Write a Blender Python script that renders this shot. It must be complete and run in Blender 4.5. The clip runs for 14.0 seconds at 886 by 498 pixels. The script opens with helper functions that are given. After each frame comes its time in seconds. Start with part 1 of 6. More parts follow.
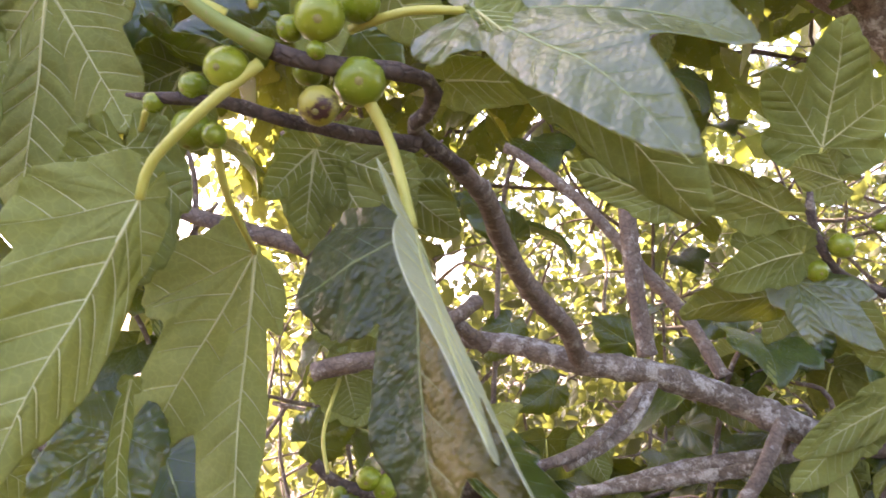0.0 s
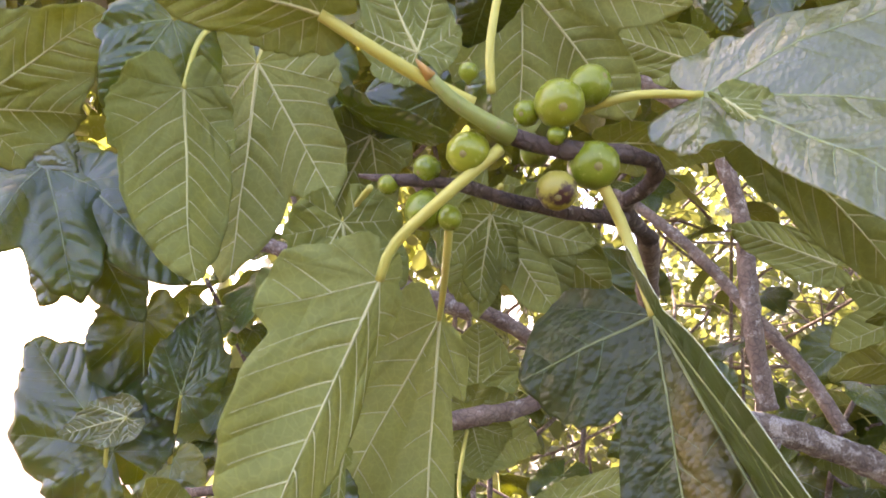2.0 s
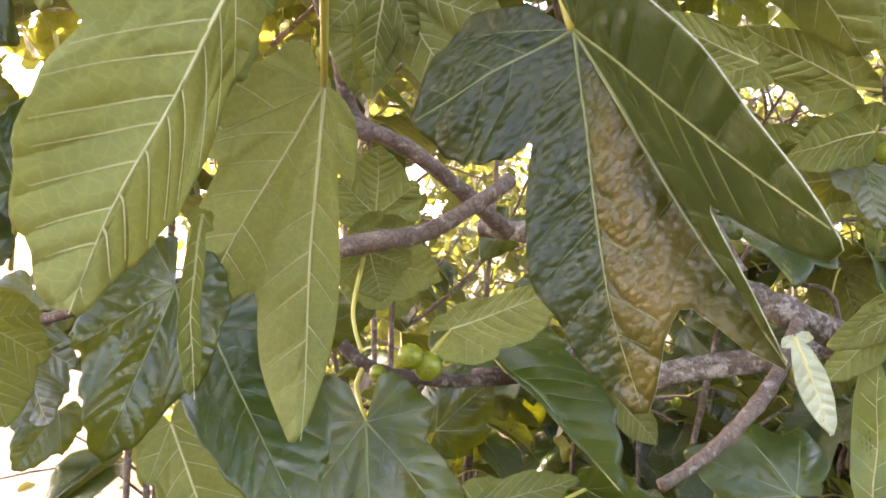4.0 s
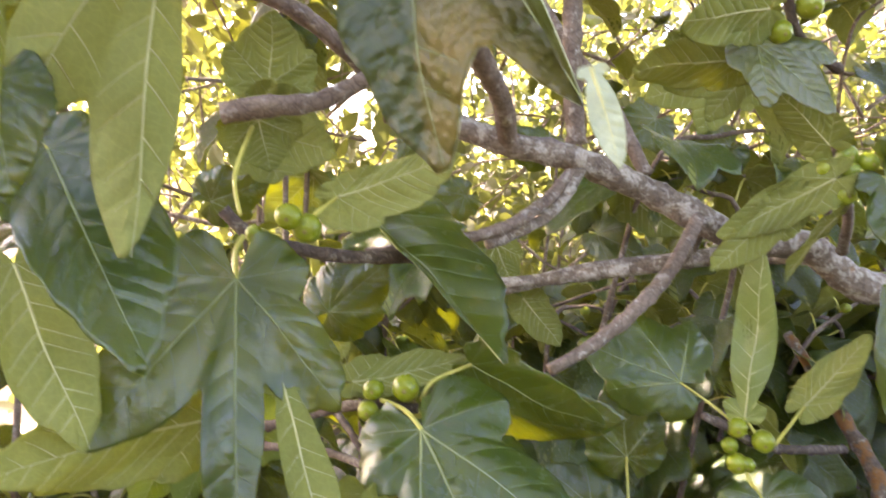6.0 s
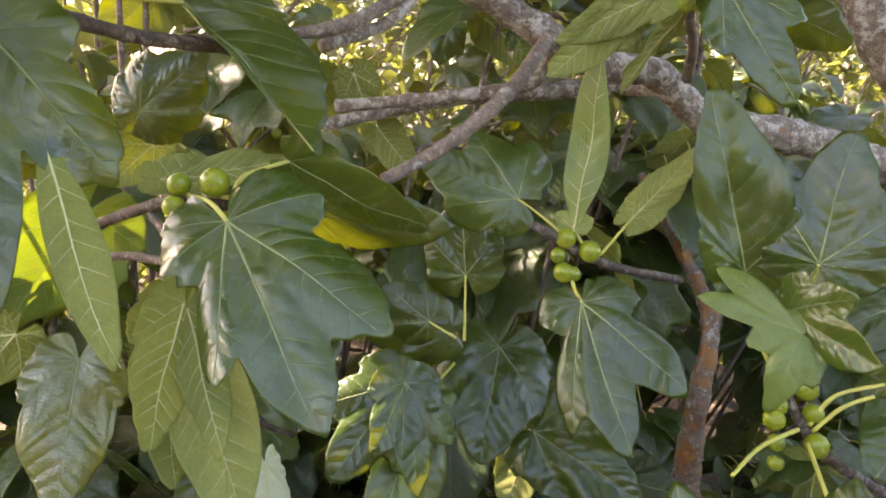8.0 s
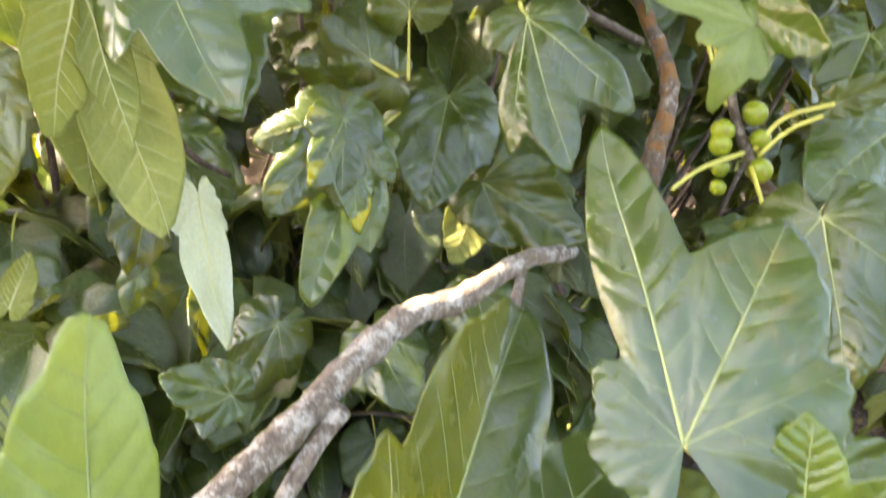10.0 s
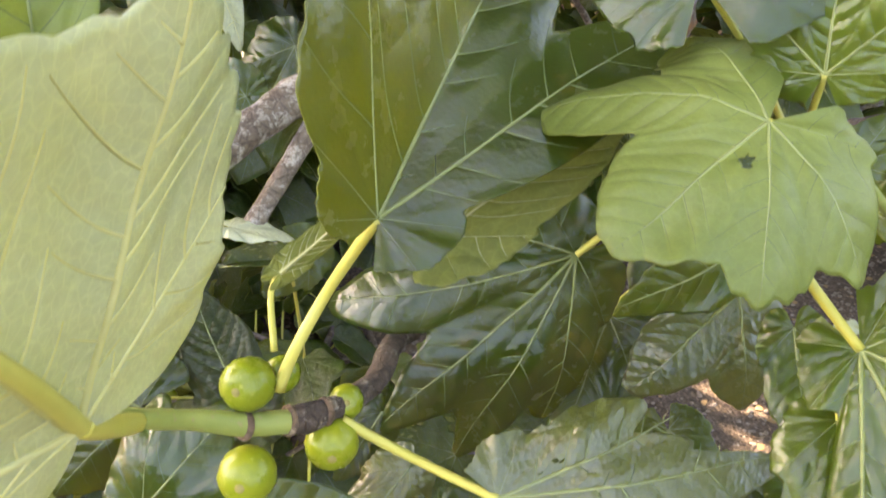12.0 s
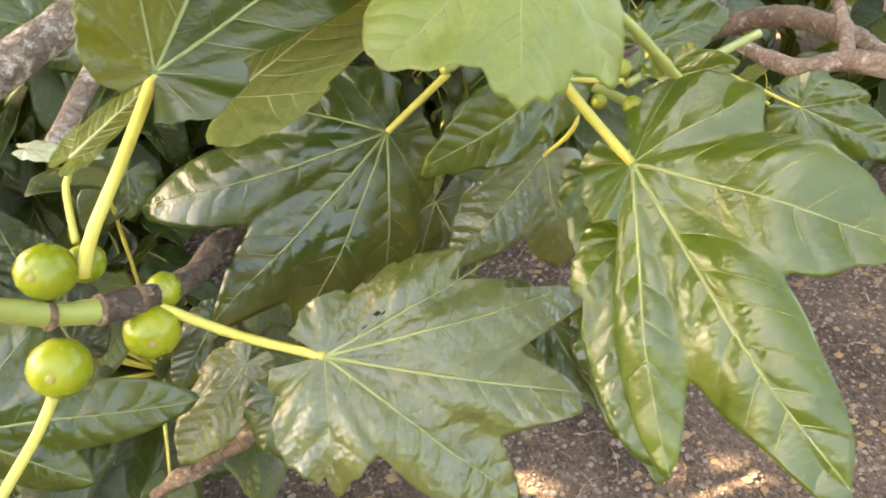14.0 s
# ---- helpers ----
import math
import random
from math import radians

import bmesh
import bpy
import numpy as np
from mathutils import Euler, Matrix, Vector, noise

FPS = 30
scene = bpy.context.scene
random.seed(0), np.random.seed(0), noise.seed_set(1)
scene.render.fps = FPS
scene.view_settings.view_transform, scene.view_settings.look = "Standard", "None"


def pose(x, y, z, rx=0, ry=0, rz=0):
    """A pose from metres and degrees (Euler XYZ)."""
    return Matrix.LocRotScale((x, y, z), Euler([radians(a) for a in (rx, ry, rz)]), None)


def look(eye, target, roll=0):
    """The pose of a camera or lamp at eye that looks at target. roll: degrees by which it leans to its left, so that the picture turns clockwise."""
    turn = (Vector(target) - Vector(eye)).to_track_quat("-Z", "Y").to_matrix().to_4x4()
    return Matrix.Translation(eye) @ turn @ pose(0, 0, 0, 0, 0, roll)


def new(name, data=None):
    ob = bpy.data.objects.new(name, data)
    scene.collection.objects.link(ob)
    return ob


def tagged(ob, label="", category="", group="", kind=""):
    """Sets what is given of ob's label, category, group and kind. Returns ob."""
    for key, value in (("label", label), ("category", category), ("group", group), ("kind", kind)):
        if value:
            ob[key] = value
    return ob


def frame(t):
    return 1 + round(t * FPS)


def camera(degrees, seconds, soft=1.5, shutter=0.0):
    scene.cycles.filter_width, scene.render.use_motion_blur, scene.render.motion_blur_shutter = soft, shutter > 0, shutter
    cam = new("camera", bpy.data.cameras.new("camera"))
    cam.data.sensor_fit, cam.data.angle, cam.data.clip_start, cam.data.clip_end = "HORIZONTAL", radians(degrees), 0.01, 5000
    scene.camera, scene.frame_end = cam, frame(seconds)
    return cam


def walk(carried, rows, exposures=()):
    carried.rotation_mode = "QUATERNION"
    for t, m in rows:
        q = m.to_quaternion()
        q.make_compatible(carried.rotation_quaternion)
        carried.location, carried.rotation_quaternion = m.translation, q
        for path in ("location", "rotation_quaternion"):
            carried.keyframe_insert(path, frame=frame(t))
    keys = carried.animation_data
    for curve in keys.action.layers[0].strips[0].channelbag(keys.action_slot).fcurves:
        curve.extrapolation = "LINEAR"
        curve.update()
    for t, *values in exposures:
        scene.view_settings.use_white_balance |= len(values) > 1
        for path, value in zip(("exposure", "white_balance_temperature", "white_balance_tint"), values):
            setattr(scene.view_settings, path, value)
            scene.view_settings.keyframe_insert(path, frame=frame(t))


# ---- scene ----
cam = camera(62.7, 14.0, soft=1.7, shutter=0.4)
METRES, EYE, TILT, LEAN, TURN = 1.0, 1.65, 8.0, 0.0, 0.0
ROWS = [
    (0.0, 0.0, 0.0, 0.0, 0.0, 0.0, 0.0),
    (0.5, -0.0462, 0.0248, 0.0212, 0.35, 0.2, -0.38),
    (1.0, -0.0786, 0.0278, 0.0414, 1.8, 0.82, -0.42),
    (1.5, -0.0989, 0.0052, 0.0463, 2.93, 2.14, -0.79),
    (2.0, -0.1185, -0.0053, 0.0351, 3.44, 1.97, -0.82),
    (2.5, -0.1135, 0.0092, 0.0009, 0.41, -0.55, -1.53),
    (3.0, -0.1082, 0.0377, -0.0123, -2.25, -2.8, -2.14),
    (3.5, -0.1059, 0.0596, -0.0369, -3.26, -5.03, -2.08),
    (6.0, -0.039, 0.077, -0.1349, -7.95, -11.23, -4.57),
    (6.5, 0.0041, 0.0764, -0.174, -11.17, -13.83, -5.97),
    (7.0, 0.0285, 0.0828, -0.1985, -13.11, -15.91, -6.52),
    (7.5, 0.0473, 0.0797, -0.2136, -14.65, -18.24, -7.44),
    (10.0, 0.1179, 0.034, -0.3701, -17.34, -32.5, -8.34),
    (10.5, 0.1305, 0.0186, -0.433, -17.03, -39.52, -6.94),
    (11.0, 0.136, -0.0009, -0.4733, -16.38, -41.33, -7.33),
    (11.5, 0.1476, -0.0357, -0.4964, -14.94, -44.02, -7.53),
    (12.0, 0.1458, -0.0529, -0.5143, -14.37, -45.62, -6.55),
    (12.5, 0.1205, -0.0855, -0.5381, -15.69, -47.1, -6.66),
    (13.0, 0.113, -0.0988, -0.5542, -19.12, -46.75, -8.89),
    (13.5, 0.1365, -0.1094, -0.5631, -24.03, -46.89, -10.1),
    (14.0, 0.1697, -0.123, -0.5501, -26.16, -46.23, -9.15),
]
EXPOSURE = 2.3
walk(cam, [(t, pose(0, 0, EYE, TILT, LEAN, TURN) @ pose(METRES * x, METRES * y, METRES * z, 90 + pitch, roll, yaw)) for t, x, y, z, yaw, pitch, roll in ROWS],
     exposures=[(0.0, 3.2, 7200, 36), (0.6, 3.38, 7100, 38), (2.5, 3.26, 7200, 39), (3.7, 3.4, 7900, 34), (6.0, 3.52, 7900, 28), (7.7, 3.22, 7900, 26), (9.8, 4.08, 8600, 21), (11.0, 3.86, 8400, 18), (12.5, 3.58, 9400, 22), (14.0, 3.94, 10000, 21)])

# ---- world, sun and exposure ----
SUN_DIR = Vector((-0.55, 0.50, 0.67)).normalized()
world = bpy.data.worlds.new("sky")
scene.world = world
world.use_nodes = True
wn = world.node_tree.nodes
sky = wn.new("ShaderNodeTexSky")
sky.sky_type, sky.sun_disc = "NISHITA", False
sky.sun_elevation = math.asin(SUN_DIR.z)
sky.sun_rotation = math.atan2(SUN_DIR.x, SUN_DIR.y)
sky.dust_density, sky.ozone_density = 2.5, 0.8
world.node_tree.links.new(sky.outputs[0], wn["Background"].inputs[0])
wn["Background"].inputs[1].default_value = 0.15
sun_data = bpy.data.lights.new("sun", "SUN")
sun_data.energy, sun_data.angle, sun_data.color = 4.5, radians(0.6), (1.0, 0.93, 0.8)
sun = new("sun", sun_data)
sun.matrix_world = look((0, 0, 8), Vector((0, 0, 8)) - SUN_DIR)
scene.view_settings.exposure = EXPOSURE

# ---- materials ----


def material(name):
    m = bpy.data.materials.new(name)
    m.use_nodes = True
    nt = m.node_tree
    return m, nt, nt.nodes["Principled BSDF"], nt.nodes["Material Output"]


def node(nt, kind, **values):
    n = nt.nodes.new(kind)
    for key, value in values.items():
        n.inputs[key].default_value = value
    return n


def ramp(nt, fac, *stops):
    r = nt.nodes.new("ShaderNodeValToRGB")
    el = r.color_ramp.elements
    while len(el) < len(stops):
        el.new(0.5)
    for e, (p, c) in zip(el, stops):
        e.position, e.color = p, (*c, 1.0)
    nt.links.new(fac, r.inputs[0])
    return r.outputs[0]


def math_node(nt, op, a, b=0.0):
    n = nt.nodes.new("ShaderNodeMath")
    n.operation = op
    for k, v in ((0, a), (1, b)):
        if isinstance(v, (int, float)):
            n.inputs[k].default_value = v
        else:
            nt.links.new(v, n.inputs[k])
    return n.outputs[0]


def mix(nt, fac, a, b, mode="MIX"):
    n = nt.nodes.new("ShaderNodeMix")
    n.data_type, n.blend_type = "RGBA", mode
    for k, v in ((0, fac), (6, a), (7, b)):
        if isinstance(v, (int, float)):
            n.inputs[k].default_value = v
        elif isinstance(v, tuple):
            n.inputs[k].default_value = (*v, 1.0)
        else:
            nt.links.new(v, n.inputs[k])
    return n.outputs[2]


def own_place(nt):
    """Coordinates that stick to the piece and differ from piece to piece."""
    tc = nt.nodes.new("ShaderNodeTexCoord")
    info = nt.nodes.new("ShaderNodeObjectInfo")
    add = nt.nodes.new("ShaderNodeVectorMath")
    add.operation = "MULTIPLY_ADD"
    nt.links.new(info.outputs["Random"], add.inputs[0])
    add.inputs[1].default_value = (37.0, 53.0, 71.0)
    nt.links.new(tc.outputs["Object"], add.inputs[2])
    return add.outputs[0], info.outputs["Random"]


def noise_of(nt, at, scale, detail=3.0, rough=0.55):
    n = node(nt, "ShaderNodeTexNoise", Scale=scale, Detail=detail, Roughness=rough)
    nt.links.new(at, n.inputs["Vector"])
    return n.outputs[0]


def bump_of(nt, height, strength, distance, before=None):
    b = node(nt, "ShaderNodeBump", Strength=strength, Distance=distance)
    nt.links.new(height, b.inputs["Height"])
    if before is not None:
        nt.links.new(before, b.inputs["Normal"])
    return b.outputs[0]


def leaf_material(name, dark, light, glow, rough, share, quilt, crinkle=0.0, stain=0.0, sheen=0.5, islands=False, gloss=0.0):
    """A leaf's surface: colour between dark and light, glow the colour of light that comes through, share how much of it does."""
    m, nt, bsdf, out = material(name)
    at, rnd = own_place(nt)
    if islands:
        rnd = nt.nodes.new("ShaderNodeNewGeometry").outputs["Random Per Island"]
    broad = noise_of(nt, at, 16.0, 3.0)
    fine = noise_of(nt, at, 190.0, 4.0, 0.65)
    tone = math_node(nt, "ADD", math_node(nt, "MULTIPLY", broad, 0.55), math_node(nt, "MULTIPLY", rnd, 0.5))
    colour = ramp(nt, tone, (0.2, dark), (0.85, light))
    colour = mix(nt, 0.35, colour, ramp(nt, fine, (0.35, (0.45, 0.45, 0.4)), (0.7, (1.0, 1.0, 0.9))), "MULTIPLY")
    net = nt.nodes.new("ShaderNodeTexVoronoi")
    net.feature = "DISTANCE_TO_EDGE"
    net.inputs["Scale"].default_value = 190.0 if gloss else 140.0
    nt.links.new(at, net.inputs["Vector"])
    lines = ramp(nt, net.outputs["Distance"], (0.0, (1, 1, 1)), (0.1, (0, 0, 0)))
    colour = mix(nt, math_node(nt, "MULTIPLY", lines, 0.3 if gloss else 0.45), colour, mix(nt, 1.0, colour, (1.7, 1.6, 1.4), "MULTIPLY"))
    if stain:
        patch = noise_of(nt, at, 26.0, 5.0, 0.7)
        spot = ramp(nt, patch, (0.66 - 0.22 * stain, (0, 0, 0)), (0.74 - 0.2 * stain, (1, 1, 1)))
        if crinkle > 0.5:
            burnt = nt.nodes.new("ShaderNodeAttribute")
            burnt.attribute_name = "scorch"
            spot = math_node(nt, "MULTIPLY", burnt.outputs["Fac"], ramp(nt, noise_of(nt, at, 40.0, 4.0), (0.3, (0.45, 0.45, 0.45)), (0.6, (1, 1, 1))))
        colour = mix(nt, math_node(nt, "MULTIPLY", spot, 0.75 if crinkle > 0.5 else 0.5), colour, (0.115, 0.078, 0.014))
    nt.links.new(colour, bsdf.inputs["Base Color"])
    bsdf.inputs["Specular IOR Level"].default_value = sheen
    bsdf.inputs["Coat Weight"].default_value = gloss
    bsdf.inputs["Coat IOR"].default_value = 1.68
    smudge = noise_of(nt, at, 45.0, 4.0, 0.6)
    nt.links.new(ramp(nt, smudge, (0.35, (0.1, 0.1, 0.1)), (0.65, (0.3, 0.3, 0.3))), bsdf.inputs["Coat Roughness"])
    nt.links.new(ramp(nt, broad, (0.2, (rough - 0.07,) * 3), (0.8, (rough + 0.1,) * 3)), bsdf.inputs["Roughness"])
    att = nt.nodes.new("ShaderNodeAttribute")
    att.attribute_name = "quilt"
    wavy = math_node(nt, "ABSOLUTE", math_node(nt, "SINE", math_node(nt, "MULTIPLY", att.outputs["Fac"], math.pi)))
    fade = nt.nodes.new("ShaderNodeAttribute")
    fade.attribute_name = "swell"
    uneven = math_node(nt, "MULTIPLY", fade.outputs["Fac"], ramp(nt, noise_of(nt, at, 23.0, 2.0), (0.3, (0.35, 0.35, 0.35)), (0.7, (1, 1, 1))))
    n1 = bump_of(nt, math_node(nt, "MULTIPLY", wavy, uneven), quilt, 0.005)
    if gloss:
        n1 = bump_of(nt, noise_of(nt, at, 34.0, 2.0, 0.5), 0.3, 0.006, n1)
    cells = node(nt, "ShaderNodeTexVoronoi", Scale=260.0 if not crinkle > 0.5 else 215.0)
    wide = nt.nodes.new("ShaderNodeVectorMath")
    wide.operation = "MULTIPLY"
    nt.links.new(at, wide.inputs[0])
    wide.inputs[1].default_value = (1.25, 0.8, 1.0)
    nt.links.new(wide.outputs[0], cells.inputs["Vector"])
    relief = cells.outputs["Distance"]
    if crinkle > 0.5:
        crumpled = nt.nodes.new("ShaderNodeAttribute")
        crumpled.attribute_name = "crimp"
        cells.feature = "SMOOTH_F1"
        cells.inputs["Smoothness"].default_value = 0.35
        blister = math_node(nt, "SUBTRACT", noise_of(nt, at, 120.0, 3.0, 0.6), math_node(nt, "MULTIPLY", relief, 0.8))
        relief = math_node(nt, "MULTIPLY", blister, crumpled.outputs["Fac"])
    n2 = bump_of(nt, relief, 0.16 + crinkle, 0.0012 if not crinkle > 0.5 else 0.0024, n1)
    n2 = bump_of(nt, lines, 0.14, 0.0005, n2)
    n3 = bump_of(nt, fine, 0.1 + 0.3 * crinkle, 0.0008, n2)
    nt.links.new(n3, bsdf.inputs["Normal"])
    nt.links.new(n3, bsdf.inputs["Coat Normal"])
    trans = nt.nodes.new("ShaderNodeBsdfTranslucent")
    nt.links.new(mix(nt, 0.5, glow, mix(nt, 1.0, glow, ramp(nt, broad, (0.25, (0.5, 0.6, 0.4)), (0.75, (1.0, 1.0, 1.0))), "MULTIPLY")), trans.inputs[0])
    both = nt.nodes.new("ShaderNodeMixShader")
    both.inputs[0].default_value = share
    nt.links.new(bsdf.outputs[0], both.inputs[1])
    nt.links.new(trans.outputs[0], both.inputs[2])
    nt.links.new(both.outputs[0], out.inputs[0])
    return m


GLOW = (0.74, 0.76, 0.12)
TOP = leaf_material("leaf_top", (0.01, 0.03, 0.004), (0.032, 0.074, 0.01), GLOW, 0.6, 0.25, 0.28, 0.08, 0.3, 0.08, gloss=0.9)
CRINKLED = leaf_material("leaf_top_crinkled", (0.008, 0.02, 0.005), (0.022, 0.042, 0.01), GLOW, 0.5, 0.16, 0.6, 0.6, 0.78, 0.22, gloss=0.3)
# Worn leaf tops; the lighter colour also stands in for sky sheen
WORN_SHEEN = leaf_material("leaf_top_worn_sheen", (0.04, 0.068, 0.014), (0.115, 0.135, 0.04), GLOW, 0.42, 0.3, 0.42, 0.42, 0.35, 0.5, gloss=1.0)
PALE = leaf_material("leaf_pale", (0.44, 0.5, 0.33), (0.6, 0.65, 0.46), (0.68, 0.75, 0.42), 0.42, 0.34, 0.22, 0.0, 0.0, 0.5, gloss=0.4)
SOFT = leaf_material("leaf_soft_green", (0.11, 0.17, 0.04), (0.2, 0.26, 0.075), (0.66, 0.74, 0.16), 0.5, 0.36, 0.25, 0.0, 0.0, 0.4, gloss=0.25)
UNDER = leaf_material("leaf_underside", (0.15, 0.185, 0.055), (0.27, 0.295, 0.095), GLOW, 0.72, 0.32, 0.7, 0.0, 0.15, 0.25)
FRESH = leaf_material("leaf_fresh", (0.02, 0.055, 0.008), (0.075, 0.135, 0.014), GLOW, 0.5, 0.34, 0.34, 0.1, 0.1, 0.15, gloss=0.85)
SMALL = leaf_material("shrub_leaf", (0.012, 0.02, 0.006), (0.05, 0.06, 0.016), (0.62, 0.66, 0.14), 0.5, 0.2, 0.0, islands=True)


def skin(name, low, high, scale, rough, bump=0.3, specks=None, share=0.0, sheen=0.5, spot=0.6):
    m, nt, bsdf, out = material(name)
    at, rnd = own_place(nt)
    a = noise_of(nt, at, scale, 5.0, 0.65)
    b = noise_of(nt, at, scale * 7, 4.0, 0.6)
    colour = ramp(nt, math_node(nt, "ADD", math_node(nt, "MULTIPLY", a, 0.8), math_node(nt, "MULTIPLY", rnd, 0.25)), (0.25, low), (0.8, high))
    if specks:
        colour = mix(nt, ramp(nt, b, (spot, (0, 0, 0)), (spot + 0.1, (1, 1, 1))), colour, specks)
    nt.links.new(colour, bsdf.inputs["Base Color"])
    bsdf.inputs["Specular IOR Level"].default_value = sheen
    nt.links.new(ramp(nt, a, (0.2, (rough - 0.06,) * 3), (0.8, (rough + 0.1,) * 3)), bsdf.inputs["Roughness"])
    nt.links.new(bump_of(nt, b, bump, 0.001), bsdf.inputs["Normal"])
    if share:
        trans = node(nt, "ShaderNodeBsdfTranslucent")
        nt.links.new(colour, trans.inputs[0])
        both = nt.nodes.new("ShaderNodeMixShader")
        both.inputs[0].default_value = share
        nt.links.new(bsdf.outputs[0], both.inputs[1])
        nt.links.new(trans.outputs[0], both.inputs[2])
        nt.links.new(both.outputs[0], out.inputs[0])
    return m


TOP_VEIN = skin("upper_vein", (0.2, 0.25, 0.085), (0.33, 0.38, 0.15), 30.0, 0.5, 0.1, share=0.2)
SIDE_VEIN = skin("side_vein", (0.13, 0.18, 0.05), (0.24, 0.3, 0.1), 30.0, 0.5, 0.1, share=0.2)
VEIN = skin("leaf_vein", (0.52, 0.53, 0.22), (0.66, 0.65, 0.32), 30.0, 0.6, 0.1, share=0.2)
PETIOLE = skin("petiole_skin", (0.46, 0.44, 0.07), (0.6, 0.57, 0.15), 22.0, 0.45, 0.15, share=0.15)
GREEN_STEM = skin("green_shoot", (0.16, 0.22, 0.05), (0.3, 0.34, 0.09), 25.0, 0.5, 0.25, (0.3, 0.25, 0.12))
FIG_SKIN = skin("fig_skin", (0.12, 0.175, 0.01), (0.25, 0.285, 0.017), 32.0, 0.27, 0.15, (0.3, 0.34, 0.07), share=0.05)
OLD_SKIN = skin("withered_fig", (0.24, 0.2, 0.03), (0.36, 0.34, 0.05), 9.0, 0.45, 0.6, (0.05, 0.018, 0.012), spot=0.5)
EYE_SKIN = skin("fig_eye", (0.14, 0.12, 0.03), (0.3, 0.26, 0.08), 90.0, 0.7, 0.4)
BUD = skin("bud_scale", (0.4, 0.2, 0.05), (0.55, 0.34, 0.1), 60.0, 0.5, 0.2)


def bark_material(name, low, high, lichen, cover, rust=0.0):
    m, nt, bsdf, out = material(name)
    at, rnd = own_place(nt)
    a = noise_of(nt, at, 28.0, 6.0, 0.65)
    b = noise_of(nt, at, 220.0, 5.0, 0.6)
    patch = noise_of(nt, at, 42.0, 9.0, 0.78)
    crust = noise_of(nt, at, 420.0, 3.0, 0.7)
    crack = node(nt, "ShaderNodeTexVoronoi", Scale=95.0)
    crack.feature = "DISTANCE_TO_EDGE"
    nt.links.new(at, crack.inputs["Vector"])
    fissure = ramp(nt, crack.outputs["Distance"], (0.0, (0, 0, 0)), (0.12, (1, 1, 1)))
    colour = ramp(nt, a, (0.3, low), (0.75, high))
    colour = mix(nt, 0.5, colour, ramp(nt, b, (0.3, (0.4, 0.4, 0.4)), (0.7, (1, 1, 1))), "MULTIPLY")
    colour = mix(nt, 0.35, colour, fissure, "MULTIPLY")
    grown = math_node(nt, "MULTIPLY", ramp(nt, patch, (0.62 - cover, (0, 0, 0)), (0.7 - cover, (1, 1, 1))), ramp(nt, crust, (0.3, (0.25, 0.25, 0.25)), (0.6, (1, 1, 1))))
    colour = mix(nt, grown, colour, lichen)
    if rust:
        spot = noise_of(nt, at, 18.0, 5.0, 0.7)
        colour = mix(nt, ramp(nt, spot, (0.66 - rust, (0, 0, 0)), (0.74 - rust, (1, 1, 1))), colour, (0.22, 0.1, 0.03))
    nt.links.new(colour, bsdf.inputs["Base Color"])
    bsdf.inputs["Roughness"].default_value = 0.85
    n1 = bump_of(nt, a, 0.7, 0.008)
    n2 = bump_of(nt, patch, 0.7, 0.004, n1)
    n3 = bump_of(nt, fissure, 0.5, 0.0015, n2)
    nt.links.new(bump_of(nt, crust, 0.6, 0.001, n3), bsdf.inputs["Normal"])
    return m


BARK = bark_material("grey_bark", (0.14, 0.095, 0.07), (0.34, 0.26, 0.205), (0.46, 0.43, 0.38), 0.08)
LICHEN_BARK = bark_material("lichen_bark", (0.13, 0.095, 0.07), (0.33, 0.265, 0.21), (0.5, 0.47, 0.42), 0.13, 0.03)
RUSTY_BARK = bark_material("rusty_bark", (0.1, 0.07, 0.05), (0.24, 0.18, 0.14), (0.4, 0.38, 0.34), 0.1, 0.17)
DARK_BARK = bark_material("young_bark", (0.05, 0.034, 0.026), (0.17, 0.12, 0.09), (0.3, 0.26, 0.21), 0.09)
DEAD_WOOD = bark_material("dead_wood", (0.1, 0.06, 0.035), (0.3, 0.2, 0.13), (0.42, 0.33, 0.24), 0.1)


def soil_material():
    m, nt, bsdf, out = material("dry_soil")
    tc = nt.nodes.new("ShaderNodeTexCoord")
    at = tc.outputs["Object"]
    a = noise_of(nt, at, 3.0, 6.0, 0.6)
    b = noise_of(nt, at, 60.0, 6.0, 0.7)
    grit = node(nt, "ShaderNodeTexVoronoi", Scale=190.0)
    nt.links.new(at, grit.inputs["Vector"])
    colour = ramp(nt, math_node(nt, "ADD", math_node(nt, "MULTIPLY", a, 0.5), math_node(nt, "MULTIPLY", b, 0.5)), (0.36, (0.05, 0.034, 0.024)), (0.64, (0.2, 0.145, 0.108)))
    colour = mix(nt, 0.85, colour, ramp(nt, grit.outputs["Color"], (0.1, (0.35, 0.33, 0.32)), (0.8, (1.0, 1.0, 1.0)), (0.95, (1.9, 1.85, 1.8))), "MULTIPLY")
    nt.links.new(colour, bsdf.inputs["Base Color"])
    bsdf.inputs["Roughness"].default_value = 0.95
    n1 = bump_of(nt, b, 0.8, 0.012)
    nt.links.new(bump_of(nt, grit.outputs["Distance"], 0.6, 0.006, n1), bsdf.inputs["Normal"])
    return m


SOIL = soil_material()
STONE = skin("pebble", (0.12, 0.09, 0.07), (0.36, 0.31, 0.27), 140.0, 0.9, 0.5)
LITTER = skin("dry_leaf", (0.16, 0.09, 0.04), (0.36, 0.24, 0.12), 30.0, 0.8, 0.4)

# ---- how things are made ----


def thing(name, at, label, category, group=""):
    e = new(name)
    e.location = at
    e.empty_display_size = 0.05
    return tagged(e, label, category, group)


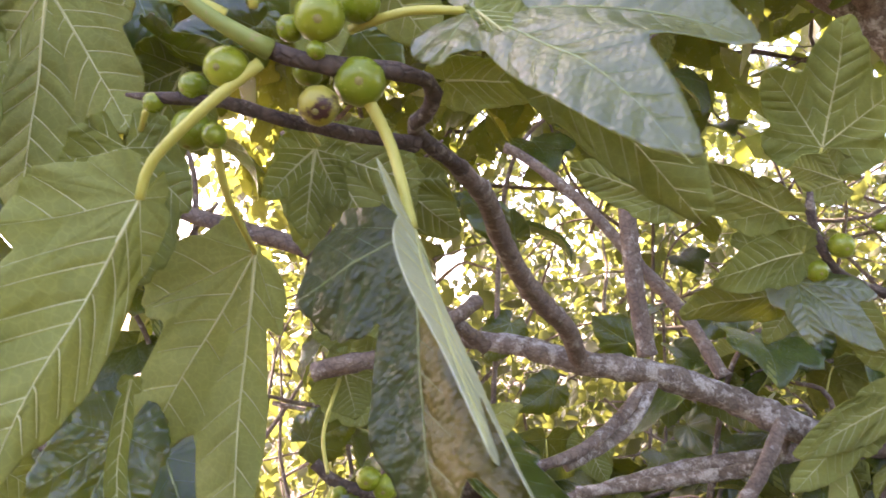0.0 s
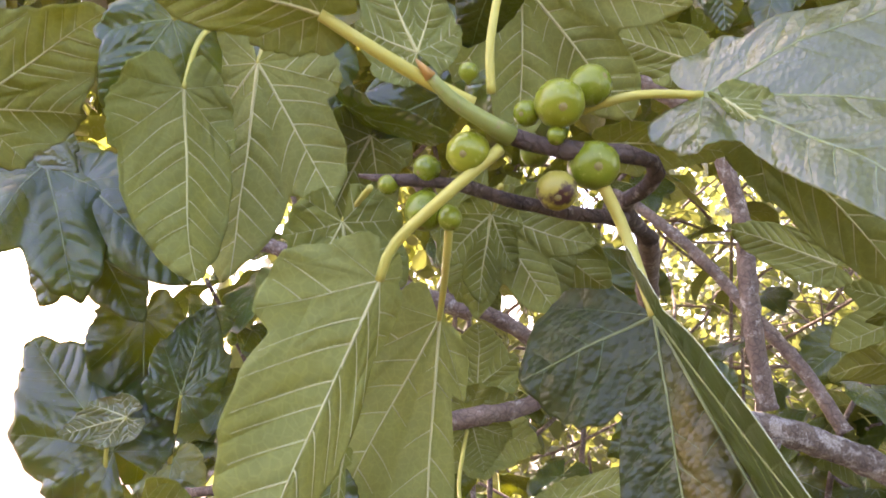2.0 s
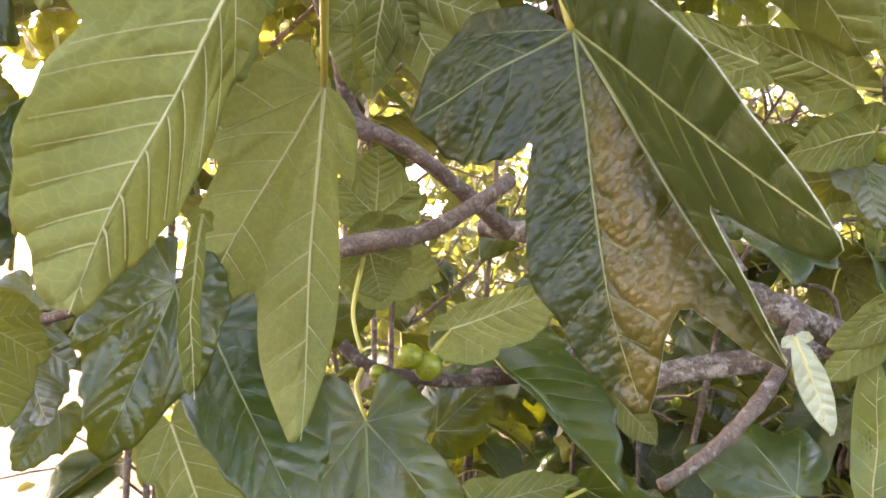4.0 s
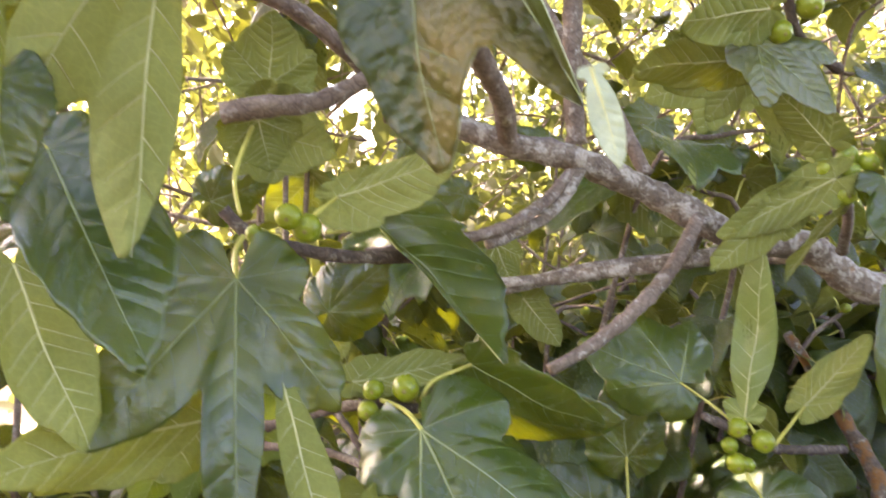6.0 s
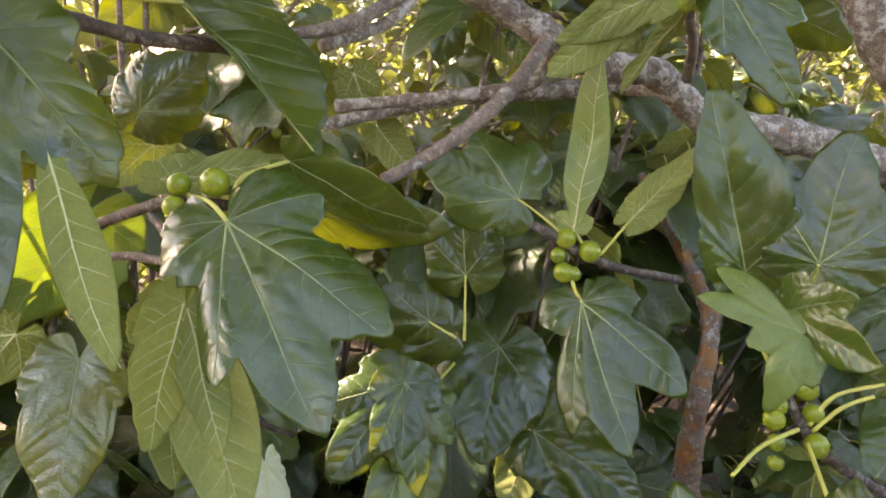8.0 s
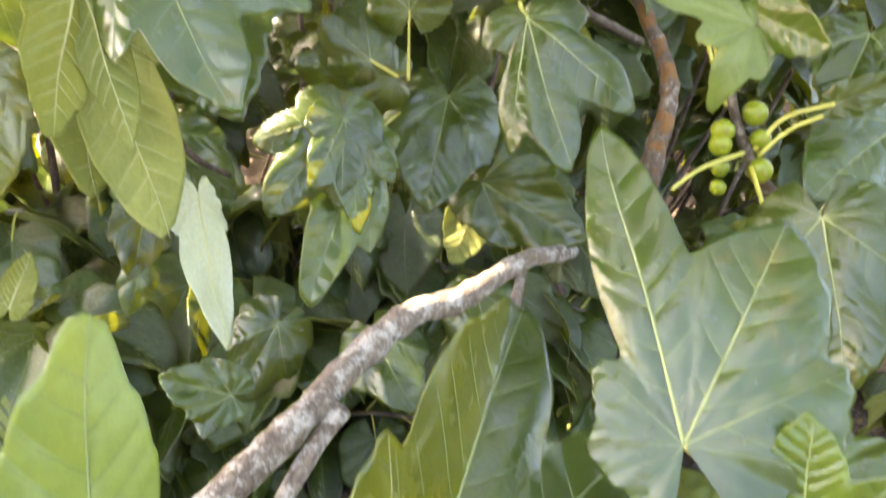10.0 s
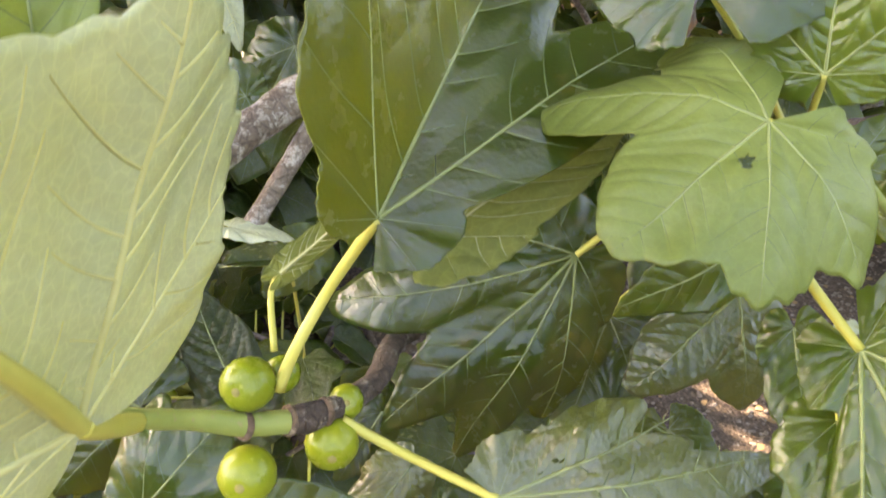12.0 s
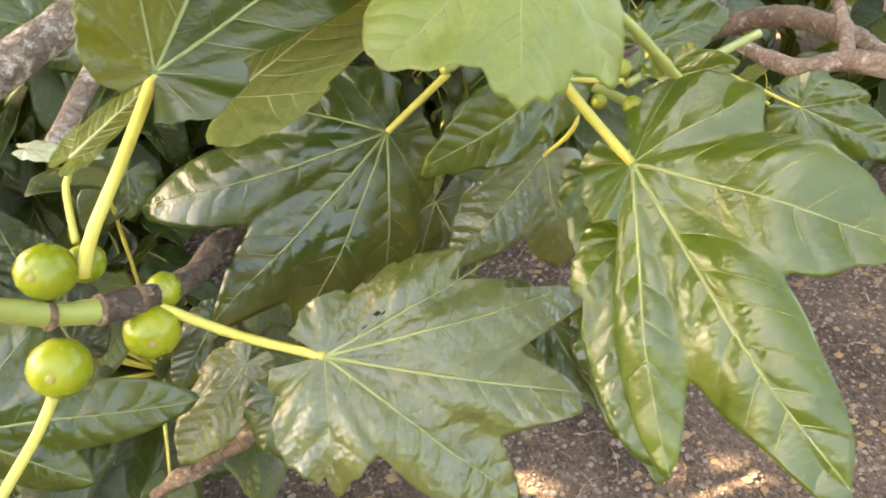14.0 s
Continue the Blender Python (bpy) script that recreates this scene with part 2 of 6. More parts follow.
def mesh_of(name, verts, faces, mats, slots=None, smooth=True):
    me = bpy.data.meshes.new(name)
    me.from_pydata(verts, [], faces)
    for m in mats:
        me.materials.append(m)
    if slots is not None:
        me.polygons.foreach_set("material_index", slots)
    if smooth:
        me.polygons.foreach_set("use_smooth", np.ones(len(me.polygons), bool))
    me.update()
    return me


def part(name, me, parent, place=None, label=""):
    """Links a mesh as one part of a thing or of a part; place is in the world."""
    ob = new(name, me)
    ob.parent = parent
    above = Matrix.Identity(4)
    p = parent
    while p is not None:
        above = p.matrix_basis @ above
        p = p.parent
    ob.matrix_basis = above.inverted() @ (place if place is not None else Matrix.Identity(4))
    return tagged(ob, label)


def smooth_line(points, radii, step):
    """A line through the points, with a radius at each, in short even steps."""
    p = [np.array(q, float) for q in points]
    out, rad = [], []
    for i in range(len(p) - 1):
        a, b, c, d = p[max(i - 1, 0)], p[i], p[i + 1], p[min(i + 2, len(p) - 1)]
        n = max(2, int(np.linalg.norm(c - b) / step))
        for k in range(n):
            t = k / n
            out.append(0.5 * (2 * b + (c - a) * t + (2 * a - 5 * b + 4 * c - d) * t * t + (3 * b - a - 3 * c + d) * t ** 3))
            rad.append(radii[i] + (radii[i + 1] - radii[i]) * t)
    out.append(p[-1])
    rad.append(radii[-1])
    return np.array(out), np.array(rad)


def tube_data(line, rad, sides=10, rough=0.0, knots=0.0, rng=None):
    rng = rng or random.Random(1)
    n = len(line)
    tan = np.gradient(line, axis=0)
    tan /= np.linalg.norm(tan, axis=1)[:, None]
    ref = np.array((0.0, 0.0, 1.0)) if abs(tan[0][2]) < 0.9 else np.array((1.0, 0.0, 0.0))
    verts, faces = [], []
    s = np.cross(tan[0], ref)
    swell = 0.0
    for i in range(n):
        s = s - tan[i] * np.dot(s, tan[i])
        s /= np.linalg.norm(s)
        u = np.cross(tan[i], s)
        swell = knots * rng.random() if (knots and rng.random() < 0.22) else swell * 0.3
        for k in range(sides):
            a = 2 * math.pi * k / sides
            r = rad[i] * (1 + rough * (rng.random() - 0.5) + swell)
            verts.append(line[i] + r * (math.cos(a) * s + math.sin(a) * u))
    for i in range(n - 1):
        for k in range(sides):
            k2 = (k + 1) % sides
            faces.append((i * sides + k, i * sides + k2, (i + 1) * sides + k2, (i + 1) * sides + k))
    faces.append(tuple(reversed(range(sides))))
    faces.append(tuple(range((n - 1) * sides, n * sides)))
    return verts, faces


def stem(owner, points, radii, mat, name="stem", step=0.012, rough=0.12, knots=0.22, sides=10, seed=1, label=""):
    if len(radii) == 2 and len(points) > 2:
        radii = [radii[0] + (radii[1] - radii[0]) * i / (len(points) - 1) for i in range(len(points))]
    line, rad = smooth_line(points, radii, step)
    o = np.array(points[0])
    v, f = tube_data(line - o, rad, sides, rough, knots, random.Random(seed))
    return part(name, mesh_of(name, v, f, [mat]), owner, Matrix.Translation(o), label)


def petiole(owner, points, r0=0.0024, r1=0.0017, mat=None):
    return stem(owner, points, (r0, r1), mat or PETIOLE, "petiole", 0.008, 0.03, 0.0, 8)


# Lobes: degrees from the midrib, length, half width, where it is widest (under 1: nearer the stalk)


def lobes_of(*half):
    """The middle lobe, and each further one on both sides."""
    return tuple(q for lobe in half for q in ((lobe,) if lobe[0] == 0 else (lobe, (-lobe[0], *lobe[1:]))))


OVATE = lobes_of((0, 1.0, 0.30, 0.82), (48, 0.44, 0.19, 0.95), (98, 0.28, 0.15, 0.95))
HEART = lobes_of((0, 1.0, 0.37, 0.82), (42, 0.68, 0.27, 0.95), (85, 0.50, 0.23, 0.95), (125, 0.36, 0.17, 0.95))
TRI = lobes_of((0, 1.0, 0.235, 1.15), (40, 0.78, 0.2, 1.1), (84, 0.46, 0.2, 0.98), (124, 0.28, 0.14, 0.9))
FIVE = lobes_of((0, 1.0, 0.19, 1.3), (38, 0.86, 0.165, 1.25), (78, 0.56, 0.16, 1.1), (120, 0.28, 0.13, 0.9))
LONG = lobes_of((0, 1.0, 0.20, 0.85), (40, 0.32, 0.12, 0.95), (90, 0.18, 0.1, 0.95))
NARROW = lobes_of((0, 1.0, 0.12, 0.9), (60, 0.14, 0.06, 0.95))
LOBE_TABLE = {}


def lobe_reach(length, half, widest):
    """How far a lobe reaches along rays at angles from its axis."""
    key = (length, half, widest)
    if key not in LOBE_TABLE:
        s = np.linspace(0.001, 1.0, 400)
        across = half * np.maximum(np.sin(math.pi * s ** widest), 0.0) ** 0.8 + 0.0006
        ang, far = np.arctan2(across, s * length), np.hypot(across, s * length)
        grid = np.linspace(0, math.pi / 2, 91)
        LOBE_TABLE[key] = (grid, np.array([far[ang >= g].max() if (ang >= g).any() else 0.0 for g in grid]))
    return LOBE_TABLE[key]


def outline(th, lobes):
    r = np.full_like(th, 0.03)
    for deg, length, half, widest in lobes:
        grid, far = lobe_reach(length, half, widest)
        d = np.abs(th - radians(deg))
        r = np.maximum(r, np.where(d < math.pi / 2, np.interp(d, grid, far), 0.0))
    return r


class Shape:
    """A leaf's form: a flat outline, folded along the midrib, arched, waved at the edge."""

    def __init__(self, lobes, size, wl, wr, fl, fr, droop, wave, seed, curl=0.0):
        self.lobes, self.size, self.w, self.f = lobes, size, (wl, wr), (radians(fl), radians(fr))
        self.droop, self.wave, self.curl = radians(droop), wave, curl
        rng = random.Random(seed)
        self.ph = [rng.uniform(0, 6.28) for _ in range(6)]
        self.rng = rng
        # blades bulge between the main veins
        self.main = sorted(radians(q[0]) for q in lobes if q[1] >= 0.5)
        self.pleat = [rng.uniform(0.0, 0.045) for _ in self.main]

    def at(self, th, r):
        """Points of the surface, by angle from the midrib and by distance (1 is the midrib's length)."""
        x, y = r * np.cos(th), r * np.sin(th)
        reach = outline(th, self.lobes)
        edge = r / reach
        left = y > 0
        y = y * np.where(left, self.w[0], self.w[1])
        f = np.where(left, self.f[0], self.f[1])
        z = self.wave * np.minimum(1.0, reach / 0.6) * edge ** 2 * (np.sin(7 * th + self.ph[0]) + 0.7 * np.sin(13 * th + self.ph[1]))
        z = z + self.wave * (0.7 * np.sin(9 * x + 3 * y + self.ph[2]) * np.sin(8 * y + self.ph[3]) + 0.3 * np.sin(15 * x - 6 * y + self.ph[4]) * np.sin(13 * y + self.ph[5])) * np.minimum(1.0, r * 4)
        for a, b, high in zip(self.main, self.main[1:], self.pleat):
            part_way = np.clip((th - a) / max(b - a, 1e-6), 0.0, 1.0)
            z = z + high * np.sin(math.pi * part_way) * r * np.minimum(1.0, r * 3)
        z = z - self.curl * edge * np.abs(y) * (0.4 + np.abs(y))
        soft = np.abs(y) * (1 - 0.25 * np.exp(-np.abs(y) / 0.05))
        yy = y * np.cos(f)
        z = z * np.cos(f) + soft * np.sin(f)
        k = self.droop if abs(self.droop) > 1e-3 else 1e-3
        xb = np.where(x > 0, np.sin(k * x) / k, x)
        zb = np.where(x > 0, -(1 - np.cos(k * x)) / k, 0.0)
        ang = np.where(x > 0, k * x, 0.0)
        return np.stack((xb + z * np.sin(ang), yy, zb + z * np.cos(ang)), -1) * self.size

    def tip(self):
        return self.at(np.array([0.0]), np.array([1.0]))[0]

    def normals(self, th, r):
        p = self.at(th, r)
        a = self.at(th + 0.01, r) - self.at(th - 0.01, r)
        b = self.at(th, r + 0.01) - self.at(th, np.maximum(r - 0.01, 1e-4))
        n = np.cross(b, a)
        return p, n / np.maximum(np.linalg.norm(n, axis=-1), 1e-12)[..., None]

    def blade(self, rays=84, rings=14, thick=0.0005, mats=(None, None), ragged=0, holes=(), scorch=(), crimp=(-200, 200)):
        th = np.linspace(-radians(158), radians(158), rays)
        for deg, *_ in self.lobes:
            th[int(np.argmin(np.abs(th - radians(deg))))] = radians(deg)
        ro = outline(th, self.lobes)
        pad = np.concatenate((ro[:1], ro, ro[-1:]))
        ro = 0.25 * pad[:-2] + 0.5 * pad[1:-1] + 0.25 * pad[2:]
        teeth = 1 + 0.026 * np.abs(np.sin(th * 19 + self.ph[4])) + 0.008 * np.sin(th * 41 + self.ph[2]) + 0.008 * np.sin(th * 17 + self.ph[5]) + 0.012 * np.sin(th * 11 + self.ph[1])
        for _ in range(ragged):
            teeth = teeth * (1 - self.rng.uniform(0.06, 0.22) * np.exp(-((th - self.rng.uniform(-1.6, 1.6)) / self.rng.uniform(0.03, 0.07)) ** 2))
        ro = ro * teeth
        fr = (np.arange(1, rings + 1) / rings) ** 0.85
        TH = np.repeat(th[:, None], rings, 1)
        RR = ro[:, None] * fr[None, :]
        p, n = self.normals(TH, RR)
        # how far along, counted in side veins
        best, next_best = np.full(TH.shape, 9.0), np.full(TH.shape, 9.0)
        quilt = np.zeros(TH.shape)
        for deg, length, k, q in self.lobes:
            d = TH - radians(deg)
            along, lat = RR * np.cos(d), RR * np.abs(np.sin(d))
            ph = np.where(d > 0, np.interp(along - self.rise(lat, deg, 1), self.steps(deg, length, 1), np.arange(16.0)),
                          np.interp(along - self.rise(lat, deg, -1), self.steps(deg, length, -1), np.arange(16.0)))
            use = np.abs(d) < best
            next_best = np.where(use, best, np.minimum(next_best, np.abs(d)))
            best = np.where(use, np.abs(d), best)
            quilt = np.where(use, ph, quilt)
        nv = rays * rings
        top = (p + n * thick / 2).reshape(-1, 3)
        low = (p - n * thick / 2).reshape(-1, 3)
        verts = np.concatenate((top, low, [(0, 0, thick / 2), (0, 0, -thick / 2)]))
        faces, slots = [], []
        gone = np.zeros(TH.shape, bool)
        for deg, r, size in holes:
            hx, hy = r * math.cos(radians(deg)), r * math.sin(radians(deg))
            gone |= np.hypot(RR * np.cos(TH) - hx, (RR * np.sin(TH) - hy) * 1.6) < size
        for i in range(rays - 1):
            a, b = i * rings, (i + 1) * rings
            faces.append((2 * nv, a, b)), slots.append(0)
            faces.append((2 * nv + 1, nv + b, nv + a)), slots.append(1)
            for j in range(rings - 1):
                if gone[i, j] and gone[i + 1, j + 1]:
                    continue
                faces.append((a + j, a + j + 1, b + j + 1, b + j)), slots.append(0)
                faces.append((nv + b + j, nv + b + j + 1, nv + a + j + 1, nv + a + j)), slots.append(1)
            e, g = a + rings - 1, b + rings - 1
            faces.append((e, nv + e, nv + g, g)), slots.append(1)
        me = mesh_of("leaf", verts.tolist(), faces, mats, slots)
        att = me.attributes.new("quilt", "FLOAT", "POINT")
        flat = quilt.reshape(-1)
        att.data.foreach_set("value", np.concatenate((flat, flat, [0, 0])))
        swell = (np.clip((next_best - best) / 0.2, 0, 1) * np.clip(RR / 0.3, 0, 1)).reshape(-1)
        burnt = np.zeros(TH.shape)
        for lo, hi, near in scorch:
            burnt = np.maximum(burnt, np.clip((TH - radians(lo)) / 0.02, 0, 1) * np.clip((radians(hi) - TH) / 0.16, 0, 1) * np.clip((RR - near) / 0.25, 0, 1))
        crumpled = np.where((TH > radians(crimp[0])) & (TH < radians(crimp[1])), 1.0, 0.12).reshape(-1)
        att = me.attributes.new("crimp", "FLOAT", "POINT")
        att.data.foreach_set("value", np.concatenate((crumpled, crumpled, [0, 0])))
        att = me.attributes.new("scorch", "FLOAT", "POINT")
        att.data.foreach_set("value", np.concatenate((burnt.reshape(-1), burnt.reshape(-1), [0, 0])))
        att = me.attributes.new("swell", "FLOAT", "POINT")
        att.data.foreach_set("value", np.concatenate((swell, swell, [0, 0])))
        return me

    def steps(self, deg, length, sg):
        """Where the side veins leave a main vein, on one side of it."""
        pitch = 0.105 if length > 0.55 else 0.12
        m = np.arange(0, 16)
        return pitch * (m + 0.14 * np.sin(2.3 * m + self.ph[0] + deg) + (0.3 if sg > 0 else 0.0)) * (1 + 0.01 * m)

    def rise(self, lat, deg, sg):
        """How far a side vein climbs towards the tip as it leaves its main vein."""
        return (0.6 + 0.1 * math.sin(self.ph[3] + deg)) * lat + (1.2 + 0.25 * math.sin(self.ph[5] + deg + sg)) * lat * lat

    def veins(self, width=0.0011, mats=(None,), side=0.4):
        """The midrib, the main veins of the lobes and their side veins, as fine ridges on both faces."""
        verts, faces, slots = [], [], []
        angles = [radians(q[0]) for q in self.lobes]

        def ridge(th, r, w0, w1, fine=0):
            p, n = self.normals(th, r)
            t = np.gradient(p, axis=0)
            t /= np.maximum(np.linalg.norm(t, axis=1), 1e-9)[:, None]
            s = np.cross(n, t)
            w = np.linspace(w0, w1, len(p))[:, None]
            o = len(verts)
            h = np.minimum(w * 0.5, 0.0009) + (0.00035 if fine else 0.00055) * self.size / 0.2
            for q in np.stack((p + s * w, p + n * h, p - s * w, p - n * h * 1.25), 1):
                verts.extend(q.tolist())
            for i in range(len(p) - 1):
                for k in range(4):
                    k2 = (k + 1) % 4
                    faces.append((o + 4 * i + k, o + 4 * i + k2, o + 4 * i + 4 + k2, o + 4 * i + 4 + k))
                    slots.append(1 + fine if k < 2 else 0)

        for deg, length, k, q in self.lobes:
            a = radians(deg)
            end = float(outline(np.array([a]), self.lobes)[0]) * 0.985
            s = np.linspace(0.004, end, 16)
            minor = length < 0.5 and deg != 0
            big = width * (1.0 if deg == 0 else 0.85 if length > 0.5 else 0.42 if length > 0.3 else 0.22)
            ridge(a + 0.03 * np.sin(s * 5 + self.ph[2]) * s, s, big * 1.25, big * 0.25)
            if not side or length < 0.3:
                continue
            for m in range(1, 15):
                for sg in (-1, 1):
                    if minor and sg * deg < 0:
                        continue
                    k0 = self.steps(deg, length, sg)[m]
                    if k0 > end * 0.94:
                        continue
                    lat = np.linspace(0, 0.6, 60)
                    al = k0 + self.rise(lat, deg, sg) + 0.003 * np.sin(lat * 26 + m + sg)
                    th = a + 0.03 * np.sin(al * 5 + self.ph[2]) * al + sg * np.arctan2(lat, al)
                    r = np.hypot(lat, al)
                    ok = r < outline(th, self.lobes) * 0.97
                    for b, reach in zip(angles, [q[1] for q in self.lobes]):
                        if b != a and (reach >= 0.5 or b == 0):
                            ok &= np.abs(th - b) > np.abs(th - a)
                        elif b != a and (b - a) * sg > 0:
                            ok &= (b - th) * sg > 0.02
                    ok &= np.abs(th) < radians(156)
                    cut = int(np.argmin(ok)) if not ok.all() else len(ok)
                    if cut < 3:
                        continue
                    pick = np.linspace(0, cut - 1, 11).astype(int)
                    ridge(th[pick], r[pick], width * side * 1.1, width * side * 0.45, 1)
        return mesh_of("venation", verts, faces, mats, slots)


def leaf_pose(base, tip, normal, shape):
    """Where a leaf of that shape stands to reach from base to tip with its upper face towards normal, and its scale."""
    b, t, n = Vector(base), Vector(tip), Vector(normal)
    c = Vector(shape.tip())
    long = (t - b).length / c.length
    cx = c.normalized()
    cn = Vector((-cx.z, 0, cx.x))
    loc = Matrix((cx, cn.cross(cx), cn)).transposed()
    x = (t - b).normalized()
    n = (n - x * n.dot(x)).normalized()
    wor = Matrix((x, n.cross(x), n)).transposed()
    return Matrix.Translation(b) @ (wor @ loc.transposed()).to_4x4(), long


LEAF_COUNT = [0]


def leaf(owner, base, tip, normal, lobes=OVATE, w=(1.0, 1.0), fold=(12, 12), droop=25, wave=0.02, top=None, under=None, vein=0.0011, curl=0.0, side=0.34, fine=False, ragged=0, holes=(), rib=None, scorch=(), crimp=(-200, 200), label=""):
    """One leaf from the end of its stalk at base to its tip; w and fold are for its left and right half, seen from above with the tip ahead."""
    LEAF_COUNT[0] += 1
    s = Shape(lobes, 1.0, w[0], w[1], fold[0], fold[1], droop, wave, LEAF_COUNT[0], curl or 0.15 + 0.45 * ((LEAF_COUNT[0] * 0.618) % 1.0))
    m, s.size = leaf_pose(base, tip, normal, s)
    rays, rings = (170, 30) if fine else (136, 20)
    ob = part("leaf", s.blade(rays, rings, 0.0005, (top or TOP, under or UNDER), ragged, holes, scorch, crimp), owner, m, label)
    part("venation", s.veins(vein, (rib or VEIN, TOP_VEIN, SIDE_VEIN), side), ob, m)
    return ob


def fig(owner, centre, axis, r, mat=None, seed=0, label=""):
    """A young fig: round body, short neck towards its stalk, an eye at the other end; axis points from the stalk to the eye."""
    rng = random.Random(seed)
    sides, prof = 28, ((-1.5, 0.16), (-1.28, 0.2), (-1.08, 0.4), (-0.86, 0.66), (-0.6, 0.87), (-0.3, 0.985), (0.0, 1.0), (0.3, 0.95), (0.55, 0.83), (0.74, 0.64), (0.85, 0.44), (0.885, 0.25), (0.875, 0.1))
    verts, faces = [], []
    ph, lean = rng.uniform(0, 6), rng.uniform(-0.06, 0.06)
    for z, q in prof:
        for k in range(sides):
            a = 2 * math.pi * k / sides
            g = 1 + 0.018 * math.cos(9 * a + ph) * min(1, q * 1.2) + 0.02 * math.sin(2 * a + ph)
            verts.append((r * q * g * math.cos(a) + lean * r * z, r * q * g * math.sin(a), r * z))
    for i in range(len(prof) - 1):
        for k in range(sides):
            k2 = (k + 1) % sides
            faces.append((i * sides + k, i * sides + k2, (i + 1) * sides + k2, (i + 1) * sides + k))
    faces.append(tuple(reversed(range(sides))))
    faces.append(tuple(range((len(prof) - 1) * sides, len(prof) * sides)))
    m = Matrix.Translation(centre) @ Vector(axis).to_track_quat("Z", "Y").to_matrix().to_4x4()
    ob = part("fig", mesh_of("fig", verts, faces, [mat or FIG_SKIN]), owner, m, label)
    ev, ef = [], []
    for k in range(20):
        a = 2 * math.pi * k / 20
        q = 0.17 + 0.05 * (k % 2) + 0.02 * rng.random()
        ev.append((r * q * math.cos(a), r * q * math.sin(a), r * 0.86))
        ev.append((r * 0.09 * math.cos(a), r * 0.09 * math.sin(a), r * 0.935))
    for k in range(20):
        k2 = (k + 1) % 20
        ef.append((2 * k, 2 * k2, 2 * k2 + 1, 2 * k + 1))
    ef.append(tuple(2 * k + 1 for k in range(20)))
    part("eye", mesh_of("eye", ev, ef, [EYE_SKIN]), ob, m)
    return ob


def ring(owner, at, axis, r, mat=None):
    """A leaf scar: a thin raised band round a shoot."""
    m = Matrix.Translation(at) @ Vector(axis).to_track_quat("Z", "Y").to_matrix().to_4x4()
    v, f = tube_data(np.array([(0, 0, z) for z in (-0.0022, -0.0012, 0.0, 0.0012, 0.0022)]), np.array([r * 0.97, r * 1.04, r * 1.07, r * 1.04, r * 0.97]), 18, 0.06)
    return part("leaf_scar", mesh_of("leaf_scar", v, f, [mat or DEAD_WOOD]), owner, m)


# ---- gaps in the foliage, for spots of sun and glimpses of sky ----
CROWN_GAPS = ((-0.22, 1.45, 1.07, 0.13), (0.16, 1.92, 1.27, 0.08), (0.55, 1.11, 0.85, -0.01), (0.28, 1.02, 0.95, 0.02), (0.44, 0.86, 0.85, 0.05), (-0.15, 1.88, 1.51, 0.07), (0.72, 1.6, 1.11, 0.05), (0.45, 1.19, 0.99, 0.0))
# Openings between the branches: x and z at 1.5 m from the origin and at 6 m, and the width at 1.5 m
SKY_GAPS = ((0.0, 1.7, -0.01, 2.38, 0.05), (-0.39, 1.48, -1.64, 1.47, 0.045), (-0.12, 1.52, -0.64, 1.74, 0.045), (0.09, 1.59, 0.23, 2.05, 0.03), (-0.14, 1.53, -0.45, 1.53, 0.045))


def in_beam(p):
    """Whether a leaf there would stand in one of the sun's beams."""
    for gx, gy, gz, r in CROWN_GAPS:
        d = Vector((p[0] - gx, p[1] - gy, p[2] - gz))
        if d.dot(SUN_DIR) > 0.06 and (d - SUN_DIR * d.dot(SUN_DIR)).length < max(r, 0.03) + 0.1:
            return True
    return False


def in_opening(x, y, z):
    if y < 1.3:
        return False
    k = (y - 1.5) / 4.5
    for x0, z0, x1, z1, r in SKY_GAPS:
        if math.hypot(x - x0 - (x1 - x0) * k, z - z0 - (z1 - z0) * k) < r * (y - 0.1) / 1.4 + 0.03:
            return True
    return False


def in_gap(x, y, z):
    if z < 2.45:
        return True
    for gx, gy, gz, r in CROWN_GAPS:
        d = Vector((x - gx, y - gy, z - gz))
        if (d - SUN_DIR * d.dot(SUN_DIR)).length < r + 0.09:
            return True
    return False


# ---- spare leaf forms, shared by the many leaves further back ----
SPARE = []
for i, (lobes, w, fold, droop) in enumerate((
        (OVATE, 1.0, 14, 40), (HEART, 0.95, 10, 25), (TRI, 1.0, 16, 45), (FIVE, 1.0, 12, 50), (HEART, 0.9, 24, 60),
        (TRI, 0.95, 26, 30), (OVATE, 0.9, 30, 55), (FIVE, 0.95, 22, 70), (LONG, 1.0, 34, 60), (HEART, 1.0, -8, 35))):
    s = Shape(lobes, 1.0, w, w * random.uniform(0.85, 1.0), fold, fold * random.uniform(0.4, 1.1), droop, 0.022, 900 + i)
    SPARE.append((s, s.blade(44, 8, 0.004, (TOP, UNDER)), s.veins(0.0062, (VEIN, TOP_VEIN, SIDE_VEIN), 0.3)))


def spare_leaf(owner, base, tip, normal, which):
    s, blade, veins = SPARE[which % len(SPARE)]
    m, long = leaf_pose(base, tip, normal, s)
    m = m @ Matrix.Scale(long, 4)
    ob = part("leaf", blade, owner, m)
    part("venation", veins, ob, m)
    return ob


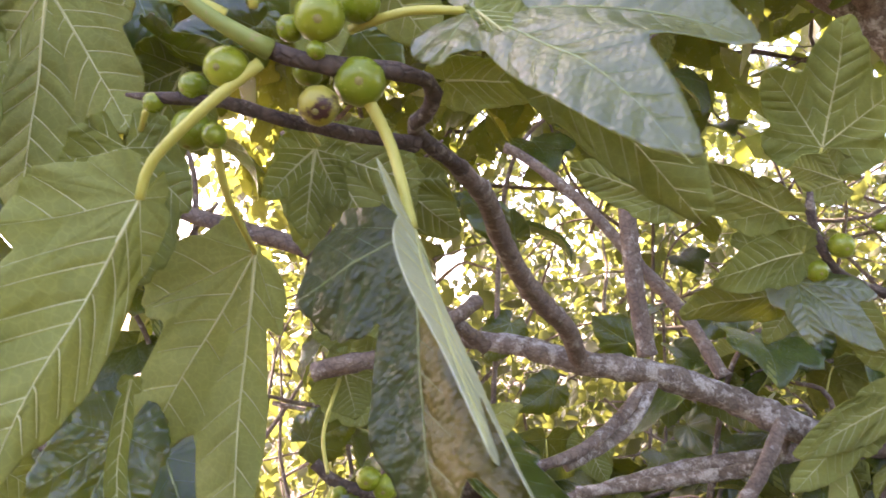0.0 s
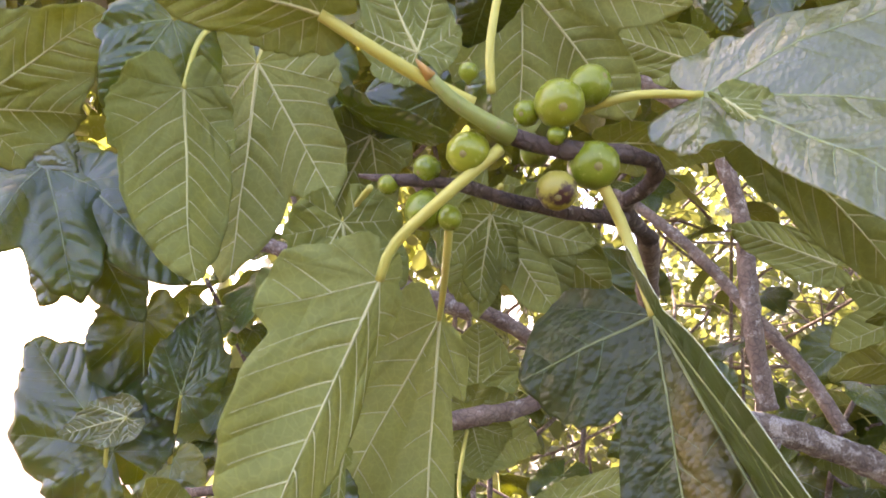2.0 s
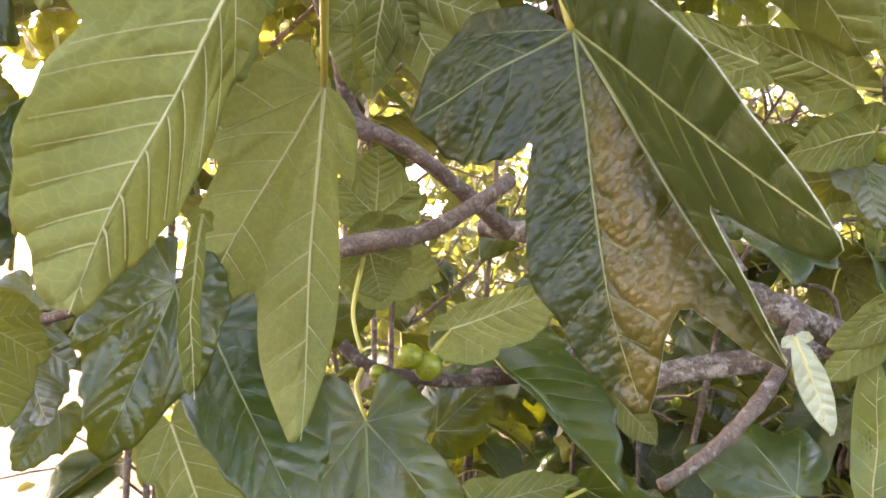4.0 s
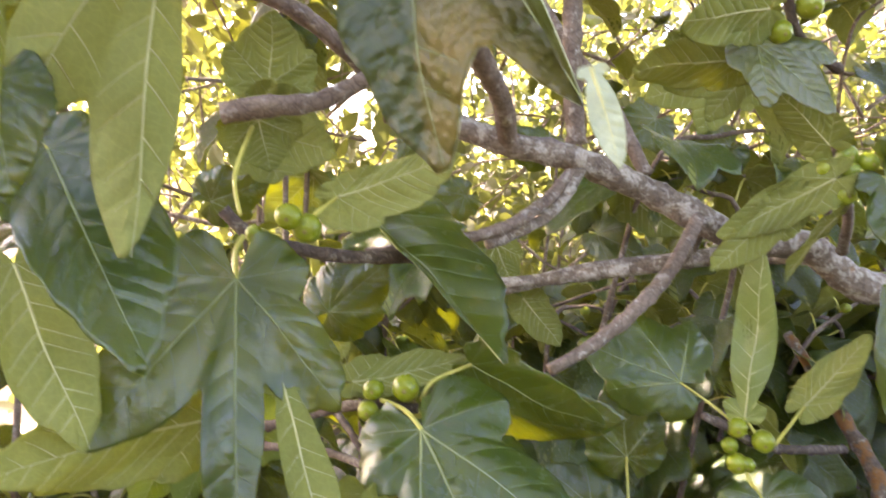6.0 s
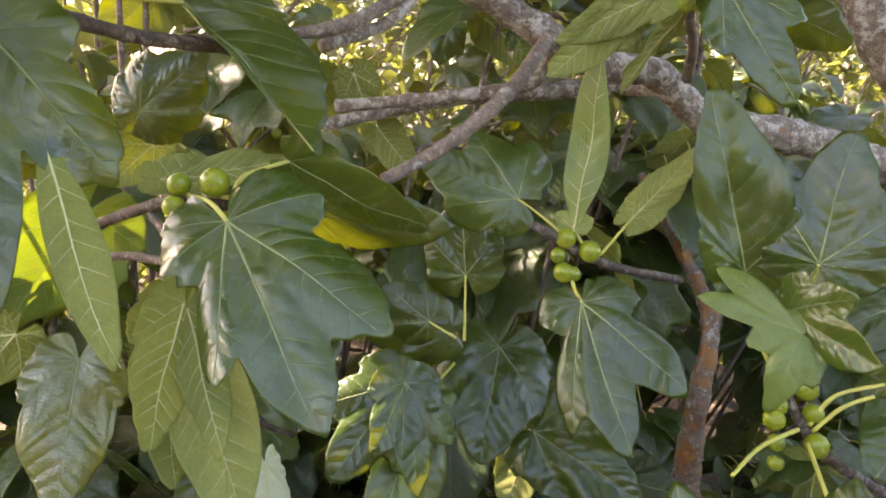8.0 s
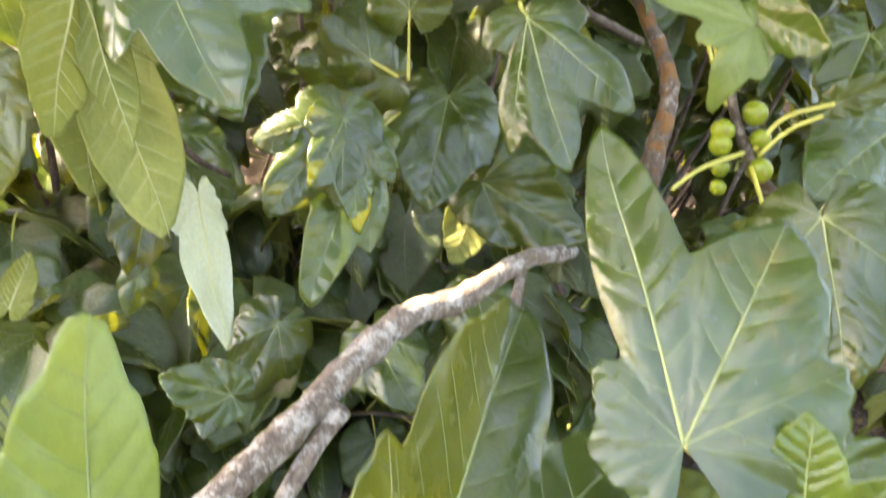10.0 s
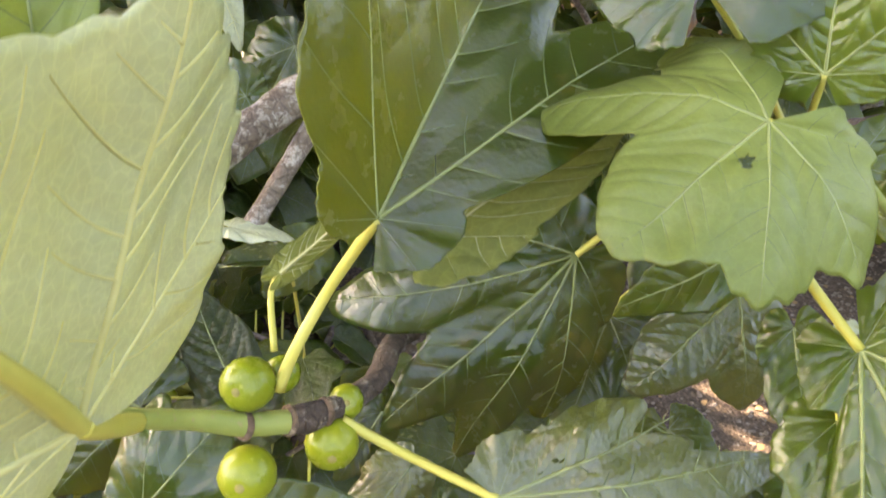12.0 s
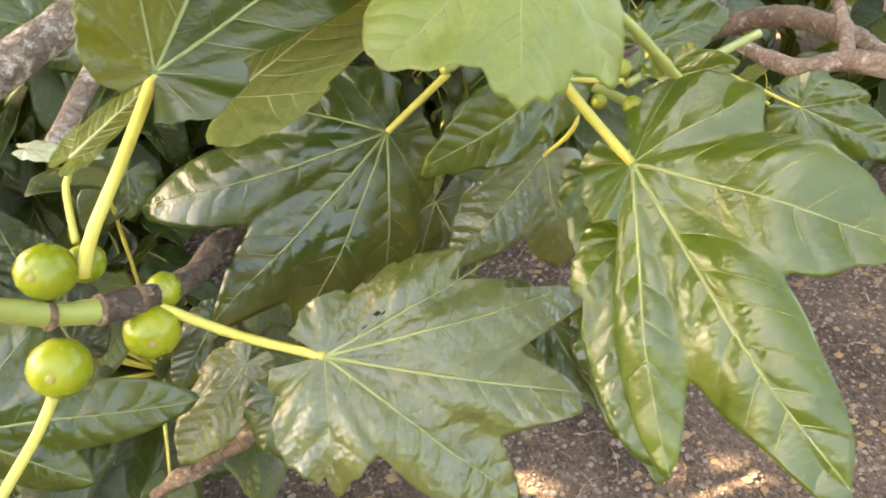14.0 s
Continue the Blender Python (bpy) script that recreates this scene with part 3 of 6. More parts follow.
def leafy_shoot(points, radius, count, size, seed, label, mat=None, droop=0.55, figs=0, group="fig branches further back"):
    """A twig of the fig tree with leaves on stalks all round its outer part, and figs at their feet."""
    rng = random.Random(seed)
    owner = thing("fig_branch", points[0], label, "branch", group)
    stem(owner, points, (radius, radius * 0.45), mat or BARK, "stem", 0.02, 0.12, 0.2, 8, seed)
    line, _ = smooth_line(points[1:], [1.0] * (len(points) - 1), 0.01)
    n = len(line)
    for k in range(count):
        f = ((k + rng.random()) / count) ** 0.75
        i = min(n - 2, int(f * (n - 1)))
        p = Vector(line[i])
        along = Vector(line[i + 1] - line[i]).normalized()
        out = Vector((rng.uniform(-1, 1), rng.uniform(-1, 1), rng.uniform(-0.3, 0.9)))
        out = (out - along * out.dot(along)).normalized()
        d = (out + along * rng.uniform(0.2, 0.9)).normalized()
        lp = size * rng.uniform(0.3, 0.55)
        b = p + d * lp + Vector((0, 0, -0.15 * lp))
        go = Vector((d.x, d.y, d.z * 0.3 - droop - rng.uniform(0, 0.7))).normalized()
        t = b + go * size * rng.uniform(0.75, 1.15)
        turn_x, turn_y, turn_z = rng.uniform(-0.5, 0.5), rng.uniform(-0.5, 0.5), rng.uniform(0.4, 1.0)
        which = rng.randrange(10)
        mid = (b + t) / 2
        if in_beam(mid) or in_opening(*mid):
            continue
        petiole(owner, [tuple(p), tuple(p + d * lp * 0.55 + Vector((0, 0, 0.04 * lp))), tuple(b)], 0.0022, 0.0016)
        spare_leaf(owner, b, t, Vector((d.x * 0.6 + turn_x, d.y * 0.6 + turn_y, turn_z)), which)
    for k in range(figs):
        i = int((0.75 + 0.25 * rng.random()) * (n - 1))
        ax = Vector((rng.uniform(-1, 1), rng.uniform(-1, 1), rng.uniform(-0.8, 0.5))).normalized()
        fig(owner, Vector(line[i]) + ax * 0.024, ax, rng.uniform(0.011, 0.015), None, seed + k)
    return owner

# ---- ground and distance ----


def ground_sheet():
    xs = np.concatenate(([-400, -60, -15, -6], np.linspace(-3, 3.5, 60), [6, 15, 60, 400]))
    ys = np.concatenate(([-400, -60, -15, -6], np.linspace(-2.5, 4, 60), [8, 15, 60, 400]))
    verts = [(x, y, 0.035 * noise.noise((x * 0.9, y * 0.9, 0)) + 0.012 * noise.noise((x * 6, y * 6, 3)) if abs(x) < 10 and abs(y) < 10 else 0.0) for x in xs for y in ys]
    n = len(ys)
    faces = [(i * n + j, (i + 1) * n + j, (i + 1) * n + j + 1, i * n + j + 1) for i in range(len(xs) - 1) for j in range(n - 1)]
    ob = new("ground", mesh_of("ground", verts, faces, [SOIL]))
    return tagged(ob, "bare brown gritty soil strewn with small stones", "ground", kind="structure")


ground = ground_sheet()


def scatter(name, mat, count, size, box, seed, flat, label, category):
    """Small stones or dry leaf bits that lie on the soil, as one thing that nobody would count."""
    rng = random.Random(seed)
    verts, faces = [], []
    for _ in range(count):
        x, y = rng.uniform(box[0], box[1]), rng.uniform(box[2], box[3])
        z = 0.035 * noise.noise((x * 0.9, y * 0.9, 0)) + 0.012 * noise.noise((x * 6, y * 6, 3))
        s = size * rng.uniform(0.3, 1.0) ** 2 + size * 0.12
        o, a = len(verts), rng.uniform(0, 6.28)
        for zz, q in ((-0.3, 0.8), (0.25, 1.0), (0.7, 0.6)):
            for k in range(6):
                b = a + k * math.pi / 3 + rng.uniform(-0.25, 0.25)
                g = q * rng.uniform(0.75, 1.1)
                verts.append((x + s * g * math.cos(b), y + s * g * 0.75 * math.sin(b), z + s * zz * flat * rng.uniform(0.7, 1.2)))
        for i in range(2):
            for k in range(6):
                k2 = (k + 1) % 6
                faces.append((o + i * 6 + k, o + i * 6 + k2, o + i * 6 + 6 + k2, o + i * 6 + 6 + k))
        faces.append(tuple(range(o + 12, o + 18)))
    ob = new(name, mesh_of(name, verts, faces, [mat], None, False))
    return tagged(ob, label, category, kind="stuff")


scatter("pebbles", STONE, 15000, 0.0075, (-0.2, 2.4, -0.4, 1.6), 5, 0.8, "small grey-brown pebbles scattered on the bare soil", "pebbles")
scatter("leaf_litter", LITTER, 6000, 0.012, (-1.0, 2.6, -0.4, 2.6), 6, 0.18, "crumbled dry brown leaf litter on the soil", "litter")


def twiglets(count, box, seed):
    """Thin dry twiglets and stalks lying about on the soil."""
    rng = random.Random(seed)
    verts, faces = [], []
    for _ in range(count):
        x, y, a = rng.uniform(box[0], box[1]), rng.uniform(box[2], box[3]), rng.uniform(0, 6.28)
        r, p = rng.uniform(0.0006, 0.0022), []
        for _ in range(5):
            z = 0.035 * noise.noise((x * 0.9, y * 0.9, 0)) + 0.012 * noise.noise((x * 6, y * 6, 3))
            p.append((x, y, z + r + rng.uniform(0.0, 0.004)))
            a += rng.uniform(-0.5, 0.5)
            x, y = x + 0.02 * math.cos(a), y + 0.02 * math.sin(a)
        line, rad = smooth_line(p, [r, r, r * 0.9, r * 0.8, r * 0.5], 0.01)
        v, f = tube_data(line, rad, 5, 0.2, 0.0, rng)
        o = len(verts)
        verts.extend(v)
        faces.extend(tuple(o + k for k in q) for q in f)
    ob = new("dry_twiglets", mesh_of("dry_twiglets", verts, faces, [DEAD_WOOD]))
    return tagged(ob, "thin dry brown twiglets strewn over the soil", "twigs", kind="stuff")


twiglets(420, (0.2, 2.2, -0.3, 1.4), 8)


def small_leaves(name, count, box, size, seed, label, keep, mat, kind="stuff", down=0.3, hole=None):
    """Foliage of small folded leaves in clumps, as one thing that nobody would count."""
    rng = random.Random(seed)
    npr = np.random.default_rng(seed)
    cl = []
    while len(cl) < count // 26:
        c = [rng.uniform(box[i], box[i + 1]) for i in (0, 2, 4)]
        if keep(*c):
            cl.append(c)
    cen = np.array([cl[rng.randrange(len(cl))] for _ in range(count)]) + npr.normal(0, 0.16, (count, 3)) * (size / 0.05) ** 0.5
    if hole:
        cen = np.array([c for c in cen if not hole(*c)])
        count = len(cen)
    d = npr.normal(0, 1, (count, 3)) + np.array((0, 0, -down))
    d /= np.linalg.norm(d, axis=1)[:, None]
    q = npr.normal(0, 1, (count, 3)) + np.array((0, 0, 0.6))
    s = np.cross(d, q)
    s /= np.linalg.norm(s, axis=1)[:, None]
    n = np.cross(s, d)
    L = (size * npr.uniform(0.55, 1.25, count))[:, None]
    a, t = cen, cen + d * L
    m1, m2 = cen + d * L * 0.35, cen + d * L * 0.75
    up = n * L * 0.1
    rows = np.stack((a, m1 - s * L * 0.3 + up, m1, m1 + s * L * 0.3 + up, m2 - s * L * 0.22 + up * 0.6, m2, m2 + s * L * 0.22 + up * 0.6, t), 1).reshape(-1, 3)
    quad = ((0, 2, 1), (0, 3, 2), (1, 2, 5, 4), (2, 3, 6, 5), (4, 5, 7), (5, 6, 7))
    faces = [tuple(8 * i + k for k in f) for i in range(count) for f in quad]
    ob = new(name, mesh_of(name, rows.tolist(), faces, [mat]))
    return tagged(ob, label, "foliage", kind=kind)

A = thing("fig_branch", (-0.105, 0.393, 1.824), "fig shoot tip with round green figs and hanging leaves", "branch")
stem(A, [(0.015, 0.588, 1.801), (-0.020, 0.514, 1.809), (-0.008, 0.481, 1.817), (-0.010, 0.458, 1.826), (-0.043, 0.440, 1.827), (-0.079, 0.427, 1.825), (-0.105, 0.420, 1.831)], (0.0062, 0.005), DARK_BARK, rough=0.3, knots=0.4)
stem(A, [(-0.105, 0.420, 1.831), (-0.125, 0.406, 1.838), (-0.142, 0.397, 1.847), (-0.153, 0.390, 1.857)], (0.0065, 0.0035), GREEN_STEM, knots=0.1)
stem(A, [(-0.153, 0.390, 1.857), (-0.161, 0.382, 1.864)], (0.0035, 0.0006), BUD, name='bud', label='pale orange pointed bud')
stem(A, [(-0.020, 0.517, 1.801), (-0.063, 0.481, 1.797), (-0.106, 0.457, 1.800), (-0.139, 0.443, 1.806), (-0.179, 0.440, 1.808), (-0.203, 0.448, 1.813)], (0.0056, 0.005, 0.0045, 0.004, 0.0035, 0.001), DARK_BARK, rough=0.22, knots=0.35)
fig(A, (-0.075, 0.418, 1.851), (0.061, -0.870, -0.488), 0.0153, None, 1)
fig(A, (-0.053, 0.437, 1.871), (0.635, -0.733, 0.243), 0.0135, None, 2)
fig(A, (-0.052, 0.436, 1.817), (0.062, -0.946, -0.317), 0.0160, None, 3)
fig(A, (-0.131, 0.420, 1.820), (-0.223, -0.908, -0.354), 0.0132, None, 4)
fig(A, (-0.095, 0.427, 1.848), (-0.465, -0.809, -0.359), 0.0085, None, 5)
fig(A, (-0.158, 0.440, 1.815), (-0.621, -0.636, -0.458), 0.0091, None, 6)
fig(A, (-0.183, 0.441, 1.805), (-0.904, -0.418, -0.085), 0.0066, None, 7)
fig(A, (-0.159, 0.445, 1.788), (-0.149, -0.211, -0.966), 0.0131, None, 8)
fig(A, (-0.142, 0.437, 1.782), (0.295, -0.260, -0.919), 0.0079, None, 9)
fig(A, (-0.077, 0.421, 1.831), (0.046, -0.451, -0.891), 0.0059, None, 10)
fig(A, (-0.131, 0.401, 1.865), (0.006, -0.449, 0.893), 0.0058, None, 11)
fig(A, (-0.088, 0.453, 1.830), (0.029, -0.116, -0.993), 0.0097, None, 12)
fig(A, (-0.076, 0.427, 1.798), (-0.030, -0.803, -0.595), 0.0125, OLD_SKIN, 13, "withered fig with a dark split skin")
petiole(A, [(-0.111, 0.421, 1.823), (-0.142, 0.418, 1.794), (-0.175, 0.427, 1.764), (-0.185, 0.435, 1.742)], 0.004, 0.0032)
leaf(A, (-0.185, 0.435, 1.742), (-0.241, 0.393, 1.577), (-0.318, 0.939, -0.131), ((0, 1, 0.28, 0.98), (50, 0.42, 0.18, 0.95), (105, 0.2, 0.12, 0.9), (-45, 0.32, 0.15, 0.95), (-110, 0.16, 0.1, 0.9)), (1.05, 0.6), (2, 40), 12, 0.03, vein=0.0012, curl=0.05, side=0.55, fine=True)
petiole(A, [(-0.143, 0.447, 1.779), (-0.147, 0.485, 1.755), (-0.158, 0.606, 1.732)], 0.003, 0.0024)
leaf(A, (-0.158, 0.606, 1.732), (-0.167, 0.571, 1.481), (-0.030, 0.988, -0.154), ((0, 1, 0.13, 1.3), (24, 0.74, 0.13, 1.1), (60, 0.4, 0.15, 0.95), (105, 0.18, 0.1, 0.9), (-30, 0.3, 0.08, 0.95)), (1.05, 0.7), (5, 25), 14, 0.018, vein=0.0013, curl=0.05, side=0.55, fine=True)
petiole(A, [(-0.047, 0.438, 1.806), (-0.032, 0.444, 1.776), (-0.018, 0.433, 1.723)], 0.0042, 0.0034)
leaf(A, (-0.018, 0.433, 1.723), (0.048, 0.351, 1.566), (-0.600, -0.750, 0.250), ((0, 1, 0.12, 1.1), (-20, 1.0, 0.19, 1.1), (-96, 0.52, 0.25, 1.15), (28, 1.0, 0.19, 1.05), (70, 0.24, 0.14, 0.95), (-130, 0.24, 0.11, 0.9), (122, 0.24, 0.11, 0.9)), (1.15, 1.0), (70, 2), 10, 0.025, top=CRINKLED, under=PALE, vein=0.0014, curl=0.04, side=0.36, fine=True, scorch=((-21, 6, 0.08),), crimp=(-160, 2), label="dark crinkled leaf browning between its veins")
leaf(A, (0.049, 0.347, 1.580), (0.060, 0.339, 1.544), (0.198, 0.912, -0.359), NARROW, (1.3, 1.3), (20, 10), 10, 0.02, under=PALE, vein=0.0008, side=0.56)
petiole(A, [(-0.061, 0.451, 1.858), (-0.023, 0.439, 1.865), (0.016, 0.432, 1.862)], 0.0034, 0.0028)
# Not worn: the lighter top colour imitates sky sheen and haze
leaf(A, (0.016, 0.432, 1.862), (0.169, 0.364, 1.810), (-0.187, -0.827, 0.530), ((0, 1, 0.2, 1.0), (-30, 1.12, 0.16, 1.1), (-75, 0.36, 0.17, 0.95), (38, 0.85, 0.2, 1.0), (90, 0.3, 0.16, 0.95)), (1, 1), (14, 6), 24, 0.02, top=WORN_SHEEN, vein=0.0013, curl=0.1, side=0.38)
leaf(A, (0.059, 0.472, 1.865), (0.192, 0.513, 1.739), (0.151, 0.882, 0.446), OVATE, (0.5, 0.8), (10, 10), 10, 0.025, side=0.56)
leaf(A, (-0.275, 0.600, 1.974), (-0.300, 0.594, 1.879), (0.423, -0.904, -0.054), HEART, (0.9, 0.9), (10, 10), 15, 0.02, side=0.38)
leaf(A, (-0.161, 0.591, 1.925), (-0.252, 0.594, 1.885), (0.131, -0.919, -0.372), OVATE, (1, 1), (10, 10), 15, 0.02, side=0.38)
leaf(A, (-0.221, 0.594, 1.890), (-0.267, 0.607, 1.799), (-0.257, 0.931, 0.260), TRI, (0.9, 0.9), (10, 10), 15, 0.02, side=0.56)
leaf(A, (-0.117, 0.752, 1.874), (-0.148, 0.738, 1.761), (-0.146, 0.986, -0.081), HEART, (0.9, 0.9), (10, 10), 15, 0.02, side=0.56)
leaf(A, (-0.076, 0.755, 1.863), (-0.047, 0.743, 1.751), (0.086, 0.993, -0.086), OVATE, (1.1, 1.1), (10, 10), 15, 0.02, side=0.56)
leaf(A, (-0.208, 0.769, 2.075), (-0.120, 0.780, 2.021), (-0.077, -0.945, -0.319), HEART, (1, 1), (10, 10), 15, 0.02, side=0.38)
leaf(A, (-0.478, 0.767, 1.543), (-0.453, 0.775, 1.446), (-0.469, 0.881, -0.051), HEART, (1, 1), (10, 10), 15, 0.02, side=0.56)
petiole(A, [(-0.128, 0.404, 1.845), (-0.168, 0.388, 1.861), (-0.214, 0.365, 1.883)], 0.0048, 0.0036)
leaf(A, (-0.214, 0.365, 1.883), (-0.308, 0.312, 1.883), (-0.274, 0.479, 0.834), OVATE, (0.8, 0.8), (10, 10), 20, 0.02, side=0.56)
leaf(A, (-0.168, 0.457, 1.903), (-0.202, 0.453, 1.975), (0.029, 0.997, 0.067), HEART, (0.9, 0.9), (15, 15), 15, 0.02, side=0.56)
petiole(A, [(-0.117, 0.424, 1.860), (-0.118, 0.418, 1.892), (-0.111, 0.421, 1.939), (-0.105, 0.426, 1.970)], 0.003, 0.0025)
leaf(A, (-0.105, 0.426, 1.970), (-0.135, 0.518, 1.935), (-0.188, -0.410, -0.893), OVATE, (0.8, 0.8), (10, 10), 20, 0.02, top=CRINKLED, side=0.38)
petiole(A, [(-0.109, 0.507, 1.822), (-0.113, 0.675, 1.839)], 0.0024, 0.0017)
leaf(A, (-0.113, 0.675, 1.839), (-0.053, 0.675, 1.742), (-0.043, 0.999, -0.023), FIVE, (1.1, 1.1), (10, 10), 20, 0.03, vein=0.0014, side=0.56)
leaf(A, (-0.115, 0.636, 1.830), (-0.124, 0.649, 1.749), (-0.497, 0.844, 0.199), TRI, (1.0, 0.9), (10, 10), 20, 0.03, vein=0.0014, side=0.56)
petiole(A, [(-0.199, 0.471, 1.811), (-0.230, 0.526, 1.797)], 0.0024, 0.0017)
leaf(A, (-0.222, 0.494, 1.791), (-0.204, 0.492, 1.693), (-0.155, 0.987, -0.050), HEART, (0.85, 0.85), (10, 10), 15, 0.025, side=0.56)
leaf(A, (-0.273, 0.528, 1.752), (-0.219, 0.494, 1.674), (-0.116, 0.879, -0.462), OVATE, (0.7, 0.7), (10, 20), 15, 0.025, side=0.56)
leaf(A, (-0.094, 0.508, 1.984), (-0.001, 0.551, 1.888), (0.075, 0.882, 0.466), FIVE, (1.1, 1.1), (10, 10), 15, 0.03, vein=0.0013, side=0.56)
leaf(A, (-0.090, 0.545, 2.010), (0.034, 0.556, 1.986), (0.017, 0.859, 0.512), OVATE, (0.7, 0.7), (10, 10), 15, 0.03, vein=0.0013, side=0.56)
leaf(A, (0.110, 0.757, 2.031), (-0.011, 0.743, 2.065), (0.036, 0.879, 0.475), OVATE, (0.8, 0.8), (10, 10), 15, 0.03, vein=0.0013, side=0.56)
leaf(A, (0.002, 0.689, 1.915), (0.114, 0.678, 1.902), (0.149, 0.512, 0.846), OVATE, (0.9, 0.9), (10, 10), 15, 0.02, vein=0.0013, side=0.56)
leaf(A, (-0.058, 0.780, 1.838), (0.020, 0.796, 1.778), (-0.000, 0.969, 0.249), HEART, (0.9, 0.9), (10, 10), 15, 0.03, vein=0.0013, side=0.56)
leaf(A, (0.090, 0.899, 1.791), (0.020, 0.886, 1.845), (-0.022, -0.961, -0.276), OVATE, (0.9, 0.9), (10, 10), 15, 0.03, vein=0.0013, side=0.38)
leaf(A, (0.241, 0.753, 1.806), (0.130, 0.740, 1.844), (-0.005, 0.946, 0.323), OVATE, (0.6, 0.7), (10, 10), 15, 0.02, vein=0.0013, side=0.56)
leaf(A, (0.020, 0.407, 1.850), (0.053, 0.378, 1.811), (0.341, 0.869, -0.359), OVATE, (0.3, 1.4), (10, 30), 25, 0.02, vein=0.0012, side=0.56)
leaf(A, (0.069, 0.552, 2.023), (0.076, 0.562, 1.970), (-0.331, -0.918, -0.218), HEART, (0.9, 0.9), (10, 10), 15, 0.02, side=0.38)
leaf(A, (0.128, 0.574, 2.035), (0.106, 0.565, 1.964), (-0.205, -0.961, 0.183), HEART, (0.7, 0.7), (10, 10), 15, 0.02, side=0.38)
leaf(A, (0.084, 0.596, 1.897), (0.091, 0.592, 1.918), (0.230, 0.970, 0.077), OVATE, (1, 1), (10, 10), 15, 0.02, side=0.56)
leaf(A, (-0.108, 0.684, 1.995), (-0.042, 0.696, 1.921), (-0.104, -0.965, -0.241), HEART, (1, 1), (10, 10), 15, 0.02, side=0.38)
leaf(A, (-0.193, 0.732, 2.006), (-0.263, 0.740, 1.948), (0.217, -0.900, -0.379), OVATE, (1, 1), (10, 10), 15, 0.02, side=0.38)
leaf(A, (-0.100, 0.576, 1.945), (-0.074, 0.570, 1.988), (-0.103, 0.975, 0.197), HEART, (0.8, 0.8), (10, 10), 15, 0.02, side=0.56)

B = thing("fig_branch", (-0.303, 0.540, 1.959), "fig shoot with broad drooping leaves", "branch", "fig branches")
stem(B, [(-0.427, 0.641, 2.210), (-0.348, 0.580, 2.067), (-0.303, 0.537, 1.978)], (0.006, 0.004), DARK_BARK, rough=0.22, knots=0.35)
petiole(B, [(-0.311, 0.518, 1.968), (-0.327, 0.474, 1.926), (-0.328, 0.452, 1.875)], 0.0024, 0.0017)
leaf(B, (-0.328, 0.452, 1.875), (-0.306, 0.447, 1.739), (-0.476, 0.872, -0.112), OVATE, (1.05, 0.75), (8, 20), 22, 0.02, side=0.56)
petiole(B, [(-0.299, 0.539, 1.969), (-0.300, 0.517, 1.923)], 0.0024, 0.0017)
leaf(B, (-0.300, 0.517, 1.923), (-0.317, 0.525, 1.751), (0.077, 0.996, 0.044), TRI, (0.9, 0.9), (10, 20), 20, 0.02, vein=0.0014, side=0.56)
petiole(B, [(-0.303, 0.537, 1.978), (-0.320, 0.617, 1.983)], 0.0024, 0.0017)
leaf(B, (-0.320, 0.617, 1.983), (-0.246, 0.618, 1.883), (-0.009, -1.000, -0.026), OVATE, (0.7, 0.9), (15, 15), 20, 0.025, side=0.38)
petiole(B, [(-0.321, 0.497, 1.966), (-0.345, 0.461, 1.931)], 0.0024, 0.0017)
leaf(B, (-0.345, 0.461, 1.931), (-0.382, 0.451, 1.861), (0.555, -0.813, -0.174), HEART, (1.2, 0.9), (5, 5), 25, 0.03, side=0.38)
leaf(B, (-0.492, 0.464, 1.866), (-0.392, 0.458, 1.936), (-0.321, 0.786, 0.528), HEART, (0.9, 0.8), (5, 5), 15, 0.03, side=0.56)
leaf(B, (-0.236, 0.574, 1.908), (-0.147, 0.545, 1.874), (-0.413, -0.194, -0.890), OVATE, (0.8, 0.8), (10, 10), 25, 0.02, side=0.38)
leaf(B, (-0.314, 0.592, 1.894), (-0.250, 0.584, 1.846), (-0.536, -0.568, -0.624), OVATE, (0.8, 0.8), (10, 10), 25, 0.02, side=0.38)
leaf(B, (-0.351, 0.643, 1.980), (-0.369, 0.612, 1.782), (-0.505, 0.858, -0.091), TRI, (1, 1), (10, 10), 20, 0.02, vein=0.0014, side=0.56)

C = thing("fig_branch", (-0.617, 0.735, 1.898), "fig shoot with shaded bluish leaves before bright sky", "branch", "fig branches")
stem(C, [(-0.904, 0.841, 2.065), (-0.728, 0.768, 1.962), (-0.617, 0.735, 1.898), (-0.560, 0.751, 1.826)], (0.006, 0.004), DARK_BARK, rough=0.22, knots=0.35)
petiole(C, [(-0.617, 0.735, 1.898), (-0.544, 0.642, 1.877)], 0.0024, 0.0017)
leaf(C, (-0.544, 0.642, 1.877), (-0.487, 0.629, 1.741), (0.393, -0.885, 0.248), TRI, (1, 1), (10, 10), 35, 0.03, side=0.38)
petiole(C, [(-0.617, 0.735, 1.898), (-0.506, 0.647, 1.862)], 0.0024, 0.0017)
leaf(C, (-0.506, 0.647, 1.862), (-0.396, 0.651, 1.763), (0.145, -0.982, 0.122), OVATE, (0.9, 0.9), (10, 10), 30, 0.02, side=0.38)
petiole(C, [(-0.617, 0.735, 1.898), (-0.539, 0.689, 1.844)], 0.0024, 0.0017)
leaf(C, (-0.539, 0.689, 1.844), (-0.450, 0.674, 1.729), (0.334, -0.865, 0.375), TRI, (0.9, 0.9), (10, 10), 30, 0.02, side=0.38)
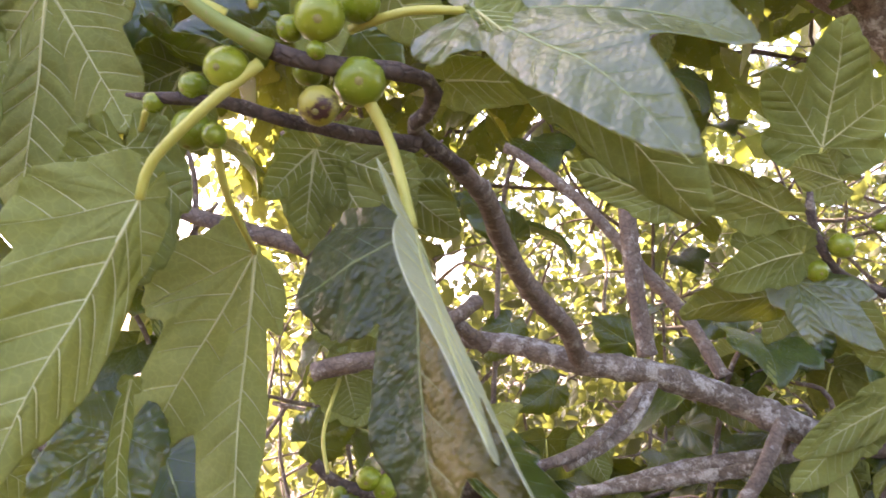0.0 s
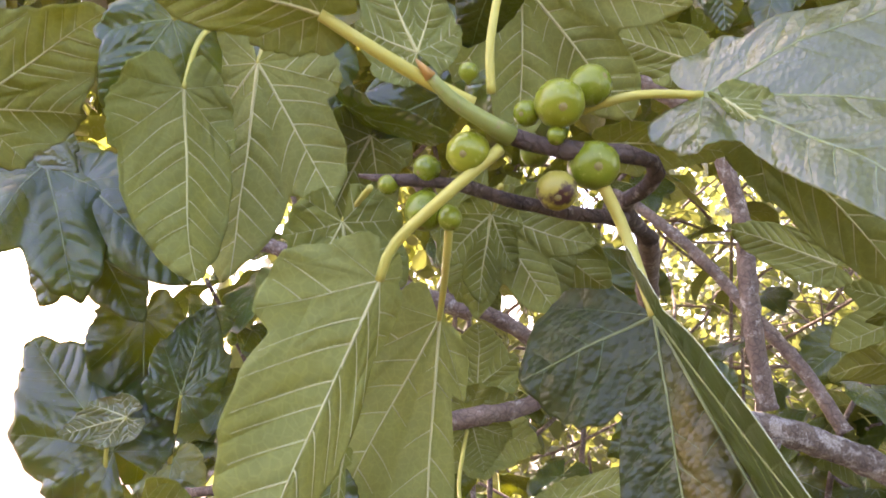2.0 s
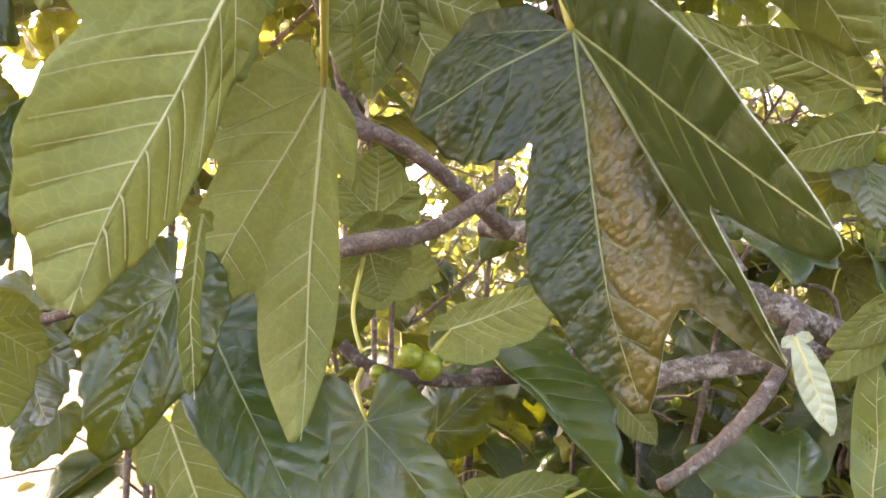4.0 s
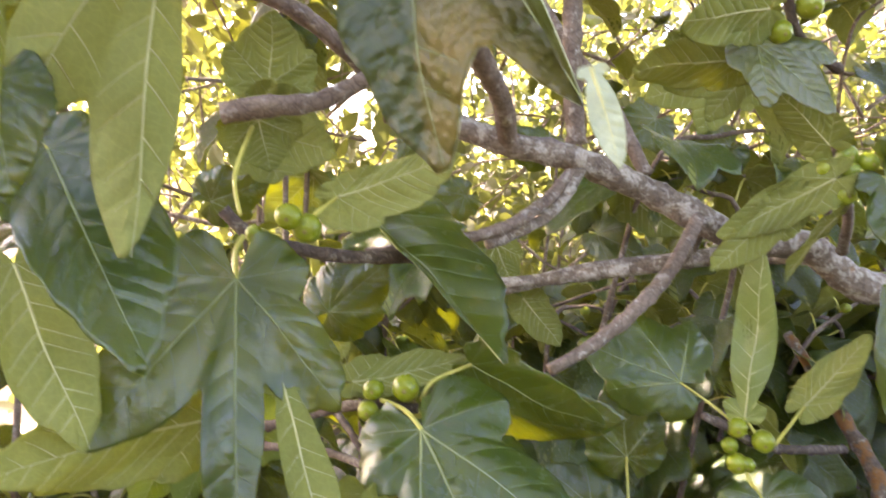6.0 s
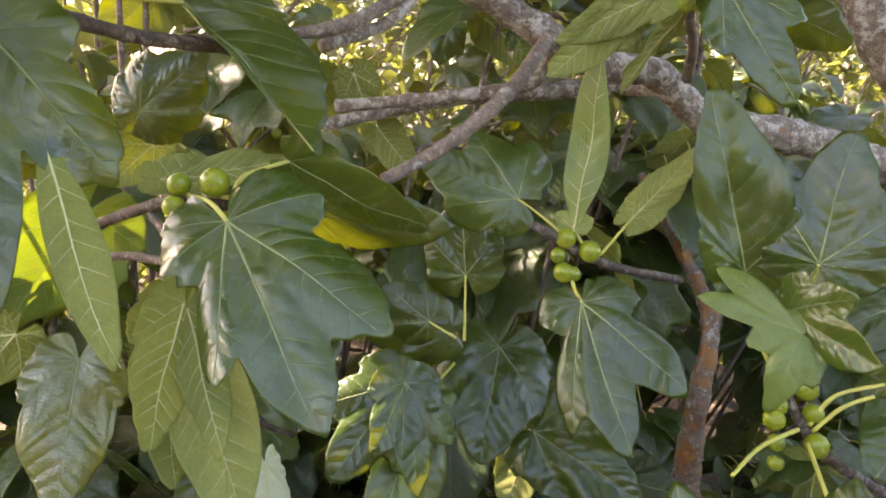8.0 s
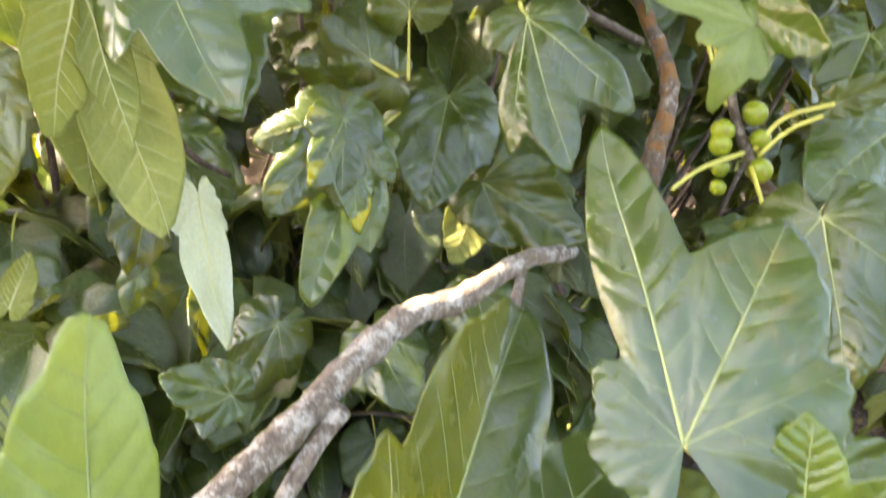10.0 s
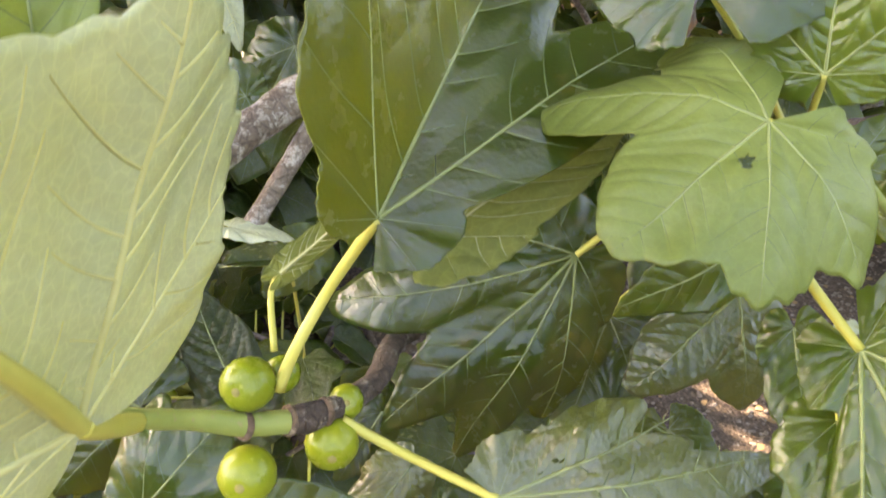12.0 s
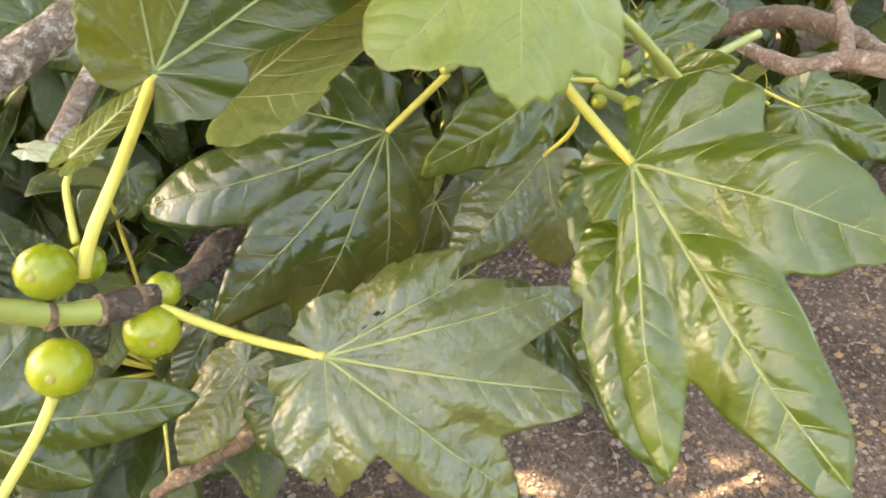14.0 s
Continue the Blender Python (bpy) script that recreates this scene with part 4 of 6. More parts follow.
leaf(C, (-0.577, 0.634, 1.909), (-0.516, 0.651, 1.835), (0.324, -0.945, 0.053), HEART, (0.9, 0.9), (10, 10), 30, 0.02, top=WORN_SHEEN, side=0.38)
petiole(C, [(-0.438, 0.739, 1.591), (-0.419, 0.708, 1.660)], 0.0024, 0.0017)
leaf(C, (-0.419, 0.708, 1.660), (-0.408, 0.733, 1.752), (0.412, -0.891, 0.191), HEART, (0.8, 0.8), (10, 10), 30, 0.02, side=0.38)
leaf(C, (-0.475, 0.694, 1.606), (-0.584, 0.719, 1.713), (0.191, -0.895, 0.403), HEART, (0.9, 0.9), (10, 10), 30, 0.02, side=0.38)
petiole(C, [(-0.480, 0.701, 1.563), (-0.476, 0.682, 1.612), (-0.453, 0.669, 1.640)], 0.0024, 0.0017)
leaf(C, (-0.453, 0.669, 1.640), (-0.506, 0.648, 1.624), (-0.351, 0.936, -0.030), HEART, (0.8, 0.8), (10, 10), 30, 0.02, top=WORN_SHEEN, under=WORN_SHEEN, side=0.56)
leaf(C, (-0.471, 0.722, 1.738), (-0.480, 0.751, 1.566), (0.712, -0.685, -0.157), OVATE, (0.9, 0.9), (10, 10), 30, 0.02, side=0.38)
leaf(C, (-0.566, 1.051, 1.559), (-0.569, 1.008, 1.415), (0.437, -0.864, 0.251), OVATE, (1, 1), (10, 10), 20, 0.03, top=WORN_SHEEN, side=0.38)
leaf(C, (-0.536, 0.951, 1.512), (-0.482, 0.922, 1.415), (-0.295, 0.859, -0.419), HEART, (0.9, 0.9), (10, 10), 20, 0.03, under=WORN_SHEEN, side=0.56)
leaf(C, (-0.555, 1.108, 1.394), (-0.588, 1.064, 1.323), (0.448, -0.838, 0.311), HEART, (0.9, 0.9), (10, 10), 20, 0.03, side=0.38)

LIMB = thing("fig_tree", (1.250, 1.550, 0.000), "old fig tree with lichen-grey limbs and rusty trunk", "tree")
stem(LIMB, [(0.035, 1.259, 1.671), (0.129, 1.231, 1.659), (0.220, 1.214, 1.633), (0.341, 1.217, 1.615), (0.480, 1.243, 1.572), (0.557, 1.236, 1.538), (0.660, 1.245, 1.500), (0.778, 1.256, 1.498), (0.890, 1.270, 1.436), (1.006, 1.290, 1.421), (1.241, 1.298, 1.395), (1.650, 1.336, 1.307)], (0.015, 0.017, 0.02, 0.021, 0.022, 0.024, 0.025, 0.026, 0.028, 0.03, 0.033, 0.045), LICHEN_BARK, name='limb', rough=0.16, knots=0.15, sides=14, step=0.012)
stem(LIMB, [(0.351, 1.218, 1.604), (0.352, 1.228, 1.620), (0.291, 1.182, 1.555), (0.206, 1.113, 1.504), (0.126, 1.078, 1.483), (0.053, 1.043, 1.470), (0.006, 1.054, 1.461)], (0.012, 0.006), BARK, name='twig')
stem(LIMB, [(0.553, 1.215, 1.533), (0.475, 1.140, 1.453), (0.402, 1.098, 1.392), (0.332, 1.077, 1.342), (0.271, 1.067, 1.308)], (0.012, 0.009), BARK, name='twig')
stem(LIMB, [(0.822, 1.284, 1.482), (0.758, 1.434, 1.467), (0.617, 1.467, 1.444), (0.487, 1.497, 1.421), (0.357, 1.525, 1.383), (0.249, 1.548, 1.346)], (0.02, 0.012), LICHEN_BARK, name='bough')
stem(LIMB, [(0.347, 1.245, 1.644), (0.327, 1.230, 1.746), (0.313, 1.213, 1.865), (0.300, 1.189, 1.955), (0.236, 1.157, 2.102), (0.133, 1.136, 2.170), (0.064, 1.123, 2.255)], (0.016, 0.011), BARK, name='bough')
stem(LIMB, [(0.495, 1.303, 1.605), (0.445, 1.337, 1.712), (0.360, 1.342, 1.813), (0.272, 1.346, 1.917), (0.160, 1.351, 2.014), (0.117, 1.348, 2.035)], (0.013, 0.009), BARK, name='bough')
stem(LIMB, [(0.225, 1.215, 1.629), (0.192, 1.127, 1.682), (0.125, 0.999, 1.728), (0.076, 0.871, 1.773), (0.044, 0.725, 1.803), (0.024, 0.630, 1.801), (-0.001, 0.556, 1.805)], (0.016, 0.015, 0.014, 0.013, 0.011, 0.0085, 0.0055), BARK, name='bough')
stem(LIMB, [(0.048, 1.055, 1.722), (0.021, 1.027, 1.700), (-0.061, 1.005, 1.648), (-0.119, 0.989, 1.635), (-0.175, 0.993, 1.622)], (0.01, 0.013), BARK, name='bough')
stem(LIMB, [(-0.212, 0.960, 1.949), (-0.182, 1.012, 1.873), (-0.163, 1.064, 1.802), (-0.093, 1.081, 1.768), (-0.026, 1.109, 1.725), (0.069, 1.177, 1.657)], (0.01, 0.0125), BARK, name='bough')
stem(LIMB, [(-0.440, 1.003, 1.867), (-0.331, 1.009, 1.833), (-0.238, 1.013, 1.807), (-0.137, 1.019, 1.773)], (0.011, 0.013), BARK, name='bough')
stem(LIMB, [(0.355, 1.217, 1.615), (0.291, 1.178, 1.528), (0.185, 1.135, 1.476)], (0.01, 0.008), LICHEN_BARK, name='twig')
stem(LIMB, [(0.589, 1.281, 1.517), (0.559, 1.289, 1.459), (0.420, 1.345, 1.422), (0.248, 1.400, 1.390)], (0.012, 0.011), LICHEN_BARK, name='bough')

D = thing("fig_branch", (0.635, 0.961, 1.626), "fig shoot with a cluster of round green figs", "branch", "fig branches")
stem(D, [(0.817, 1.214, 1.494), (0.760, 1.132, 1.545), (0.655, 1.007, 1.580), (0.627, 0.989, 1.621), (0.605, 0.981, 1.668)], (0.009, 0.005), BARK)
fig(D, (0.603, 0.983, 1.607), (-0.034, -0.975, -0.217), 0.0149, None, 14)
fig(D, (0.631, 0.979, 1.627), (-0.034, -0.975, -0.217), 0.0149, None, 15)
fig(D, (0.657, 0.971, 1.619), (-0.034, -0.975, -0.217), 0.0142, None, 16)
fig(D, (0.626, 0.972, 1.575), (-0.034, -0.975, -0.217), 0.0164, None, 17)
fig(D, (0.636, 0.974, 1.606), (-0.034, -0.975, -0.217), 0.0134, None, 18)
petiole(D, [(0.634, 0.986, 1.614), (0.651, 0.930, 1.598)], 0.0024, 0.0017)
leaf(D, (0.651, 0.930, 1.598), (0.708, 0.832, 1.453), (-0.515, -0.793, 0.327), ((0, 1, 0.17, 1.1), (31, 0.6, 0.2, 1.0), (-25, 0.55, 0.15, 1.0), (94, 0.3, 0.15, 0.95), (-100, 0.2, 0.1, 0.9)), (1, 1), (10, 10), 20, 0.02, vein=0.0014, side=0.4)
petiole(D, [(0.606, 0.991, 1.597), (0.569, 0.986, 1.565)], 0.0024, 0.0017)
leaf(D, (0.569, 0.986, 1.565), (0.461, 0.999, 1.464), (0.041, 0.995, 0.087), OVATE, (0.6, 0.8), (20, 20), 20, 0.02, side=0.56)
petiole(D, [(0.633, 0.979, 1.562), (0.618, 0.970, 1.545)], 0.0024, 0.0017)
leaf(D, (0.618, 0.970, 1.545), (0.578, 1.009, 1.451), (-0.496, 0.709, 0.501), OVATE, (0.8, 0.8), (20, 20), 20, 0.02, side=0.56)
leaf(D, (0.603, 0.977, 1.639), (0.505, 0.961, 1.707), (0.282, 0.756, 0.590), OVATE, (0.8, 0.8), (10, 10), 20, 0.02, side=0.56)
petiole(D, [(0.642, 0.985, 1.615), (0.693, 0.971, 1.613)], 0.0024, 0.0017)
leaf(D, (0.693, 0.971, 1.613), (0.840, 0.902, 1.541), (-0.555, -0.674, -0.487), TRI, (0.9, 0.9), (10, 10), 20, 0.02, side=0.38)
leaf(D, (0.475, 0.939, 1.751), (0.534, 0.876, 1.665), (0.712, 0.702, -0.020), OVATE, (0.7, 0.7), (20, 20), 20, 0.02, side=0.56)
leaf(D, (0.497, 0.985, 1.736), (0.375, 1.001, 1.704), (0.106, 0.991, 0.086), TRI, (0.8, 0.9), (10, 10), 20, 0.02, side=0.56)
leaf(D, (0.502, 0.988, 1.796), (0.390, 1.002, 1.771), (-0.035, 0.782, 0.623), OVATE, (0.8, 0.8), (10, 10), 20, 0.02, side=0.56)
leaf(D, (0.607, 0.963, 1.595), (0.473, 1.008, 1.508), (0.379, 0.919, -0.104), OVATE, (0.6, 0.6), (15, 15), 20, 0.02, side=0.56)

E = thing("fig_branch", (0.433, 0.835, 1.815), "fig shoot with pale sunlit leaves", "branch", "fig branches")
stem(E, [(0.548, 0.899, 1.721), (0.471, 0.865, 1.745), (0.433, 0.838, 1.795), (0.427, 0.832, 1.834)], (0.006, 0.005), DARK_BARK, rough=0.22, knots=0.35)
petiole(E, [(0.420, 0.834, 1.821), (0.443, 0.825, 1.885)], 0.0024, 0.0017)
leaf(E, (0.443, 0.825, 1.885), (0.445, 0.756, 2.017), (0.468, 0.786, 0.404), TRI, (1, 1), (10, 10), 20, 0.02, side=0.56)
petiole(E, [(0.433, 0.836, 1.808), (0.420, 0.842, 1.764)], 0.0024, 0.0017)
leaf(E, (0.420, 0.842, 1.764), (0.296, 0.797, 1.725), (-0.417, 0.830, 0.371), OVATE, (0.8, 0.8), (10, 10), 20, 0.02, side=0.56)
leaf(E, (0.423, 0.867, 1.732), (0.482, 0.808, 1.651), (-0.370, -0.856, 0.360), TRI, (0.8, 0.8), (10, 10), 20, 0.02, top=WORN_SHEEN, side=0.38)
petiole(E, [(0.427, 0.836, 1.808), (0.398, 0.845, 1.813)], 0.0024, 0.0017)
leaf(E, (0.398, 0.845, 1.813), (0.258, 0.818, 1.865), (0.094, 0.747, 0.658), OVATE, (0.6, 0.8), (10, 10), 20, 0.02, side=0.56)
leaf(E, (0.466, 0.831, 1.847), (0.393, 0.799, 1.859), (-0.288, 0.838, 0.465), HEART, (0.8, 0.8), (10, 10), 20, 0.02, side=0.56)
leaf(E, (0.438, 0.899, 1.721), (0.291, 0.903, 1.693), (-0.097, 0.774, 0.626), OVATE, (0.8, 0.8), (10, 10), 20, 0.02, side=0.56)
fig(E, (0.466, 0.841, 1.772), (0.000, -0.909, -0.418), 0.0145, None, 19)
fig(E, (0.442, 0.855, 1.744), (0.000, -0.909, -0.418), 0.0134, None, 20)
fig(E, (0.513, 0.837, 1.798), (0.000, -0.909, -0.418), 0.0106, None, 21)

G = thing("fig_branch", (0.010, 0.924, 1.292), "fig shoot with glossy lobed leaves and small green figs", "branch", "fig branches")
stem(G, [(-0.113, 1.101, 1.213), (-0.037, 1.015, 1.261), (0.016, 0.963, 1.284), (0.073, 0.948, 1.285)], (0.007, 0.006), DARK_BARK, rough=0.22, knots=0.35)
petiole(G, [(0.028, 0.941, 1.296), (0.052, 0.903, 1.295), (0.069, 0.878, 1.281)], 0.003, 0.0026)
leaf(G, (0.069, 0.878, 1.281), (0.158, 0.716, 1.119), (-0.294, -0.751, 0.591), ((0, 1, 0.16, 1.6), (27, 0.86, 0.2, 1.2), (-24, 0.72, 0.11, 1.25), (85, 0.42, 0.22, 1.0), (-75, 0.35, 0.2, 1.0), (-115, 0.31, 0.16, 0.95), (125, 0.2, 0.12, 0.9)), (1, 1), (8, 6), 14, 0.022, vein=0.0016, side=0.42, fine=True)
fig(G, (0.018, 0.945, 1.307), (-0.235, -0.970, -0.056), 0.0127, None, 22)
fig(G, (0.055, 0.936, 1.312), (-0.235, -0.970, -0.056), 0.0166, None, 23)
fig(G, (0.013, 0.942, 1.282), (-0.235, -0.970, -0.056), 0.0127, None, 24)
petiole(G, [(0.074, 0.929, 1.299), (0.086, 0.930, 1.322), (0.135, 0.951, 1.339)], 0.003, 0.0022)
leaf(G, (0.135, 0.951, 1.339), (0.302, 0.928, 1.269), (-0.292, -0.859, -0.420), LONG, (1.2, 0.9), (10, 10), 20, 0.02, side=0.38)
leaf(G, (0.164, 1.036, 1.265), (0.354, 0.987, 1.263), (-0.252, -0.958, -0.136), OVATE, (0.7, 0.7), (10, 10), 20, 0.02, side=0.38)
leaf(G, (-0.005, 0.992, 1.304), (0.141, 1.001, 1.337), (0.129, 0.647, -0.751), OVATE, (0.6, 0.7), (10, 10), 15, 0.02, side=0.56)

H = thing("fig_branch", (-0.155, 0.941, 1.474), "fig shoot with one very large lobed leaf and two figs", "branch", "fig branches")
stem(H, [(0.072, 1.033, 1.461), (-0.031, 0.997, 1.460), (-0.124, 0.961, 1.478), (-0.164, 0.958, 1.509)], (0.009, 0.007), DARK_BARK, rough=0.22, knots=0.35)
petiole(H, [(-0.138, 0.938, 1.481), (-0.142, 0.905, 1.465), (-0.128, 0.810, 1.447)], 0.003, 0.0026)
leaf(H, (-0.128, 0.810, 1.447), (-0.111, 0.720, 1.209), (0.293, -0.888, 0.353), ((0, 1.0, 0.12, 1.25), (42, 0.66, 0.17, 1.2), (-40, 0.78, 0.17, 1.25), (100, 0.32, 0.18, 0.95), (-90, 0.3, 0.18, 0.95), (130, 0.2, 0.1, 0.9), (-130, 0.2, 0.1, 0.9)), (0.88, 1), (8, 8), 16, 0.02, vein=0.0016, side=0.42, fine=True)
fig(H, (-0.084, 0.845, 1.508), (-0.121, -0.963, -0.241), 0.0138, None, 25)
fig(H, (-0.065, 0.852, 1.497), (-0.121, -0.963, -0.241), 0.0152, None, 26)
fig(H, (-0.118, 0.859, 1.488), (-0.121, -0.963, -0.241), 0.0093, None, 27)
petiole(H, [(-0.059, 0.872, 1.511), (-0.036, 0.920, 1.531)], 0.0024, 0.0017)
leaf(H, (-0.036, 0.920, 1.531), (0.094, 0.884, 1.587), (0.352, 0.907, -0.231), OVATE, (1.0, 0.5), (10, 10), 15, 0.02, side=0.56)
petiole(H, [(0.015, 0.992, 1.501), (-0.046, 0.900, 1.492), (0.006, 1.040, 1.513)], 0.0024, 0.0017)
leaf(H, (0.006, 1.040, 1.513), (0.157, 0.880, 1.356), (-0.020, -0.690, 0.720), OVATE, (1.15, 0.2), (4, 50), 16, 0.025, vein=0.0014, side=0.42)
leaf(H, (-0.038, 1.105, 1.373), (0.041, 1.096, 1.453), (-0.190, -0.979, 0.080), HEART, (1, 1), (8, 8), 15, 0.02, side=0.38)
petiole(H, [(-0.143, 1.020, 1.611), (-0.150, 0.937, 1.549), (-0.137, 0.893, 1.506)], 0.003, 0.0022)
leaf(H, (-0.136, 1.020, 1.621), (-0.119, 1.014, 1.559), (-0.046, 0.994, -0.099), HEART, (1.6, 1.6), (8, 8), 15, 0.02, side=0.56)
leaf(H, (-0.130, 1.068, 1.671), (-0.128, 1.064, 1.764), (-0.027, 0.998, 0.049), HEART, (1.3, 1.3), (8, 8), 15, 0.02, side=0.56)
leaf(H, (-0.147, 1.072, 1.616), (-0.041, 1.067, 1.588), (0.044, 0.999, -0.025), HEART, (1.2, 1.2), (8, 8), 15, 0.02, side=0.56)
leaf(H, (-0.203, 1.116, 1.516), (-0.127, 1.101, 1.550), (-0.098, -0.974, -0.203), HEART, (1, 1), (8, 8), 15, 0.02, side=0.38)

I = thing("fig_branch", (-0.299, 0.737, 1.568), "fig shoot with long hanging leaves", "branch", "fig branches")
stem(I, [(-0.487, 0.914, 1.534), (-0.336, 0.763, 1.572), (-0.286, 0.736, 1.583)], (0.006, 0.005), DARK_BARK, rough=0.22, knots=0.35)
fig(I, (-0.302, 0.718, 1.580), (-0.121, -0.963, -0.241), 0.0108, None, 28)
fig(I, (-0.317, 0.719, 1.565), (-0.121, -0.963, -0.241), 0.0081, None, 29)
petiole(I, [(-0.313, 0.739, 1.571), (-0.282, 0.714, 1.565), (-0.256, 0.690, 1.553)], 0.0024, 0.0017)
leaf(I, (-0.256, 0.690, 1.553), (-0.162, 0.609, 1.403), (0.249, -0.779, 0.576), OVATE, (1.0, 0.75), (14, 14), 15, 0.02, vein=0.0013, side=0.38)
leaf(I, (-0.270, 0.701, 1.555), (-0.185, 0.641, 1.441), (0.008, -0.881, 0.473), OVATE, (0.9, 0.8), (14, 14), 15, 0.02, side=0.38)
leaf(I, (-0.250, 0.578, 1.586), (-0.283, 0.545, 1.477), (0.467, -0.875, 0.123), HEART, (0.7, 0.8), (14, 14), 15, 0.02, side=0.38)
leaf(I, (-0.217, 0.514, 1.631), (-0.216, 0.499, 1.523), (-0.901, 0.429, -0.063), NARROW, (0.8, 0.8), (14, 14), 15, 0.02, side=0.56)
leaf(I, (-0.294, 0.731, 1.461), (-0.213, 0.663, 1.327), (-0.309, 0.758, -0.575), LONG, (1, 1), (25, 10), 15, 0.02, side=0.56)
leaf(I, (-0.145, 0.804, 1.312), (-0.313, 0.725, 1.283), (-0.423, 0.906, -0.006), OVATE, (0.8, 0.8), (10, 10), 15, 0.03, side=0.56)
leaf(I, (-0.081, 0.791, 1.361), (-0.011, 0.685, 1.195), (-0.349, 0.751, -0.560), NARROW, (0.9, 0.9), (20, 10), 15, 0.02, side=0.56)

J = thing("fig_branch", (0.025, 0.910, 1.226), "fig shoot with drooping dull leaves", "branch", "fig branches")
stem(J, [(-0.119, 1.148, 1.169), (-0.037, 1.027, 1.204), (0.025, 0.910, 1.222)], (0.006, 0.004), DARK_BARK, rough=0.22, knots=0.35)
petiole(J, [(0.026, 0.909, 1.219), (0.030, 0.853, 1.200)], 0.0024, 0.0017)
leaf(J, (0.030, 0.853, 1.200), (0.002, 0.789, 1.070), (-0.354, 0.867, -0.351), OVATE, (0.8, 0.8), (10, 20), 15, 0.02, side=0.56)
leaf(J, (0.033, 0.851, 1.195), (0.069, 0.771, 1.065), (0.381, 0.829, -0.409), LONG, (0.8, 0.8), (10, 20), 15, 0.02, side=0.56)
leaf(J, (-0.090, 0.984, 1.090), (-0.105, 0.913, 0.934), (0.139, -0.906, 0.399), OVATE, (1, 1), (20, 10), 15, 0.03, top=WORN_SHEEN, side=0.38)
leaf(J, (-0.157, 0.994, 1.117), (-0.211, 0.997, 1.047), (0.089, 0.996, -0.014), HEART, (1, 1), (10, 20), 15, 0.03, side=0.56)

K = thing("fig_branch", (0.520, 0.991, 1.230), "fig shoot with a cluster of small figs", "branch", "fig branches")
stem(K, [(0.981, 1.374, 1.096), (0.709, 1.142, 1.173), (0.558, 1.012, 1.225), (0.504, 0.999, 1.252), (0.464, 0.991, 1.269)], (0.008, 0.005), DARK_BARK, rough=0.22, knots=0.35)
fig(K, (0.550, 0.984, 1.237), (-0.303, -0.922, -0.243), 0.0155, None, 30)
fig(K, (0.517, 0.995, 1.252), (-0.303, -0.922, -0.243), 0.0140, None, 31)
fig(K, (0.508, 0.994, 1.228), (-0.303, -0.922, -0.243), 0.0109, None, 32)
fig(K, (0.517, 0.988, 1.205), (-0.303, -0.922, -0.243), 0.0140, None, 33)
fig(K, (0.530, 0.985, 1.204), (-0.303, -0.922, -0.243), 0.0109, None, 34)
petiole(K, [(0.524, 0.988, 1.215), (0.528, 0.973, 1.188), (0.517, 0.926, 1.182)], 0.0032, 0.0026)
leaf(K, (0.517, 0.926, 1.182), (0.530, 0.784, 1.030), (-0.525, -0.644, 0.557), ((0, 1, 0.15, 1.25), (32, 0.84, 0.17, 1.15), (-20, 0.84, 0.12, 1.2), (-86, 0.3, 0.16, 0.95), (85, 0.35, 0.17, 0.95), (118, 0.2, 0.12, 0.9), (-122, 0.2, 0.1, 0.9)), (1, 1), (8, 10), 16, 0.02, vein=0.0016, side=0.42)
petiole(K, [(0.542, 0.988, 1.244), (0.527, 0.995, 1.266)], 0.0024, 0.0017)
leaf(K, (0.527, 0.995, 1.266), (0.536, 1.008, 1.512), (0.860, 0.507, -0.057), NARROW, (0.9, 1.1), (18, 10), 15, 0.03, under=SOFT, side=0.56)
petiole(K, [(0.565, 0.980, 1.234), (0.615, 0.995, 1.284)], 0.0024, 0.0017)
leaf(K, (0.615, 0.995, 1.284), (0.686, 0.972, 1.390), (0.727, 0.590, -0.351), OVATE, (0.7, 0.7), (18, 10), 15, 0.03, side=0.56)
petiole(K, [(0.558, 1.012, 1.225), (0.520, 1.060, 1.262), (0.479, 1.090, 1.290)], 0.0024, 0.0017)
leaf(K, (0.479, 1.090, 1.290), (0.348, 1.177, 1.329), (-0.418, -0.812, 0.409), ((0, 1, 0.25, 1.0), (-35, 0.82, 0.25, 1.0), (29, 0.68, 0.25, 1.0), (-81, 0.64, 0.25, 1.0), (-125, 0.25, 0.14, 0.9), (95, 0.36, 0.2, 0.95)), (1, 1), (6, 6), 12, 0.02, top=FRESH, vein=0.0014, side=0.4)
petiole(K, [(0.429, 1.115, 1.060), (0.435, 1.159, 1.153)], 0.0024, 0.0017)
leaf(K, (0.435, 1.159, 1.153), (0.420, 1.181, 1.278), (-0.335, -0.934, 0.126), HEART, (1, 1), (6, 6), 12, 0.02, vein=0.0015, side=0.38)
petiole(K, [(0.416, 1.119, 1.063), (0.377, 1.142, 1.082)], 0.0024, 0.0017)
leaf(K, (0.377, 1.142, 1.082), (0.305, 1.168, 1.133), (-0.175, -0.954, 0.244), HEART, (1.1, 1.1), (6, 6), 12, 0.02, vein=0.0015, side=0.38)
leaf(K, (0.322, 1.056, 1.018), (0.213, 1.009, 0.892), (-0.181, -0.860, 0.477), TRI, (0.9, 0.9), (10, 10), 20, 0.02, vein=0.0015, side=0.38)
leaf(K, (0.324, 1.055, 1.019), (0.338, 0.989, 0.878), (0.092, -0.897, 0.432), TRI, (0.8, 0.8), (10, 10), 20, 0.02, vein=0.0015, side=0.38)

